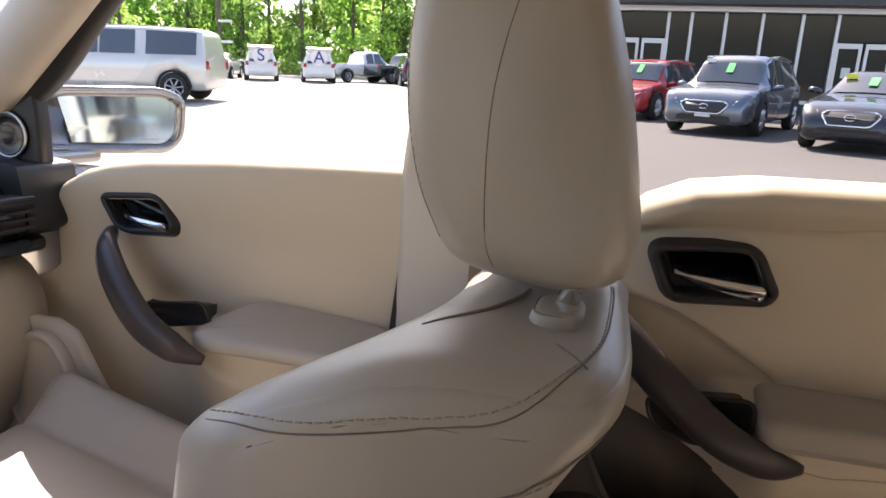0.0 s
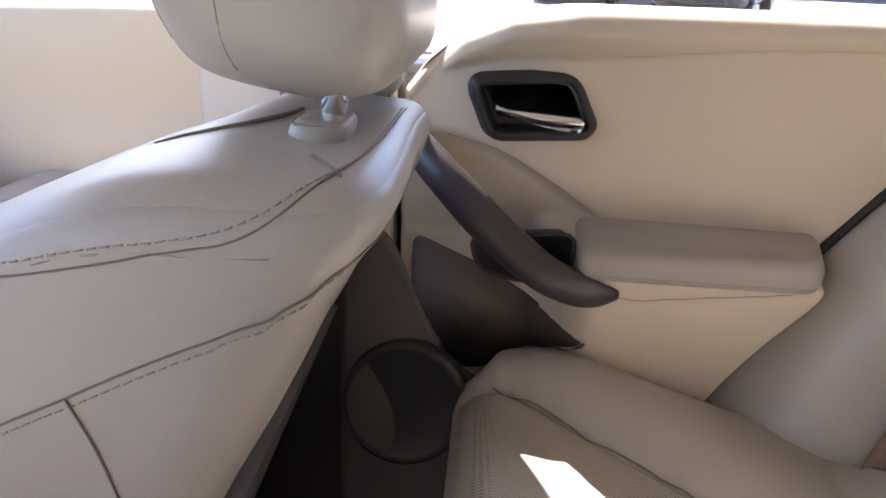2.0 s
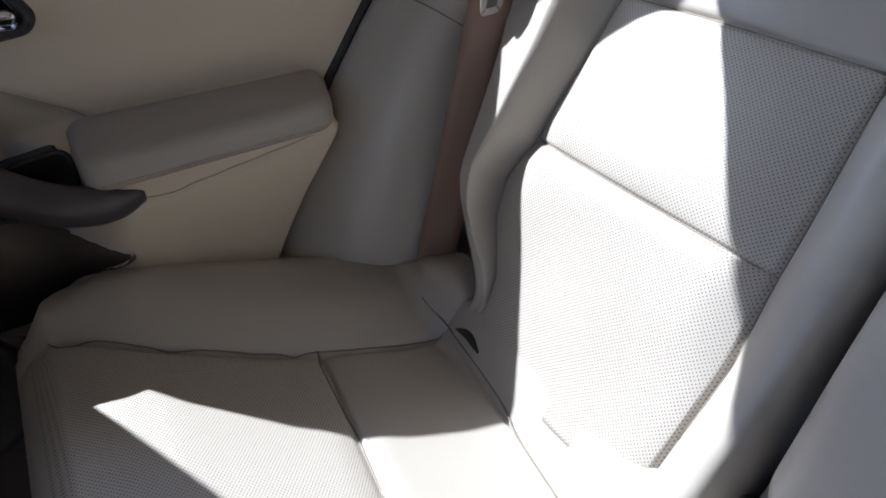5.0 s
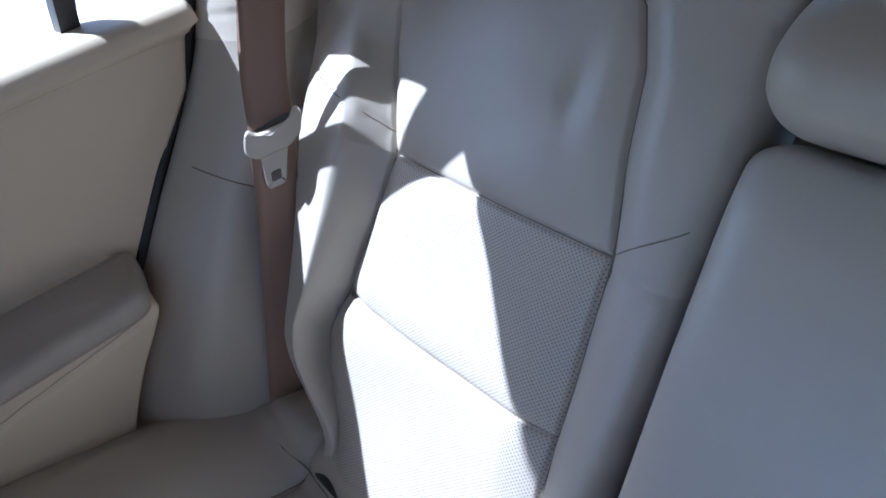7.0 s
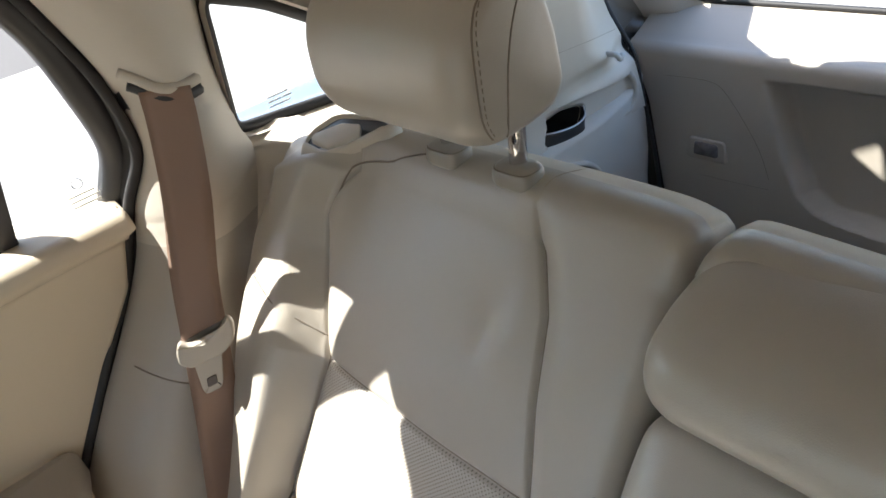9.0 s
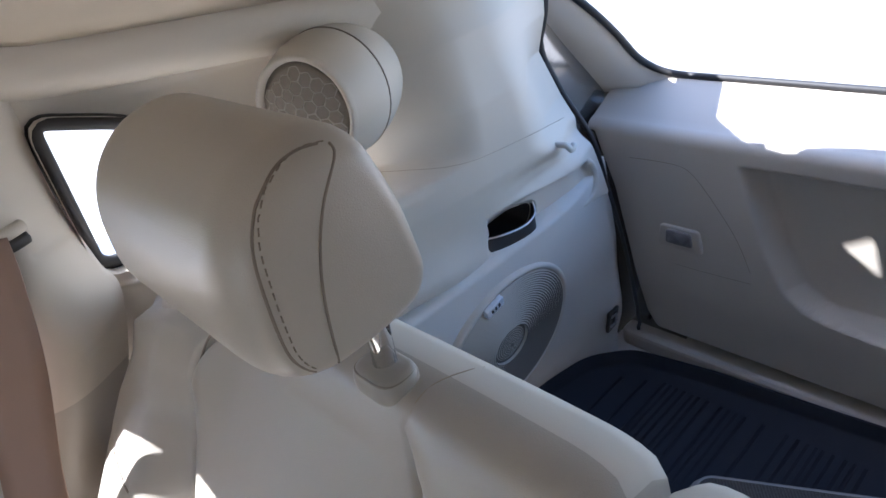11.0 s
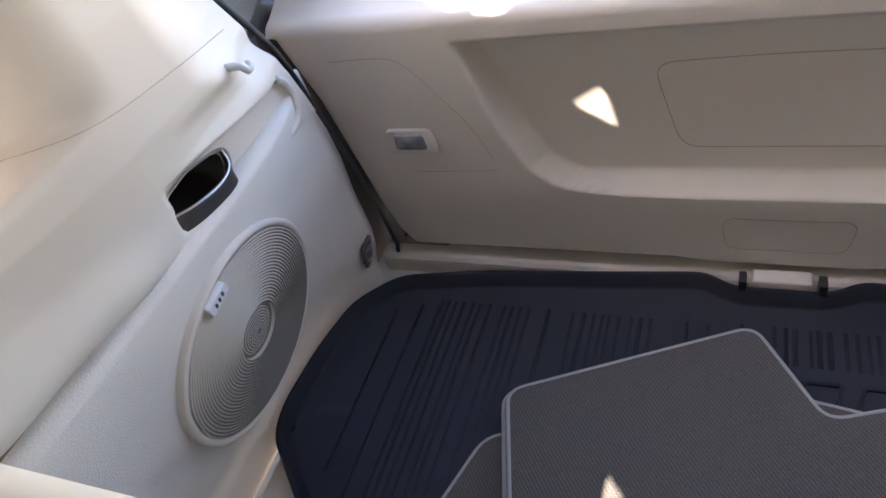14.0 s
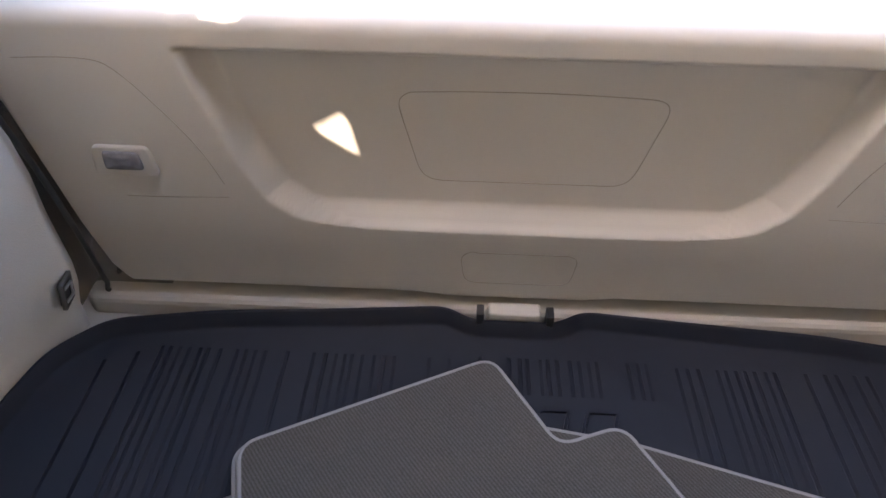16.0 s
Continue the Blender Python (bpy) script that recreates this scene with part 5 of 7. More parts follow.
def side_y(x, z):
    """y of the upper quarter trim: a sill and window ahead, a smooth pillar behind."""
    ahead = curve([(0.96, 0.590), (1.0, 0.584), (1.10, 0.574), (1.15, 0.566), (1.176, 0.568), (1.187, 0.577), (1.194, 0.630), (1.199, 0.662), (1.208, 0.680), (1.36, 0.650), (1.42, 0.615)])(z + 0.005 + 0.10 * min(0.25, max(0, x - 0.96)))
    behind = curve([(0.94, 0.578), (1.0, 0.570), (1.06, 0.556), (1.12, 0.544), (1.22, 0.540), (1.30, 0.552), (1.36, 0.580), (1.42, 0.61)])(z)
    t = step(1.14, 1.34, x)
    return ahead * (1 - t) + behind * t + 0.095 * step(1.0, 0.925, x) * step(1.22, 1.17, z)


X_END = curve([(0.95, 1.622), (1.00, 1.606), (1.06, 1.588), (1.13, 1.586), (1.20, 1.573), (1.26, 1.558), (1.36, 1.54)])
Y_END = curve([(0.95, 0.580), (1.00, 0.578), (1.06, 0.580), (1.13, 0.624), (1.20, 0.645), (1.26, 0.612), (1.36, 0.590), (1.42, 0.60)])


def quarter_fn(u, v):
    x = 0.885 + u * 0.72
    z0 = curve([(0.9, 1.012), (1.18, 1.000), (1.32, 0.989), (1.45, 0.979), (1.61, 0.957)])(x)
    z1 = roof_z(x, 0.63) + 0.01
    z = z0 + v * (z1 - z0)
    x = 0.885 + u * (X_END(z) - 0.885)
    y = side_y(x, z)
    fall = step(1.06, 1.14, z)
    t = step(X_END(z) - 0.09 - 0.085 * fall, X_END(z), x) ** (1.4 - 0.4 * fall)
    y = y * (1 - t) + Y_END(z) * t
    # oblong hollow with a rounded end, and the soft shelf under the hook
    hz = (z - (0.990 - 0.13 * (x - 1.45))) / 0.066
    y += 0.013 * step(1.325, 1.345, x) * step(1.590, 1.572, x + 0.02 * (2 * hz - 1) ** 2) * step(0.0, 0.14, hz) * step(1.0, 0.86, hz)
    zl = 1.108 - 0.06 * (x - 1.385)
    y += 0.012 * step(1.34, 1.44, x) * step(zl + 0.004, zl - 0.020, z) * step(1.05, 1.075, z)
    y -= 0.008 * bump(x - 1.12, 0.06) * bump(z - 1.15, 0.025)
    # the lower edge rolls out over the felt wall
    fore = step(1.36, 1.24, x) * step(1.02, 1.10, x)
    y -= fore * (0.020 * bump(z - z0 - 0.026, 0.034) - 0.020 * step(0.020, 0.0, z - z0))
    return Vector((x, y, z))


CUBBY = rounded([(1.330, 1.052), (1.328, 1.028), (1.338, 1.000), (1.352, 0.996), (1.425, 0.998), (1.436, 1.015), (1.434, 1.036), (1.422, 1.045), (1.376, 1.056)], 0.012, 4)
bm = cut(cut(sheet(quarter_fn, 220, 150), offset(qshape, 0.0)), offset(CUBBY, 0.003))
quarter = put("trim_quarter", bm, HARD)
tagged(quarter, "beige moulded quarter trim of the cargo bay", "trim", kind="structure")
JZ = curve([(1.20, 1.178), (1.286, 1.164), (1.36, 1.155), (1.431, 1.148), (1.53, 1.142)])
part("joint", tube([(x, side_y(x, JZ(x)) - 0.0002, JZ(x)) for x in (1.20 + 0.29 * k / 58 for k in range(59))], 0.0004, 6), THREAD, quarter)
# ledge and rim under the trim
part("rim", tube(eased(snapped(quarter, [(1.33, 0.57, 1.000), (1.36, 0.57, 0.994), (1.42, 0.57, 0.988), (1.48, 0.57, 0.981), (1.54, 0.57, 0.974), (1.572, 0.57, 0.977), (1.583, 0.57, 0.995), (1.580, 0.57, 1.02), (1.566, 0.57, 1.038)], 70, 0.0)), 0.0055, 8), HARD, quarter, "rounded lower rim")
CY = lambda a, b: side_y(a, b) + 0.006
part("cubby", strip([[(a, CY(a, b), b) for a, b in offset(CUBBY, -0.004)], [(a, CY(a, b) + 0.004, b) for a, b in offset(CUBBY, 0.001)], [(a + 0.006, 0.63, b) for a, b in offset(CUBBY, 0.003)], [(a + 0.008, 0.65, b) for a, b in offset(CUBBY, 0.008)], [(1.39 + 0.05 * (a - 1.39), 0.651, 1.02 + 0.05 * (b - 1.02)) for a, b in CUBBY]], True), HARD, quarter, "storage cubby", also=((BLACKP, lambda c: c.x > 1.390 and c.y > 0.580),))
part("cubby_band", ribbon([(1.334, 0.580, 1.014), (1.36, 0.566, 1.011), (1.395, 0.558, 1.009), (1.42, 0.560, 1.014), (1.434, 0.575, 1.026)], 0.030, 30, 0.0012, (0.1, 0, 1)), BLACKP, quarter, "black elastic band")
part("band_edge", tube([(1.334, 0.577, 1.029), (1.36, 0.563, 1.026), (1.395, 0.555, 1.024), (1.42, 0.557, 1.029), (1.434, 0.572, 1.041)], 0.0013, 6, 1.0, 30), SATIN, quarter, "thin silver edge")
part("hook", tube([(1.482, 0.556, 1.106), (1.484, 0.540, 1.106), (1.490, 0.537, 1.098), (1.498, 0.538, 1.103)], 0.0045, 8, 1.0, 16), WHITEP, quarter, "small pale hook")


# tweeter pod
pod = thing("speaker_pod", "egg-shaped beige speaker pod with mesh grille", "speaker", at=(1.2, 0.57, 1.27))
PC, PD = Vector((1.124, 0.545, 1.300)), Vector((0.88, 0.45, -0.05)).normalized()
pu = PD.cross(Vector((0, 0, 1))).normalized()
pv = pu.cross(PD).normalized()
rows = []
for k in range(25):
    t = k / 24
    r = 0.052 + 0.010 * math.sin(math.pi / 2 * min(1, t / 0.3)) if t < 0.3 else 0.062 * math.sqrt(max(0, 1 - ((t - 0.3) / 0.7) ** 2.2))
    c = PC + PD * (0.165 * t)
    rows.append([c + r * (math.cos(a) * pu + math.sin(a) * pv * 1.05) for a in (2 * math.pi * j / 40 for j in range(40))])
shell = part("shell", strip(rows, True, False), HARD, pod, "smooth beige shell")
part("shell_joint", tube([PC + PD * 0.060 + 0.0617 * (math.cos(a) * pu + math.sin(a) * pv * 1.05) for a in (2 * math.pi * j / 48 for j in range(49))], 0.0012, 6, caps=False), SEAM, shell)
MESHG = holes(material("speaker mesh", (0.36, 0.31, 0.255), 0.5, var=0.06, scale=30), 0.0026, 0.27, (0.16, 0.135, 0.11))
rows = [[PC + PD * (0.004 - 0.010 * (1 - f * f)) + 0.0462 * f * (math.cos(a) * pu + math.sin(a) * pv * 1.05) for a in (2 * math.pi * j / 40 for j in range(40))] for f in (1.0, 0.85, 0.65, 0.4, 0.15)]
bm = strip(rows, True, True)
set_uv(bm, lambda c: ((c - PC).dot(pu), (c - PC).dot(pv)))
part("grille_ring", strip([[PC + PD * d + r * (math.cos(a) * pu + math.sin(a) * pv * 1.05) for a in (2 * math.pi * j / 40 for j in range(40))] for d, r in ((0.004, 0.0535), (-0.0015, 0.0525), (-0.003, 0.0505), (-0.002, 0.0475), (0.005, 0.0455))], True), HARD, pod, "pale ring round the mesh")
part("mesh_grille", bm, MESHG, pod, "fine perforated mesh")
comb = bmesh.new()
hexr = 0.0072
for i in range(-7, 8):
    for j in range(-7, 8):
        cx, cy = hexr * 1.5 * i, hexr * math.sqrt(3) * (j + 0.5 * (i % 2))
        ring = [(cx + hexr * math.cos(math.pi / 3 * k), cy + hexr * math.sin(math.pi / 3 * k)) for k in range(4)]
        for (a, b), (c, d) in zip(ring, ring[1:]):
            if max(math.hypot(a, b), math.hypot(c, d)) < 0.044:
                tube([PC + PD * (0.0032 - 0.010 * (1 - (math.hypot(p, w) / 0.0462) ** 2)) + p * pu + w * pv for p, w in ((a, b), (c, d))], 0.0005, 4, bm=comb)
part("honeycomb", comb, HARD, pod, "pale honeycomb ribs on the mesh")

# cargo side wall with the large speaker
FLARE = curve([(0.60, -0.06), (0.685, -0.045), (0.80, 0.0), (0.935, 0.040), (1.02, 0.060)])


def cargo_y(x, z):
    return curve([(0.55, 0.672), (0.64, 0.656), (0.72, 0.620), (0.86, 0.577), (0.96, 0.558), (1.02, 0.55)])(z) + FLARE(z) * max(0, (x - 1.42) / 0.24) ** 2


wall = put("wall_right", sheet(lambda u, v: Vector((0.90 + u * 0.745, cargo_y(0.90 + u * 0.745, 0.56 + v * 0.445), 0.56 + v * 0.445)), 60, 40, 0.03, (0, 1, 0)), FELT)
tagged(wall, "pale felt-lined cargo side wall, scuffed near the floor", "wall", kind="structure")
spk = thing("cargo_speaker", "large round beige subwoofer grille with silver badge", "speaker", at=(1.33, 0.57, 0.85))
SC, rr = Vector((1.343, 0.578, 0.844)), 0.134
su = Vector((0.98, 0.02, 0)).normalized()
sn = Vector((-0.02, -0.98, -0.19)).normalized()
sv = sn.cross(su).normalized() * (1 if sn.cross(su).z > 0 else -1)
def disc(f, h, n=64):
    return [SC + sn * h + rr * f * (math.cos(a) * su * 1.05 + math.sin(a) * sv * 0.935) for a in (2 * math.pi * j / n for j in range(n))]
part("ring", strip([disc(1.0, -0.012), disc(1.0, 0.003), disc(0.98, 0.006), disc(0.95, 0.006), disc(0.93, 0.003), disc(0.92, 0.0)], True), HARD, spk, "raised beige ring")
rows = []
for k in range(47):
    f = 0.925 - k * 0.0145
    h = 0.004 + 0.0012 * (k % 2) + 0.006 * (1 - f)
    rows.append(disc(f, h))
rows += [disc(0.245 - 0.0125 * k, 0.001 + 0.0075 * math.sqrt(1 - ((0.245 - 0.0125 * k) / 0.246) ** 2)) for k in range(19)]
bm = strip(rows, True, True)
set_uv(bm, lambda c: ((c - SC).dot(su), (c - SC).dot(sv)))
SPKM = material("ringed speaker grille", (0.47, 0.43, 0.36), 0.55, var=0.05, scale=20)
GAP = material("dark grille gap", (0.15, 0.135, 0.115), 0.8, var=0.1, scale=20)
radial = lambda c: math.hypot((c - SC).dot(su) / 1.05, (c - SC).dot(sv) / (0.935 * sv.length_squared)) / rr
groove = lambda c: (0.26 < radial(c) < 0.92 and int((0.9245 - radial(c)) / 0.0145) % 2) or (radial(c) < 0.22 and int((0.245 - radial(c)) / 0.0125) % 2)
part("grille", bm, SPKM, spk, "ringed perforated grille", smooth=False, also=((GAP, groove),))
bd = rounded([(-0.0175, -0.0075), (0.0175, -0.0075), (0.0175, 0.0075), (-0.0175, 0.0075)], 0.003, 3)
badge_c = SC - su * 0.038 + sv * 0.106 + sn * 0.008
bu = (su * 0.97 + sv * 0.20).normalized()
bv = sn.cross(bu).normalized()
bv = bv if bv.z > 0 else -bv
badge = part("badge", puff(bd, lambda a, b, h: badge_c + bu * a + bv * b + sn * h, lambda a, b: 0.005, 0.0015, 0.004), material("silver badge", (0.80, 0.80, 0.82), 0.3, 0.2), spk, "small silver badge")
for k in (-0.007, 0.0, 0.007):
    part("badge_mark", puff(rounded([(k - 0.0018, -0.003), (k + 0.0018, -0.003), (k + 0.0018, 0.003), (k - 0.0018, 0.003)], 0.0008, 2), lambda a, b, h: badge_c + bu * a + bv * b + sn * h, lambda a, b: 0.0056, 0.0003, -0.004), GREYP, badge, "dark badge mark")
clip = thing("cargo_tie_down", "small dark tie-down bracket in the felt wall", "bracket", at=(1.618, 0.58, 0.67))
bc2 = Vector((1.618, 0.600, 0.690))
cf = rounded([(-0.016, -0.024), (0.016, -0.024), (0.016, 0.024), (-0.016, 0.024)], 0.004, 3)
def at_clip(a, b, h):
    return bc2 + Vector((1, 0.1, 0)) * a + Vector((0, -0.2, 1)) * b + Vector((0, -1, 0)) * h
part("frame", strip([[at_clip(a, b, 0.0) for a, b in cf], [at_clip(a, b, 0.005) for a, b in cf], [at_clip(a, b, 0.006) for a, b in offset(cf, 0.004)], [at_clip(a, b, -0.004) for a, b in offset(cf, 0.006)], [at_clip(a, b, -0.004) for a, b in offset(cf, 0.012)]], True, True), material("grey bracket plastic", (0.10, 0.09, 0.085), 0.5), clip)
part("loop", tube([at_clip(-0.008, -0.014, 0.004), at_clip(0.008, -0.014, 0.006), at_clip(0.008, 0.010, 0.006), at_clip(-0.008, 0.010, 0.004)], 0.0022, 6), SATIN, clip, "steel loop")

# cargo floor and rubber tray
bay = put("floor_cargo", box((0.86, -0.64, 0.50), (1.70, 0.64, 0.590)), FELT, smooth=False)
tagged(bay, "pale felt cargo floor", "floor", kind="structure")
tray = thing("cargo_tray", "black ribbed rubber cargo tray with raised lip", "cargo mat", at=(1.36, 0, 0.59))
TZ = 0.612
to = rounded([(1.06, -0.40), (1.06, 0.40), (1.22, 0.545), (1.31, 0.636), (1.36, 0.648), (1.47, 0.640), (1.56, 0.620), (1.622, 0.56), (1.645, 0.42), (1.658, 0.25), (1.672, 0.095), (1.648, 0.060), (1.648, -0.060), (1.672, -0.095), (1.658, -0.25), (1.645, -0.42), (1.622, -0.56), (1.56, -0.620), (1.47, -0.640), (1.36, -0.648), (1.31, -0.636), (1.22, -0.545)], 0.03, 5)
part("tray_body", strip([[(a, b, 0.592) for a, b in to], [(a, b, TZ + 0.022) for a, b in to], [(a, b, TZ + 0.026) for a, b in offset(to, 0.004)], [(a, b, TZ + 0.024) for a, b in offset(to, 0.008)], [(a, b, TZ + 0.004) for a, b in offset(to, 0.013)], [(a, b, TZ) for a, b in offset(to, 0.017)]], True, True), LINERMAT, tray, "rubber tray body")
rng = random.Random(4)
for k in range(86):
    y = -0.56 + k * 0.01318 + rng.uniform(-0.0025, 0.0025)
    if abs(y + 0.06) < 0.13:
        spans = ((1.10, 1.40), (1.540, 1.600))
    else:
        spans = ((1.10 + 1.1 * max(0, abs(y) - 0.38), 1.595 - 0.4 * max(0, abs(y) - 0.48)),)
    lift = rng.uniform(-0.0005, 0.0006)
    for a, b in spans:
        part("rib", strip([[(x, y + d, TZ + h) for d, h in ((-0.0048, -0.001), (-0.0022, 0.0002 + lift), (0.0022, 0.0002 + lift), (0.0048, -0.001))] for x in (a, a + 0.004, b - 0.004, b)], False), LINERMAT, tray, smooth=False)
# raised mark: plain slanted outlines
for y0 in (0.045, -0.018, -0.080):
    q = [(1.478, y0 + 0.004), (1.520, y0 - 0.008), (1.520, y0 - 0.052), (1.478, y0 - 0.040)]
    rim = rounded(q, 0.008, 3)
    part("raised_mark", strip([[(a, b, TZ + h) for a, b in offset(rim, d)] for d, h in ((0.0, -0.001), (0.0005, 0.003), (0.0045, 0.003), (0.005, -0.001))], True), LINERMAT, tray, "raised rubber outline", smooth=False)

# tailgate
gate = thing("tailgate", "beige tailgate inner panel with a sunlit triangle", "tailgate", kind="structure", at=(1.68, 0, 0.65))
GX = 1.672
EDGE = curve([(0.63, 0.520), (0.645, 0.548), (0.66, 0.562), (0.685, 0.576), (0.80, 0.595), (0.935, 0.618), (1.02, 0.645), (1.08, 0.66)])
REC = curve([(0.767, 0.0), (0.773, 0.20), (0.779, 0.255), (0.792, 0.292), (0.817, 0.322), (0.875, 0.350), (0.955, 0.376), (1.01, 0.392)])


def gate_x(y, z):
    a = abs(y)
    x = GX + 0.008 * step(0.78, 0.66, z)
    # wide shallow hollow
    edge = min(REC(z) - a, (z - 0.772) * 1.2, (1.012 - z) * 1.2)
    x += 0.034 * step(-0.003, 0.022, edge)
    x += 0.006 * step(0.0, 0.006, edge)
    # lower grip lid
    hw = 0.079 - 0.1 * (0.755 - z)
    inside = min(hw - a, 0.752 - z, z - 0.680)
    x += 0.002 * step(0.0, 0.03, inside)
    return x


rows = []
for z in spread(0.632, 1.032, 110, (0.998, 0.947, 0.824, 0.752, 0.680, 0.772)):
    e = EDGE(z)
    row = []
    for k in range(261):
        y = e - 2 * e * k / 260
        d = e - abs(y)
        low = 0.636 + 0.006 * step(0.085, 0.15, abs(y))
        zz = max(z, low)
        row.append(Vector((gate_x(y, zz) + 0.02 * step(0.014, 0.0, d) + 0.02 * step(0.012, 0.0, zz - low), y, zz)))
    rows.append(row)
# the ledge above, rolling back to the glass
for t in range(1, 9):
    a = t / 8 * math.pi / 2
    rows.append([Vector((GX + 0.020 * (1 - math.cos(a)), EDGE(1.04) * (1 - 2 * k / 260), 1.032 + 0.020 * math.sin(a) - 0.0)) for k in range(261)])
for t in range(1, 9):
    f = t / 8
    rows.append([Vector((GX + 0.020 + 0.088 * f, EDGE(1.04) * (1 - 2 * k / 260), 1.052 + 0.040 * f + 0.0)) for k in range(261)])
panel = part("inner_panel", strip(rows), HARD_SHADED, gate, "moulded beige panel")
def even(poly, n=90):
    """n points spread evenly round a closed outline."""
    q = [Vector((*p, 0)) for p in poly + poly[:1]]
    d = [0.0]
    for a, b in zip(q, q[1:]):
        d.append(d[-1] + (b - a).length)
    out = []
    for k in range(n + 1):
        s = d[-1] * k / n
        i = max(j for j in range(len(d) - 1) if d[j] <= s + 1e-9)
        out.append(tuple(q[i].lerp(q[i + 1], (s - d[i]) / max(1e-9, d[i + 1] - d[i])))[:2])
    return out


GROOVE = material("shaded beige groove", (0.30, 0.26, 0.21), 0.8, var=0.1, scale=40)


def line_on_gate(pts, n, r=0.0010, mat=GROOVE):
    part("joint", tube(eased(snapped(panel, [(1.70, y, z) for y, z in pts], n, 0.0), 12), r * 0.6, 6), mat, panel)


lidp = rounded([(0.163, 0.947), (0.130, 0.824), (-0.130, 0.824), (-0.163, 0.947)], 0.02, 5)
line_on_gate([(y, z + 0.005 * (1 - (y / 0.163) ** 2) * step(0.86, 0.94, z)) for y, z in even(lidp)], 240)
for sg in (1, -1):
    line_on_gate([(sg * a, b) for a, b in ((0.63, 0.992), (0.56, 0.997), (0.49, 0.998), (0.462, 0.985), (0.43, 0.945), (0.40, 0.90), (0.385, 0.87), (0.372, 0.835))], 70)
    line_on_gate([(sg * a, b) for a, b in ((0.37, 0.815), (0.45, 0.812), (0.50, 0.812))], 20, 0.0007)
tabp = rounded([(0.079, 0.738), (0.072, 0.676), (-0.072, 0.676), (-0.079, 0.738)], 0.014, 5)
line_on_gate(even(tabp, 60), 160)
# window surround: from the ledge to the roof
gl = rounded([(-0.60, 0.0), (0.60, 0.0), (0.605, 0.16), (0.68, 0.34), (0.66, 0.42), (-0.66, 0.42), (-0.68, 0.34), (-0.605, 0.16)], 0.07, 8)
out = rounded([(-0.68, -0.03), (0.68, -0.03), (0.70, 0.18), (0.76, 0.36), (0.74, 0.47), (-0.74, 0.47), (-0.76, 0.36), (-0.70, 0.18)], 0.05, 8)
GO, GV = Vector((1.785, 0, 1.097)), Vector((-0.65, 0, 0.76)).normalized()
GN = Vector((-0.76, 0, -0.65)).normalized()
def on_g(a, b, h=0.0):
    return GO + GV * b + GN * h + Vector((0, a, 0))
def sides(poly, wide, top):
    """The part of an outline below the unseen roof plate: up one side, along the foot, up the other."""
    return [(-wide, top)] + poly[63:] + poly[:27] + [(wide, top)]


low_gl, low_out = sides(gl, 0.70, 0.40), sides(out, 0.78, 0.42)
lip_gl = sides(offset(gl, -0.02), 0.72, 0.40)
part("window_surround", strip([[on_g(a, b, 0.05) for a, b in low_out], [on_g(a, b, 0.035) for a, b in lip_gl], [on_g(a, b, 0.0) for a, b in low_gl]]), HARD, gate, "beige window surround")
part("outer_skin", strip([[on_g(a, b, 0.05) for a, b in sides(offset(out, -0.01), 0.79, 0.42)], [on_g(a, b, -0.01) for a, b in sides(offset(out, -0.01), 0.79, 0.42)], [on_g(a, b, -0.01) for a, b in sides(offset(gl, -0.016), 0.70, 0.40)]]), SILVER, gate, "silver painted outer skin")
part("window_edge", tube([on_g(a, b, 0.002) for a, b in low_gl], 0.006, 8), RUBBER, gate, "black ceramic edge of the glass")
bm = bmesh.new()
bm.faces.new([bm.verts.new(on_g(a, b, -0.004)) for a, b in offset(gl, -0.003)])
rear_pane = put("window_4", bm, GLASS, smooth=False)
rear_pane.visible_shadow = False
tagged(rear_pane, "sloping rear window above the tailgate panel", "window", kind="structure")
part("back_skin", box((1.72, -0.70, 0.45), (1.80, 0.70, 1.07)), SILVER, gate, "silver painted tailgate skin", smooth=False, bevel=0.02)

# courtesy lamp in the panel
lc = Vector((GX - 0.001, 0.487, 0.868))
lamp = part("courtesy_lamp", puff(rounded([(-0.040, -0.022), (0.040, -0.022), (0.034, 0.020), (-0.034, 0.020)], 0.008, 4), lambda a, b, h: lc + Vector((-h, -a, b)), lambda a, b: 0.004, 0.003, 0.004), HARD_SHADED, gate, "courtesy lamp housing")
part("lens", puff(rounded([(-0.024, -0.012), (0.024, -0.012), (0.022, 0.014), (-0.022, 0.014)], 0.006, 4), lambda a, b, h: lc + Vector((-h, -a, b)), lambda a, b: 0.007, 0.003, 0.0, 0.002), material("smoked lamp lens", (0.20, 0.185, 0.19), 0.10, var=0.6, scale=70), lamp, "smoked clear lens")
part("latch_cover", puff(rounded([(-0.040, 0.0), (0.040, 0.0), (0.036, 0.022), (-0.036, 0.022)], 0.004, 3), lambda a, b, h: Vector((1.656 - h, -a, 0.620 + b)), lambda a, b: 0.004, 0.003, 0.02), HARD, gate, "beige latch cover")
for s in (-1, 1):
    part("latch_slot", box((1.640, s * 0.048 - 0.005, 0.615), (1.660, s * 0.048 + 0.005, 0.652)), BLACKP, gate, "dark latch slot", smooth=False)
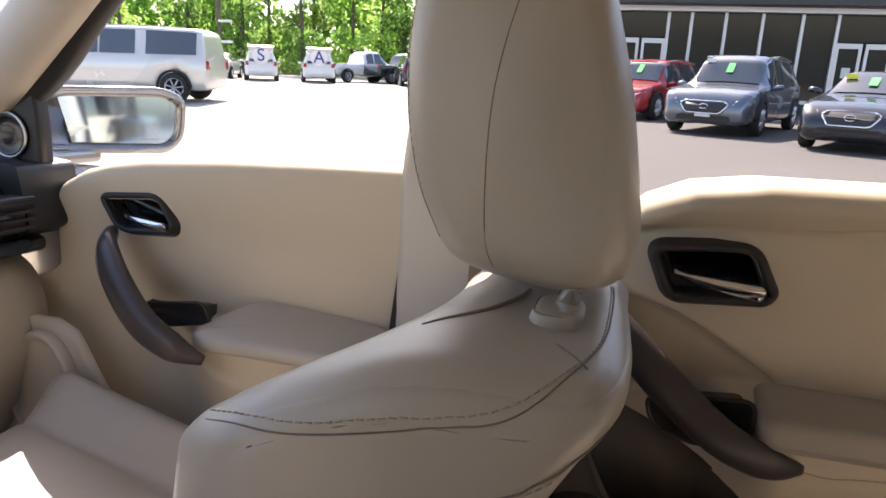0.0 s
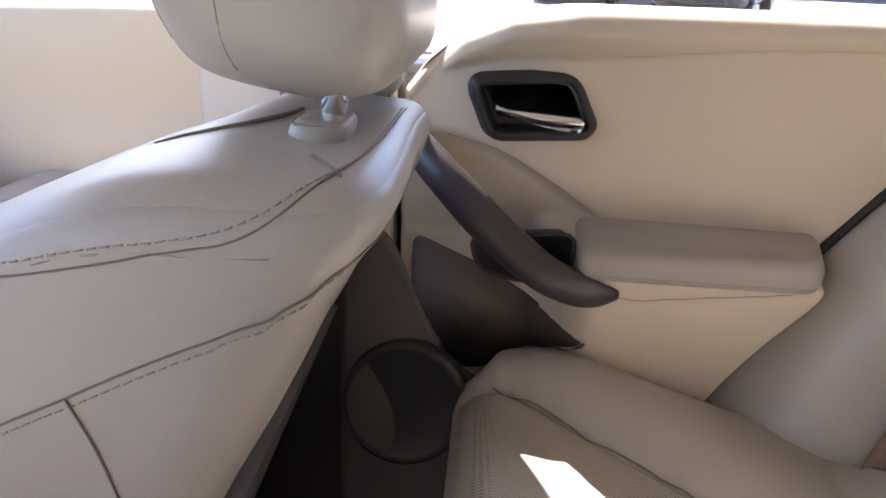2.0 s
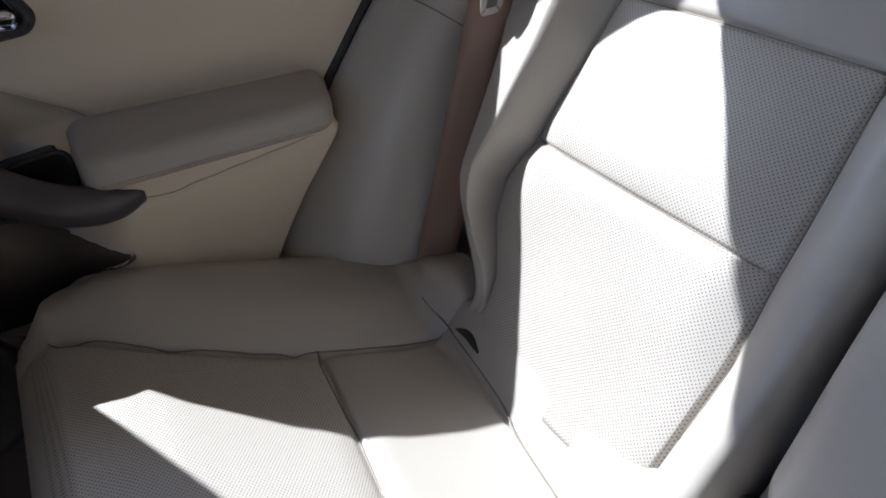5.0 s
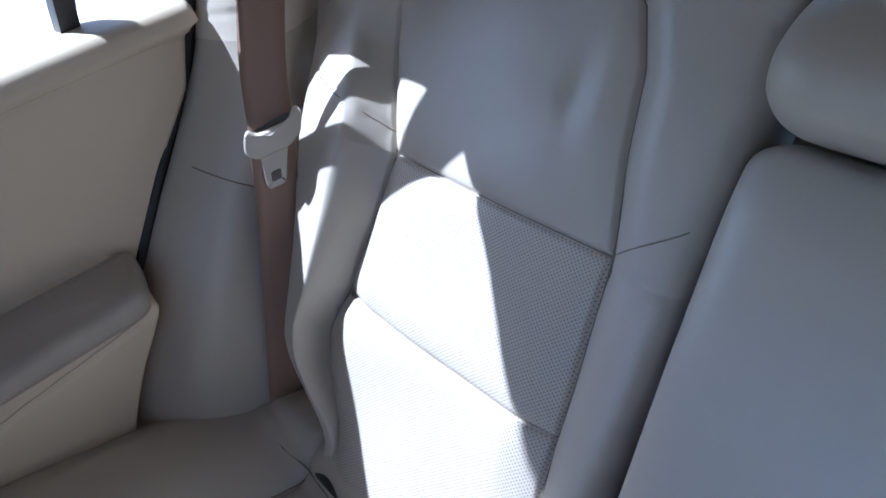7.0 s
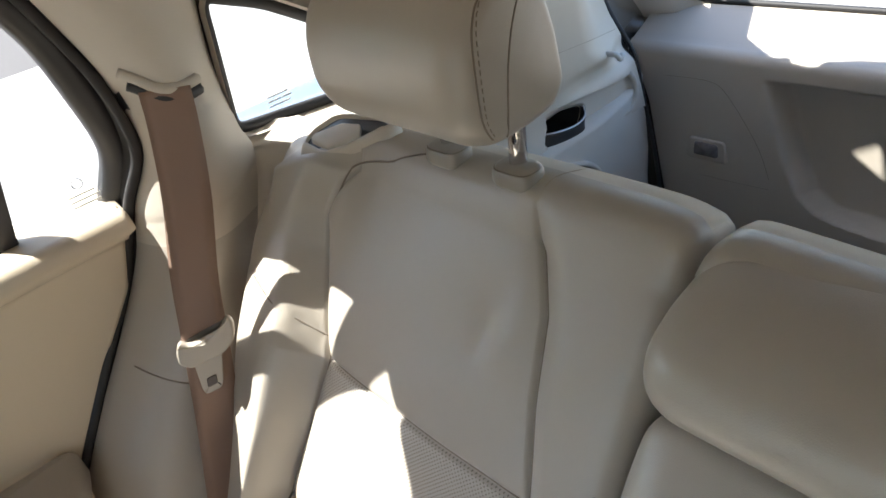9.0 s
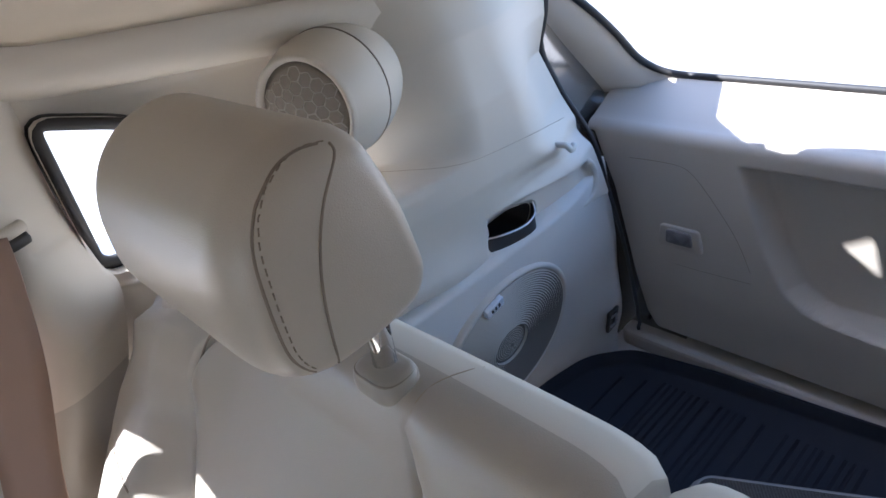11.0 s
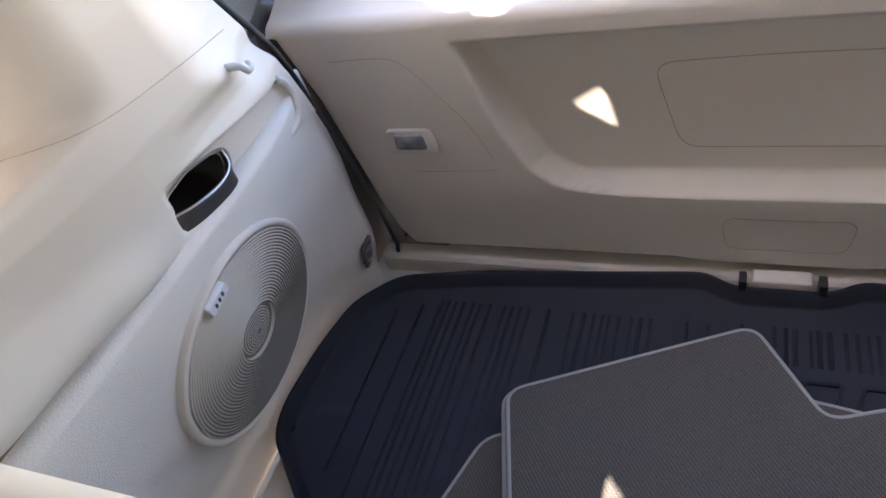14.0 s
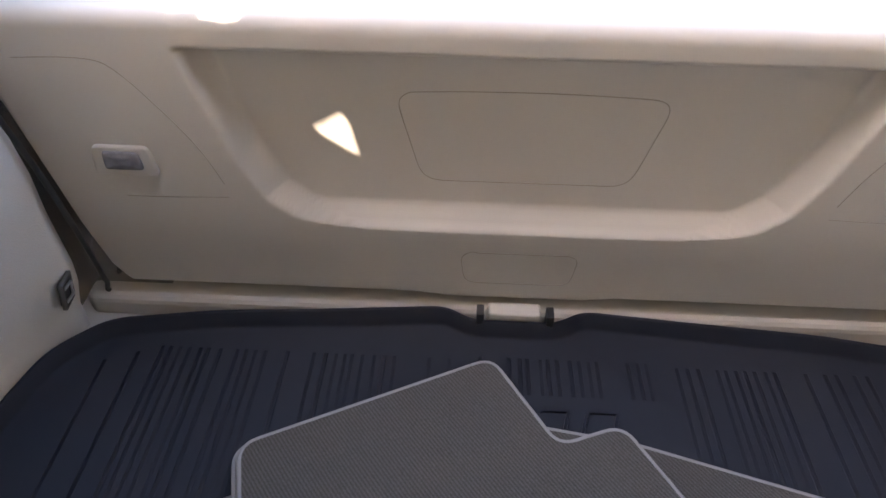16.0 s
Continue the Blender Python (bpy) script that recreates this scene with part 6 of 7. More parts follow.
# seal round the opening
sealp = [(1.545, 0.590, 1.345), (1.568, 0.620, 1.265), (1.585, 0.652, 1.20), (1.600, 0.634, 1.128), (1.606, 0.592, 1.058), (1.628, 0.588, 0.965), (1.640, 0.574, 0.85), (1.650, 0.566, 0.725), (1.664, 0.572, 0.665), (1.690, 0.575, 0.612), (1.708, 0.40, 0.590), (1.708, 0.2, 0.590), (1.708, 0.0, 0.590), (1.708, -0.2, 0.590), (1.700, -0.50, 0.600), (1.648, -0.612, 0.70), (1.640, -0.640, 0.98), (1.555, -0.600, 1.27)]
seal = put("trim", tube(sealp, 0.0062, 8, 1.0, 200, radii=lambda t: 1.0 - 0.45 * step(0.12, 0.26, t)), RUBBER)
tagged(seal, "black rubber seal round the tailgate opening", "trim", kind="structure")
sill = put("trim_sill", box((1.668, -0.62, 0.585), (1.74, 0.62, 0.627)), HARD_SHADED, smooth=False, bevel=0.012)
tagged(sill, "beige loading sill behind the cargo tray", "trim", kind="structure")
for s in (-1, 1):
    wl = put("wall_rear", strip([[(x, y, z) for x, z in ((1.63, 0.45), (1.79, 0.45), (1.79, 1.085), (1.56, 1.354), (1.50, 1.40), (1.63, 1.12))] for y in (0.665, 0.76)], True, True, box((1.70, 0.50, 0.45), (1.79, 0.76, 1.03))) if s > 0 else box((1.66, -0.74, 0.45), (1.78, -0.64, 1.3)), SILVER, smooth=False)
    tagged(wl, "plain body corner beside the tailgate", "wall", kind="structure")
rear_quarter = put("wall_quarter", box((1.24, 0.695, 1.10), (1.66, 0.74, 1.40)), SILVER, smooth=False, bevel=0.02)
tagged(rear_quarter, "silver outer rear quarter beside the pillar", "wall", kind="structure")
# unseen roof plate, edge and slot shaped to cut the sun on the tailgate
SUN_PLATE = [(1.533, 0.0), (1.533, 0.499), (1.526, 0.56), (1.514, 0.600), (1.505, 0.609), (1.502, 0.630), (1.505, 0.651), (1.512, 0.684), (1.546, 0.725), (1.66, 0.80), (1.30, 0.80), (1.30, 0.60), (1.40, 0.50), (1.40, 0.0)]
SUN_SLOT = rounded([(1.488, 0.608), (1.456, 0.648), (1.475, 0.677)], 0.008, 4)
for side in (1, -1):
    bm = bmesh.new()
    for z in (1.42, 1.432):
        rims = []
        for loop_ in (SUN_PLATE, SUN_SLOT):
            vs = [bm.verts.new((x, side * y, z)) for x, y in loop_]
            rims += [bm.edges.new((vs[k - 1], vs[k])) for k in range(len(vs))]
        bmesh.ops.triangle_fill(bm, use_beauty=True, use_dissolve=False, edges=rims)
    for loop_ in (SUN_PLATE, SUN_SLOT):
        strip([[(x, side * y, z) for x, y in loop_] for z in (1.42, 1.432)], True, False, bm)
    bmesh.ops.remove_doubles(bm, verts=bm.verts, dist=0.0001)
    rend = put("roof_end", bm, SILVER, smooth=False)
    tagged(rend, "unseen silver roof plate cut to shape the sunlight", "roof", kind="structure")
outer = put("wall_outer", box((0.851, 0.72, 0.35), (1.70, 0.862, 1.165)), SILVER, smooth=False, bevel=0.03)
tagged(outer, "silver outer body side behind the rear door", "wall", kind="structure")
doorskin = put("wall_doorskin", box((-1.0, 0.785, 0.35), (0.85, 0.865, 1.09)), SILVER, smooth=False, bevel=0.02)
tagged(doorskin, "silver outer door skins", "wall", kind="structure")
back_wall = put("wall_cargo_left", box((0.9, -0.70, 0.5), (1.68, -0.60, 1.12)), FELT, smooth=False)
tagged(back_wall, "pale felt cargo wall on the driver's side", "wall", kind="structure")

# loose floor mats lying in the tray
def mat_sheet(name, label, poly, z0, tilt, thick=0.006):
    ob = thing(name, label, "floor mat", "stacked floor mats", at=(poly[0][0], poly[0][1], z0))
    q = rounded(poly, 0.022, 6)
    def place(a, b, h):
        return Vector((a, b, z0 + tilt(a, b) + h))
    top = puff(q, place, lambda a, b: thick / 2, thick / 2 - 0.0003, thick / 2, 0.0, 3, 8)
    set_uv(top, lambda c: (c.x, c.y))
    part("carpet", top, MATCLOTH, ob, "ribbed charcoal pile")
    part("edging", tube([place(a, b, 0.0) for a, b in q + q[:1]], thick * 0.62, 6, caps=False), PIPING, ob, "bound grey edge")
    return ob


mat_a = [(1.425, 0.322), (1.566, 0.034), (1.440, -0.042), (1.470, -0.118), (1.30, -0.22), (1.12, 0.02), (1.24, 0.27)]
mat_sheet("floor_mat", "charcoal carpet floor mat with grey bound edge, lowest", [(1.37, 0.345), (1.495, 0.02), (1.470, -0.14), (1.405, -0.36), (1.36, -0.56), (1.10, -0.50), (1.12, 0.2), (1.20, 0.40)], 0.618, lambda a, b: 0.0)
mat_sheet("floor_mat", "charcoal carpet floor mat with grey bound edge, upper", [(p[0] + 0.004, p[1] + 0.010) for p in mat_a], 0.634, lambda a, b: 0.006 * math.sin(6 * a + 3 * b))
mat_sheet("floor_mat", "notched charcoal carpet floor mat, topmost", mat_a, 0.650, lambda a, b: 0.006 * math.sin(6 * a + 3 * b))

# ---------------------------------------------------------------- the car park outside
def lot(x, y, turn=0.0, z=0.0):
    """A pose on the sloping lot, turned by degrees about its upright."""
    return LOT @ Matrix.Translation((x, y / math.cos(SLOPE), z)) @ Matrix.Rotation(radians(turn), 4, "Z")


TYRE = material("tyre rubber", (0.02, 0.02, 0.021), 0.8, var=0.2, scale=10)
ALLOY = material("alloy wheel", (0.72, 0.72, 0.74), 0.3, 0.9, var=0.05)
CARGLASS = material("dark car glass", (0.03, 0.036, 0.042), 0.06, var=0.1, scale=1.5, spec=1.0, coat=1.0)
LAMP_CLEAR = material("clear headlamp", (0.7, 0.72, 0.75), 0.12, 0.3, var=0.1, scale=8)
LAMP_RED = material("red tail lamp", (0.35, 0.02, 0.02), 0.2, var=0.1)
TAG = material("green price tag", (0.10, 0.62, 0.16), 0.7, var=0.03)
YELLOW = material("yellow sticker", (0.75, 0.70, 0.08), 0.7, var=0.03)
PLATE = material("white plate", (0.7, 0.7, 0.68), 0.6, var=0.05)


def paint(name, color, metal=0.3):
    return material(name, color, 0.25, metal, var=0.04, scale=1.2, coat=0.8)


SHAPES = {
    # f along the length from tail to nose: belt height, roof height, half width below, half width of the roof, sill height
    "suv": [(0.0, 0.62, 0.62, 0.80, 0.70, 0.45), (0.02, 0.95, 0.97, 0.93, 0.74, 0.33), (0.045, 1.02, 1.30, 0.97, 0.72, 0.28), (0.09, 1.03, 1.62, 0.98, 0.70, 0.26), (0.16, 1.03, 1.70, 1.0, 0.70, 0.25), (0.40, 1.01, 1.74, 1.0, 0.71, 0.25), (0.55, 1.00, 1.73, 1.0, 0.71, 0.25), (0.63, 1.00, 1.60, 1.0, 0.70, 0.25), (0.72, 1.02, 1.10, 1.0, 0.74, 0.25), (0.75, 1.02, 1.06, 1.0, 0.78, 0.25), (0.90, 0.96, 0.98, 0.98, 0.78, 0.25), (0.96, 0.88, 0.90, 0.93, 0.72, 0.24), (0.99, 0.70, 0.72, 0.84, 0.66, 0.25), (1.0, 0.58, 0.60, 0.78, 0.60, 0.30)],
    "wagon": [(0.0, 0.70, 0.70, 0.86, 0.78, 0.45), (0.008, 1.05, 1.07, 0.95, 0.80, 0.36), (0.015, 1.16, 1.40, 0.97, 0.79, 0.34), (0.03, 1.17, 1.80, 0.98, 0.77, 0.32), (0.06, 1.17, 1.87, 0.99, 0.76, 0.31), (0.30, 1.15, 1.90, 1.0, 0.77, 0.30), (0.55, 1.14, 1.89, 1.0, 0.77, 0.30), (0.63, 1.14, 1.80, 1.0, 0.76, 0.30), (0.735, 1.16, 1.24, 1.0, 0.80, 0.30), (0.76, 1.16, 1.20, 1.0, 0.82, 0.30), (0.93, 1.12, 1.15, 0.98, 0.82, 0.30), (0.975, 1.05, 1.07, 0.95, 0.78, 0.30), (0.99, 0.85, 0.87, 0.90, 0.74, 0.32), (1.0, 0.60, 0.62, 0.84, 0.70, 0.36)],
    "sedan": [(0.0, 0.62, 0.62, 0.80, 0.66, 0.42), (0.02, 0.90, 0.92, 0.92, 0.70, 0.32), (0.12, 0.98, 1.02, 0.97, 0.72, 0.24), (0.20, 0.98, 1.14, 0.99, 0.66, 0.22), (0.33, 0.96, 1.40, 1.0, 0.62, 0.20), (0.45, 0.95, 1.44, 1.0, 0.62, 0.20), (0.56, 0.94, 1.40, 1.0, 0.63, 0.20), (0.70, 0.95, 1.02, 1.0, 0.72, 0.20), (0.73, 0.94, 0.97, 1.0, 0.76, 0.20), (0.88, 0.85, 0.87, 0.98, 0.78, 0.20), (0.95, 0.76, 0.78, 0.93, 0.72, 0.20), (0.985, 0.62, 0.64, 0.84, 0.62, 0.20), (1.0, 0.50, 0.52, 0.76, 0.55, 0.24)],
    "pickup": [(0.0, 0.60, 0.60, 0.92, 0.80, 0.50), (0.01, 1.05, 1.06, 0.97, 0.92, 0.45), (0.40, 1.06, 1.07, 0.98, 0.92, 0.38), (0.41, 1.06, 1.60, 0.98, 0.74, 0.36), (0.46, 1.06, 1.78, 1.0, 0.72, 0.34), (0.62, 1.05, 1.80, 1.0, 0.72, 0.34), (0.72, 1.06, 1.20, 1.0, 0.76, 0.34), (0.75, 1.08, 1.12, 1.0, 0.80, 0.34), (0.95, 1.02, 1.05, 0.97, 0.80, 0.34), (0.99, 0.85, 0.87, 0.92, 0.74, 0.36), (1.0, 0.60, 0.62, 0.88, 0.70, 0.42)],
}


def vehicle(name, label, kind, L, W, H, mat, where, tag=None, plate=True, rear=False, sign="", dark_grille=True):
    car = new(name)
    car.matrix_world = where
    tagged(car, label, "car" if kind != "pickup" else "pickup truck", "parked cars")
    sh = SHAPES[kind]
    top = max(s[2] for s in sh)
    kz, hw = H / top, W / 2

    def at(f):
        for a, b in zip(sh, sh[1:]):
            if f <= b[0]:
                t = (f - a[0]) / (b[0] - a[0])
                return [p + (q - p) * t for p, q in zip(a, b)]
        return list(sh[-1])

    def ring(f):
        _, belt, roof, w, wr, low = at(f)
        belt, roof, low, w, wr = belt * kz, roof * kz, low * kz, w * hw, wr * hw
        x = (f - 0.5) * L
        cab = max(0.0, roof - belt)
        half = [(w * 0.86, low), (w * 0.97, low + 0.06), (w, low + 0.25 * (belt - low)), (w * 1.0, low + 0.6 * (belt - low)), (w * 0.985, belt - 0.04), (w * 0.955, belt), (w * 0.955 + (wr - w * 0.955) * 0.85, belt + cab * 0.82), (wr, belt + cab * 0.92), (wr * 0.82, roof), (wr * 0.4, roof + 0.012), (0, roof + 0.016)]
        return [Vector((x, y, z)) for y, z in half] + [Vector((x, -y, z)) for y, z in reversed(half[:-1])]

    fs = sorted({s[0] for s in sh} | {k / 40 for k in range(41)})

    def add(nm, bm, m, parent, lab="", smooth=True, bevel=0.0):
        bmesh.ops.recalc_face_normals(bm, faces=bm.faces)
        me = bpy.data.meshes.new(nm)
        bm.to_mesh(me)
        bm.free()
        me.materials.append(m)
        if smooth:
            for p in me.polygons:
                p.use_smooth = True
        ob = new(nm, me)
        ob.parent = parent
        if lab:
            ob["label"] = lab
        if bevel:
            mod = ob.modifiers.new("bevel", "BEVEL")
            mod.width, mod.segments, mod.limit_method = bevel, 2, "ANGLE"
        return ob

    bm = strip([ring(f) for f in fs], True, True)
    # wheel arches pushed in
    wheels = [0.155 * L - 0.5 * L + 0.02, 0.5 * L - 0.19 * L]
    rw = 0.36 * (H / 1.74) ** 0.6
    for v in bm.verts:
        for wx in wheels:
            if math.hypot(v.co.x - wx, v.co.z - rw) < rw + 0.07 and abs(v.co.y) > hw * 0.7:
                v.co.y *= 0.80
    body = add("body", bm, mat, car, "painted body")

    def side(f, v, s):
        r = ring(f)
        a, b = r[5], r[7]
        p = a.lerp(b, v)
        return Vector((p.x, s * (p.y + 0.012), p.z))
    spans = {"wagon": ((0.05, 0.285), (0.335, 0.50), (0.508, 0.69)), "suv": ((0.10, 0.225), (0.24, 0.42), (0.435, 0.655)), "sedan": ((0.24, 0.44), (0.455, 0.64)), "pickup": ((0.43, 0.52), (0.535, 0.69))}[kind]
    for s in (1, -1):
        for f0, f1 in spans:
            def pane(u, v, f0=f0, f1=f1, s=s):
                return side(f0 + (f1 - f0) * u, 0.08 + 0.86 * v, s)
            add("side_window", sheet(pane, 10, 4), CARGLASS, car, "dark side glass")
    wf = {"wagon": (0.62, 0.733), "suv": (0.60, 0.718), "sedan": (0.555, 0.698), "pickup": (0.625, 0.718)}[kind]
    def screen(u, v):
        f = wf[1] + (wf[0] - wf[1]) * v
        r = ring(f)
        k = r[7:14]
        t = u * (len(k) - 1)
        i = min(int(t), len(k) - 2)
        p = k[i].lerp(k[i + 1], t - i)
        return Vector((p.x + 0.012, p.y * 0.97, p.z + 0.014))
    ws = add("windscreen", sheet(screen, 12, 8), CARGLASS, car, "dark sloping windscreen")
    if kind in ("suv", "wagon"):
        def back_glass(u, v):
            f = 0.02 + 0.065 * v
            r = ring(f)
            y = (u - 0.5) * 2 * r[7].y * 0.92
            return Vector((r[0].x - 0.012, y, (1.06 + 0.46 * v) * kz))
        add("rear_window", sheet(back_glass, 8, 5), CARGLASS, car, "dark rear glass")
    # wheels
    for wx in wheels:
        for s in (1, -1):
            prof = [(rw * 0.66, -0.11), (rw * 0.95, -0.11), (rw, -0.08), (rw, 0.08), (rw * 0.95, 0.11), (rw * 0.66, 0.11)]
            rows = [[Vector((wx + r * math.cos(a), s * (hw * 0.90 + d), rw + r * math.sin(a))) for a in (2 * math.pi * k / 28 for k in range(28))] for r, d in prof]
            add("arch_trim", tube([Vector((wx + (rw + 0.055) * math.cos(a), s * hw * 0.985, rw + (rw + 0.055) * math.sin(a))) for a in (math.pi * (k / 18) for k in range(19))], 0.035, 6), TYRE, car, "dark wheel arch edge")
            tyre = add("wheel", strip(rows, True, False), TYRE, car, "black tyre")
            face = s * (hw * 0.90 + 0.085)
            bm = strip([[Vector((wx + r * math.cos(a), face + s * d, rw + r * math.sin(a))) for a in (2 * math.pi * k / 28 for k in range(28))] for r, d in ((rw * 0.68, 0.015), (rw * 0.62, 0.015), (rw * 0.60, -0.05))], True, False)
            for k in range(7):
                a = 2 * math.pi * k / 7 + 0.3
                tube([Vector((wx, face, rw)), Vector((wx + rw * 0.63 * math.cos(a), face + s * 0.01, rw + rw * 0.63 * math.sin(a)))], 0.04, 6, 0.5, bm=bm)
            add("rim", bm, ALLOY, tyre, "bright spoked alloy rim")
            bm = strip([[Vector((wx + r * math.cos(a), face - s * 0.06, rw + r * math.sin(a))) for a in (2 * math.pi * k / 20 for k in range(20))] for r in (rw * 0.66, rw * 0.05)], True, True)
            add("hub", bm, TYRE, tyre)
    # nose: grille, lamps, plate
    def nose(y, z):
        for k in range(100, 60, -1):
            r = ring(k / 100)
            w = max(p.y for p in r)
            zs = [p.z for p in r]
            if abs(y) <= w * 0.97 and min(zs) <= z <= max(zs) - 0.03:
                return (k / 100 - 0.5) * L
        return 0.2 * L
    gz = 0.62 * kz
    bm = bmesh.new()
    g = rounded([(-0.36 * hw, -0.14), (0.36 * hw, -0.14), (0.52 * hw, 0.05), (0.42 * hw, 0.11), (-0.42 * hw, 0.11), (-0.52 * hw, 0.05)], 0.05, 4)
    place = lambda a, b, h: Vector((nose(a, gz + b) + h, a, gz + b))
    add("grille", strip([[place(a, b, -0.03) for a, b in g], [place(a, b, 0.05) for a, b in g], [place(a, b, 0.058) for a, b in offset(g, 0.02)], [place(a, b, 0.058) for a, b in offset(g, 0.06)], [place(a, b, 0.058) for a, b in offset(g, 0.10)]], True, True), BLACKP, car, "black mesh grille")
    add("grille_surround", tube([place(a, b, 0.055) for a, b in g + g[:1]], 0.016, 6, caps=False), CHROME, car, "chrome grille surround")
    add("emblem", tube([place(0.09 * math.cos(a) , 0.05 * math.sin(a), 0.065) for a in (2 * math.pi * k / 20 for k in range(21))], 0.010, 6, caps=False), CHROME, car, "plain chrome emblem ring")
    low = rounded([(-0.6 * hw, 0.32 * kz), (0.6 * hw, 0.32 * kz), (0.55 * hw, 0.44 * kz), (-0.55 * hw, 0.44 * kz)], 0.04, 3)
    add("lower_intake", strip([[Vector((nose(a, b) - 0.02, a, b)) for a, b in low], [Vector((nose(a, b) + 0.02, a, b)) for a, b in low], [Vector((nose(a, b) + 0.01, a, b)) for a, b in offset(low, 0.02)]], True, True), BLACKP, car, "black lower intake")
    for s in (1, -1):
        q = rounded([(s * 0.56 * hw, gz + 0.02), (s * 0.90 * hw, gz + 0.10), (s * 0.92 * hw, gz + 0.20), (s * 0.62 * hw, gz + 0.13)], 0.03, 4)
        add("headlight", strip([[Vector((nose(a, b) - 0.05, a, b)) for a, b in q], [Vector((nose(a, b) + 0.025, a, b)) for a, b in q], [Vector((nose(a, b) + 0.035, a, b)) for a, b in offset(q, 0.015)]], True, True), LAMP_CLEAR, car, "clear headlight")
        add("wing_mirror", tube([Vector((0.17 * L, s * hw * 0.96, 1.02 * kz)), Vector((0.165 * L, s * hw * 1.10, 1.06 * kz)), Vector((0.16 * L, s * hw * 1.18, 1.06 * kz))], 0.075, 10, 0.8), mat, car, "body-coloured mirror")
        tl = rounded([(s * 0.72 * hw, 0.86 * kz), (s * 0.93 * hw, 0.86 * kz), (s * 0.90 * hw, 1.08 * kz), (s * 0.76 * hw, 1.08 * kz)], 0.03, 3)
        add("tail_light", strip([[Vector((-0.5 * L + 0.14, a, b)) for a, b in tl], [Vector((-0.5 * L + 0.01, a, b)) for a, b in tl], [Vector((-0.5 * L, a, b)) for a, b in offset(tl, 0.02)]], True, True), LAMP_RED, car, "red tail light")
    if plate:
        bx = nose(0, 0.45 * kz) + 0.03
        add("number_plate", box((bx - 0.01, -0.16, 0.40 * kz), (bx + 0.012, 0.16, 0.40 * kz + 0.16)), PLATE, car, "plain white plate", smooth=False)
    if tag:
        p0 = screen(0.5, 0.28)
        p1 = screen(0.5, 0.85)
        d = (p1 - p0).normalized()
        bm = bmesh.new()
        c = [p0 + Vector((0.02, -0.075, 0.02)), p0 + Vector((0.02, 0.075, 0.02))]
        rows = [c, [p + d * 0.30 for p in c]]
        bm = strip(rows + [[p + Vector((0.004, 0, 0.004)) for p in rows[1]], [p + Vector((0.004, 0, 0.004)) for p in rows[0]]], False)
        add("price_tag", bm, TAG, ws, "green hanging price tag", smooth=False)
        q = screen(0.80, 0.66)
        add("sticker", box((q.x, q.y - 0.10, q.z), (q.x + 0.03, q.y + 0.10, q.z + 0.09)), YELLOW if tag == 2 else PLATE, ws, "small screen sticker", smooth=False)
    if kind in ("suv", "wagon"):
        for s in (1, -1):
            add("roof_rail", tube([ring(f)[7] * 1.0 + Vector((0, 0, 0.06)) if s > 0 else Vector((ring(f)[7].x, -ring(f)[7].y, ring(f)[7].z + 0.06)) for f in (0.12, 0.25, 0.4, 0.58)], 0.018, 6), SATIN, car, "roof rail")
    if sign:
        # raised tailgate with a round lettered board in the opening
        add("raised_tailgate", strip([[Vector((-0.42 * L, y, H * 0.97)) for y in (-0.7 * hw, 0.7 * hw)], [Vector((-0.56 * L, y, H * 1.12)) for y in (-0.74 * hw, 0.74 * hw)], [Vector((-0.60 * L, y, H * 1.08)) for y in (-0.74 * hw, 0.74 * hw)], [Vector((-0.44 * L, y, H * 0.93)) for y in (-0.7 * hw, 0.7 * hw)]], False), mat, car, "raised tailgate", smooth=False)
        board = strip([[Vector((-0.515 * L - d, r * math.cos(a), H * 0.80 + r * math.sin(a))) for a in (2 * math.pi * k / 32 for k in range(32))] for r, d in ((0.46, -0.03), (0.46, 0.0), (0.44, 0.01))], True, True)
        bd = add("sign_board", board, material("white board", (0.8, 0.8, 0.82), 0.6), car, "round white board")
        cu = bpy.data.curves.new("letter", "FONT")
        cu.body, cu.size, cu.extrude, cu.align_x, cu.align_y = sign, 0.95, 0.01, "CENTER", "CENTER"
        tmp = bpy.data.objects.new("letter", cu)
        scene.collection.objects.link(tmp)
        me = bpy.data.meshes.new_from_object(tmp.evaluated_get(bpy.context.evaluated_depsgraph_get()))
        bpy.data.objects.remove(tmp)
        bm = bmesh.new()
        bm.from_mesh(me)
        for v in bm.verts:
            v.co = Vector((-0.515 * L - 0.03 - v.co.z, -v.co.x, H * 0.80 + v.co.y))
        add("letter", bm, material("blue letter", (0.02, 0.03, 0.25), 0.5), bd, "blue letter", smooth=False)
    return car


vehicle("parked_suv", "large silver sport utility vehicle with dark glass", "wagon", 5.6, 2.05, 1.93, paint("silver paint", (0.66, 0.63, 0.59), 0.35), lot(-13.8, 16.2, 196), plate=False)
vehicle("parked_suv", "grey crossover with chrome-edged grille and green tag", "suv", 5.0, 1.96, 1.74, paint("slate grey paint", (0.15, 0.165, 0.20), 0.6), lot(2.45, 18.0, -112), tag=1)
vehicle("parked_car", "black sedan with chrome-edged grille and green tag", "sedan", 4.8, 1.82, 1.45, paint("black paint", (0.012, 0.012, 0.02), 0.2), lot(4.75, 15.6, -115), tag=2, plate=False)
vehicle("parked_suv", "red compact crossover with white and green tags", "suv", 4.3, 1.78, 1.64, paint("red paint", (0.35, 0.012, 0.02), 0.2), lot(0.45, 21.5, -115), tag=1, plate=False)
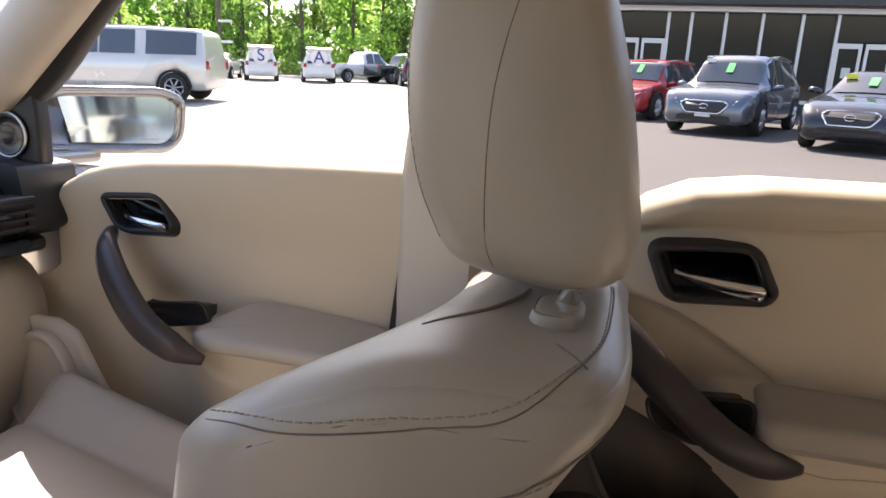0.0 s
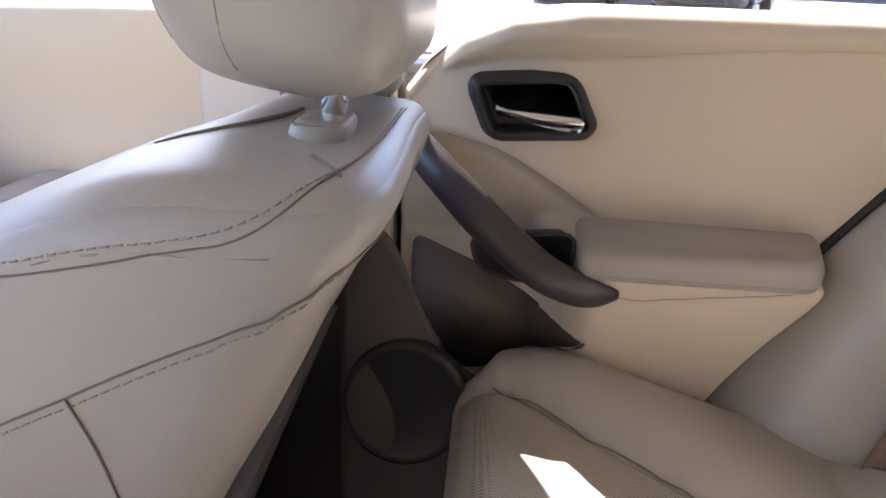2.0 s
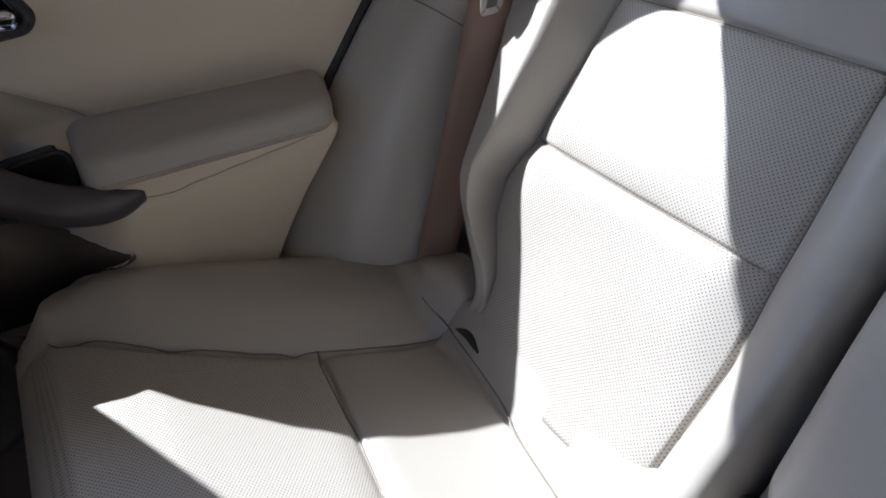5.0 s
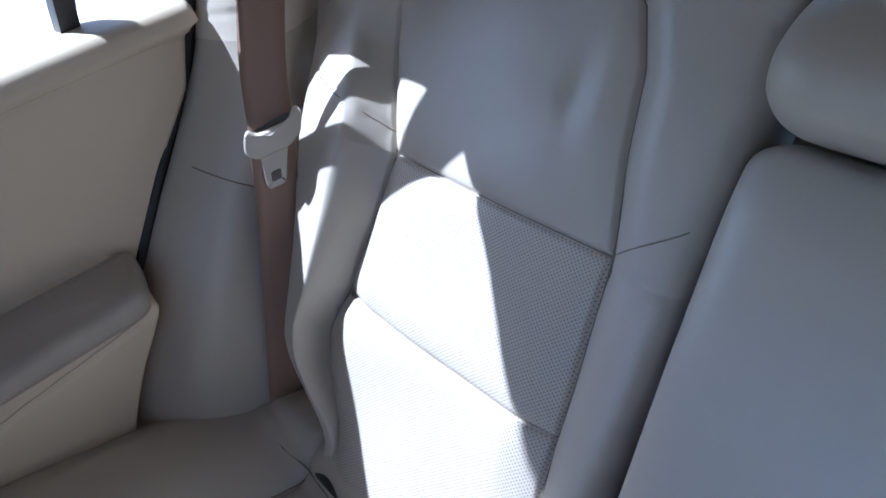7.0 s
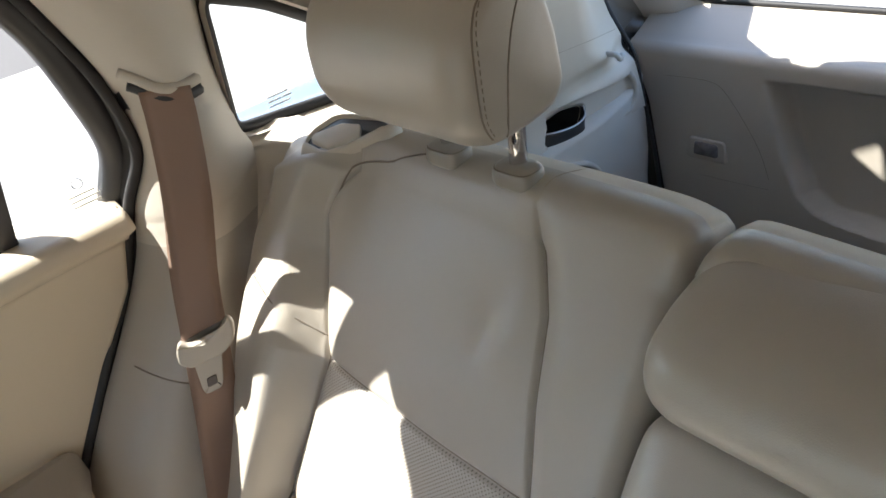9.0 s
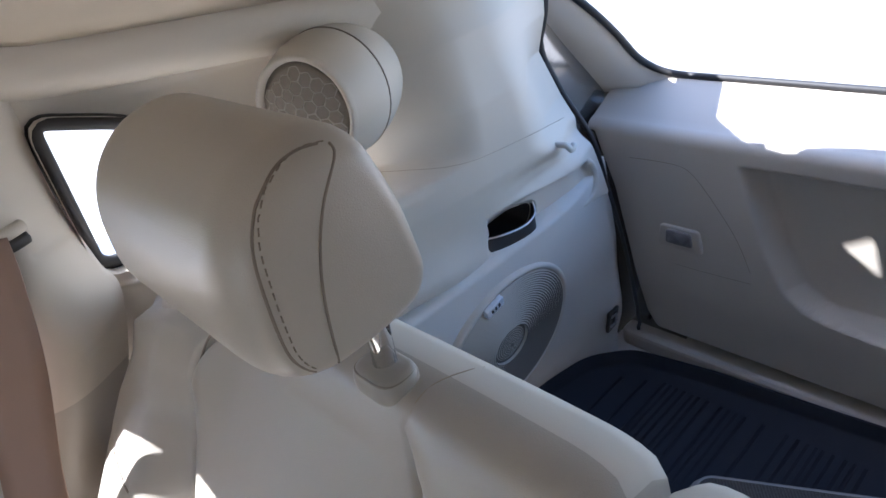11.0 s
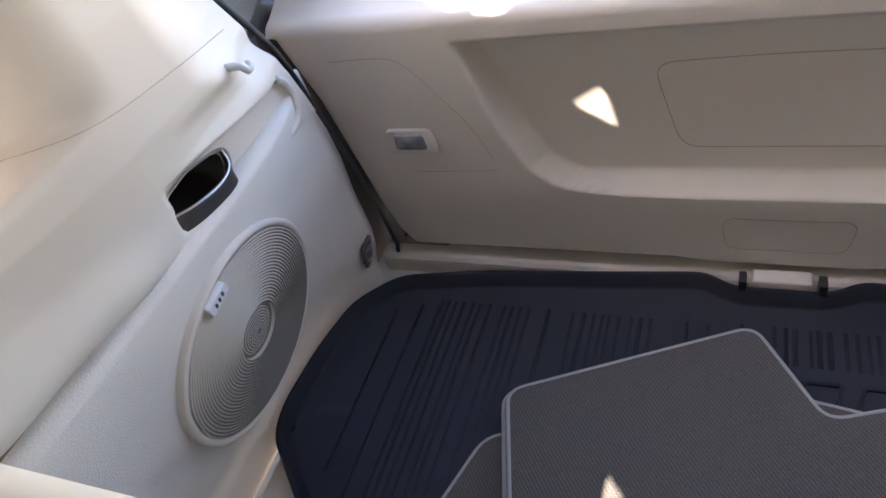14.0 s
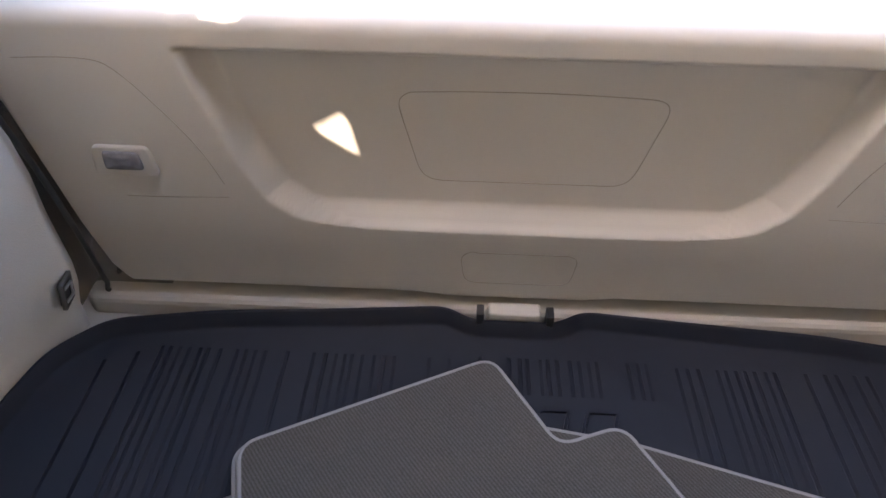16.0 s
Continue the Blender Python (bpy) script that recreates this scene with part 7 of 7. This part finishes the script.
vehicle("parked_suv", "white crossover with raised tailgate and lettered board", "suv", 4.6, 1.85, 1.70, paint("white paint", (0.75, 0.75, 0.75), 0.0), lot(-21.2, 36.6, 120), plate=False, sign="S")
vehicle("parked_suv", "white crossover with raised tailgate and lettered board", "suv", 4.6, 1.85, 1.70, paint("white paint", (0.75, 0.75, 0.75), 0.0), lot(-18.1, 37.6, 118), plate=False, sign="A")
vehicle("parked_car", "white sedan parked beyond the big silver vehicle", "sedan", 4.6, 1.8, 1.45, paint("white paint", (0.72, 0.72, 0.72), 0.0), lot(-23.8, 36.5, 112), plate=False)
vehicle("parked_pickup", "white pickup truck parked near the trees", "pickup", 5.6, 1.95, 1.85, paint("white paint", (0.72, 0.72, 0.72), 0.0), lot(-16.6, 41.0, 60), plate=False)
vehicle("parked_pickup", "dark green pickup truck parked near the trees", "pickup", 5.6, 1.95, 1.85, paint("dark paint", (0.03, 0.04, 0.035), 0.2), lot(-14.2, 42.0, 60), plate=False)
vehicle("parked_suv", "dark crossover with raised tailgate and lettered board", "suv", 4.6, 1.85, 1.70, paint("dark blue paint", (0.03, 0.035, 0.05), 0.3), lot(-12.6, 38.8, 116), plate=False, sign="L")
vehicle("parked_suv", "white van-like vehicle half hidden by the silver one", "suv", 4.8, 1.9, 1.75, paint("white paint", (0.72, 0.72, 0.72), 0.0), lot(-23.2, 23.5, 170), plate=False)

# showroom
FA = lot(0, 27, 0)
show = new("showroom")
show.matrix_world = FA
tagged(show, "single-storey glass-fronted showroom with dark fascia", "building")


def at_show(name, bm, mat, lab="", parent=show, bevel=0.0):
    bmesh.ops.recalc_face_normals(bm, faces=bm.faces)
    me = bpy.data.meshes.new(name)
    bm.to_mesh(me)
    bm.free()
    me.materials.append(mat)
    ob = new(name, me)
    ob.parent = parent
    if lab:
        ob["label"] = lab
    if bevel:
        mod = ob.modifiers.new("bevel", "BEVEL")
        mod.width = bevel
    return ob


MULLION = material("pale aluminium mullion", (0.6, 0.61, 0.63), 0.4, 0.4, var=0.05)
SHOWGLASS = material("showroom glass", (0.014, 0.015, 0.017), 0.05, var=0.5, scale=0.6, spec=0.35)
FASCIA = material("dark grey fascia panel", (0.035, 0.035, 0.04), 0.5, var=0.1, scale=1)
at_show("wall", box((-3, 0.35, -0.5), (30, 9, 5.6)), FASCIA, "dark interior block")
at_show("fascia", box((-3.2, -0.9, 3.62), (30, 0.3, 5.6)), FASCIA, "dark overhanging fascia", bevel=0.03)
at_show("soffit_band", box((-3.1, -0.35, 3.44), (30, 0.3, 3.61)), MULLION, "pale head rail")
xs = [-2.2, -0.9, 0.93, 1.72, 2.87, 4.08, 5.36, 6.47, 8.3, 9.6, 10.9, 12.2, 13.5, 14.8, 16.1, 17.4]
for a, b in zip(xs, xs[1:]):
    at_show("mullion", box((a - 0.055, -0.05, 0.0), (a + 0.055, 0.28, 3.44)), MULLION, "pale mullion", bevel=0.01)
    door = (a, b) in ((-0.9, 0.93), (6.47, 8.3))
    if door:
        for k in (0, 1):
            w = (b - a) / 2
            x0 = a + k * w
            leaf = at_show("door", box((x0 + 0.12, 0.05, 0.1), (x0 + w - 0.12, 0.10, 2.35)), SHOWGLASS, "glazed door leaf")
            for q in ((x0 + 0.05, x0 + 0.15, 0.02, 2.45), (x0 + w - 0.15, x0 + w - 0.05, 0.02, 2.45)):
                at_show("stile", box((q[0], -0.02, q[2]), (q[1], 0.14, q[3])), MULLION, "white door stile", leaf)
            at_show("rail", box((x0 + 0.05, -0.015, 2.33), (x0 + w - 0.05, 0.135, 2.5)), MULLION, "white door rail", leaf)
        at_show("notice", box((a + 0.35, 0.02, 1.35), (a + 0.62, 0.045, 1.7)), PLATE, "white paper notice")
        at_show("pane", box((a + 0.06, 0.12, 2.55), (b - 0.06, 0.15, 3.44)), SHOWGLASS, "dark showroom pane")
    else:
        at_show("pane", box((a + 0.055, 0.12, 0.5), (b - 0.055, 0.15, 3.44)), SHOWGLASS, "dark showroom pane")
        at_show("sill", box((a + 0.05, -0.03, 0.40), (b - 0.05, 0.25, 0.52)), MULLION, "pale sill")
        at_show("kick_panel", box((a + 0.055, 0.08, 0.0), (b - 0.055, 0.2, 0.40)), FASCIA, "dark kick panel")

# trees behind the lot
BARK = material("grey bark", (0.12, 0.10, 0.08), 0.95, var=0.25, scale=6, grain=0.02, grain_scale=30, bump=0.6)
LEAF = [material("leaf green", c, 0.6, var=0.35, scale=0.8, spec=0.3, rand=0.25) for c in ((0.10, 0.165, 0.04), (0.15, 0.21, 0.065), (0.075, 0.13, 0.035))]
for _m in LEAF:
    _t = _m.node_tree
    _b = _t.nodes["Principled BSDF"]
    _tr, _mx = _t.nodes.new("ShaderNodeBsdfTranslucent"), _t.nodes.new("ShaderNodeMixShader")
    _hs = _t.nodes.new("ShaderNodeHueSaturation")
    _hs.inputs["Value"].default_value = 3.6
    _t.links.new(_b.inputs["Base Color"].links[0].from_socket, _hs.inputs["Color"])
    _t.links.new(_hs.outputs[0], _tr.inputs["Color"])
    _mx.inputs["Fac"].default_value = 0.66
    _t.links.new(_b.outputs[0], _mx.inputs[1])
    _t.links.new(_tr.outputs[0], _mx.inputs[2])
    _t.links.new(_mx.outputs[0], _t.nodes["Material Output"].inputs["Surface"])


def leaf_cloud(name, centres, count, size, seed, mat, parent=None):
    rng = np.random.default_rng(seed)
    verts, faces = [], []
    for (c, rad) in centres:
        n = int(count * rad ** 2)
        d = rng.normal(size=(n, 3))
        d /= np.linalg.norm(d, axis=1)[:, None]
        r = rad * rng.uniform(0.55, 1.05, n) ** 0.5
        p = np.array(c) + d * r[:, None] * np.array([1, 1, 0.8])
        for q in p:
            a, b = rng.normal(size=3), rng.normal(size=3)
            a /= np.linalg.norm(a)
            b -= a * (a @ b)
            b /= np.linalg.norm(b)
            s = size * rng.uniform(0.6, 1.4)
            k = len(verts)
            verts += [q - a * s, q + b * s * 0.55, q + a * s, q - b * s * 0.55]
            faces.append((k, k + 1, k + 2, k + 3))
    me = bpy.data.meshes.new(name)
    me.from_pydata([tuple(v) for v in verts], [], faces)
    me.materials.append(mat)
    ob = new(name, me)
    if parent is not None:
        ob.parent = parent
    return ob


rng = random.Random(11)
for k in range(20):
    h = rng.uniform(9, 14)
    tr = new("tree")
    tr.matrix_world = lot(-56 + k * 2.7 + rng.uniform(-0.8, 0.8), 55 + rng.uniform(-3, 6))
    tagged(tr, "leafy green deciduous tree at the edge of the lot", "tree", "trees behind the lot")
    lean = rng.uniform(-0.4, 0.4)
    line = [(0, 0, -0.3), (lean * 0.3, 0, h * 0.3), (lean, 0.1, h * 0.6), (lean * 1.2, 0, h * 0.9)]
    bm = tube(line, 0.2, 9, 1.0, 14, radii=lambda t: 1.1 - 0.9 * t)
    for j in range(6):
        z = h * (0.28 + 0.1 * j)
        a = rng.uniform(0, 6.28)
        tube([(lean * z / h, 0, z), (lean * z / h + math.cos(a) * 1.0, math.sin(a) * 1.0, z + 0.7), (lean * z / h + math.cos(a) * 2.0, math.sin(a) * 2.0, z + 1.0)], 0.07, 6, radii=lambda t: 1 - 0.7 * t, bm=bm)
    me = bpy.data.meshes.new("trunk")
    bm.to_mesh(me)
    bm.free()
    me.materials.append(BARK)
    new("trunk", me).parent = tr
    cs = []
    for j in range(14):
        z = h * rng.uniform(0.14, 0.98)
        r = (1.0 - abs(z / h - 0.55)) * 2.3
        a = rng.uniform(0, 6.28)
        cs.append(((math.cos(a) * r * rng.uniform(0.2, 1.0), math.sin(a) * r * rng.uniform(0.2, 1.0), z), rng.uniform(0.8, 1.5)))
    leaf_cloud("crown", cs, 150, 0.17, 100 + k, LEAF[k % 3], tr)
cs = [((-64 + k * 1.9 + rng.uniform(-1, 1), 66 + rng.uniform(-2, 4), 2.8 + rng.uniform(0, 13)), rng.uniform(1.8, 2.8)) for k in range(42) for _ in (0, 1, 2, 3)]
woods = leaf_cloud("woods", cs, 52, 0.34, 5, LEAF[0])
tagged(woods, "dense green woodland behind the first trees", "woods", kind="stuff")
cs = [((-62 + k * 1.7 + rng.uniform(-0.5, 0.5), 53 + rng.uniform(-1, 3), 3.2 + rng.uniform(-0.3, 0.8)), rng.uniform(0.9, 1.5)) for k in range(34)]
scrub = leaf_cloud("undergrowth", cs, 110, 0.16, 6, LEAF[1])
tagged(scrub, "green undergrowth along the edge of the lot", "undergrowth", kind="stuff")
pole = new("utility_pole")
pole.matrix_world = lot(-27.1, 41.5)
tagged(pole, "weathered wooden utility pole with small sign boards", "utility pole")
bm = tube([(0, 0, -0.2), (0, 0, 4), (0.02, 0, 9)], 0.15, 12, radii=lambda t: 1.1 - 0.3 * t)
me = bpy.data.meshes.new("post")
bm.to_mesh(me)
bm.free()
me.materials.append(BARK)
new("post", me).parent = pole
for z in (2.1, 3.4):
    bm = box((0.1, -0.22, z), (1.1, -0.16, z + 0.16))
    me = bpy.data.meshes.new("sign_board")
    bm.to_mesh(me)
    bm.free()
    me.materials.append(PLATE)
    sb = new("sign_board", me)
    sb.parent = pole
    sb["label"] = "pale sign board"
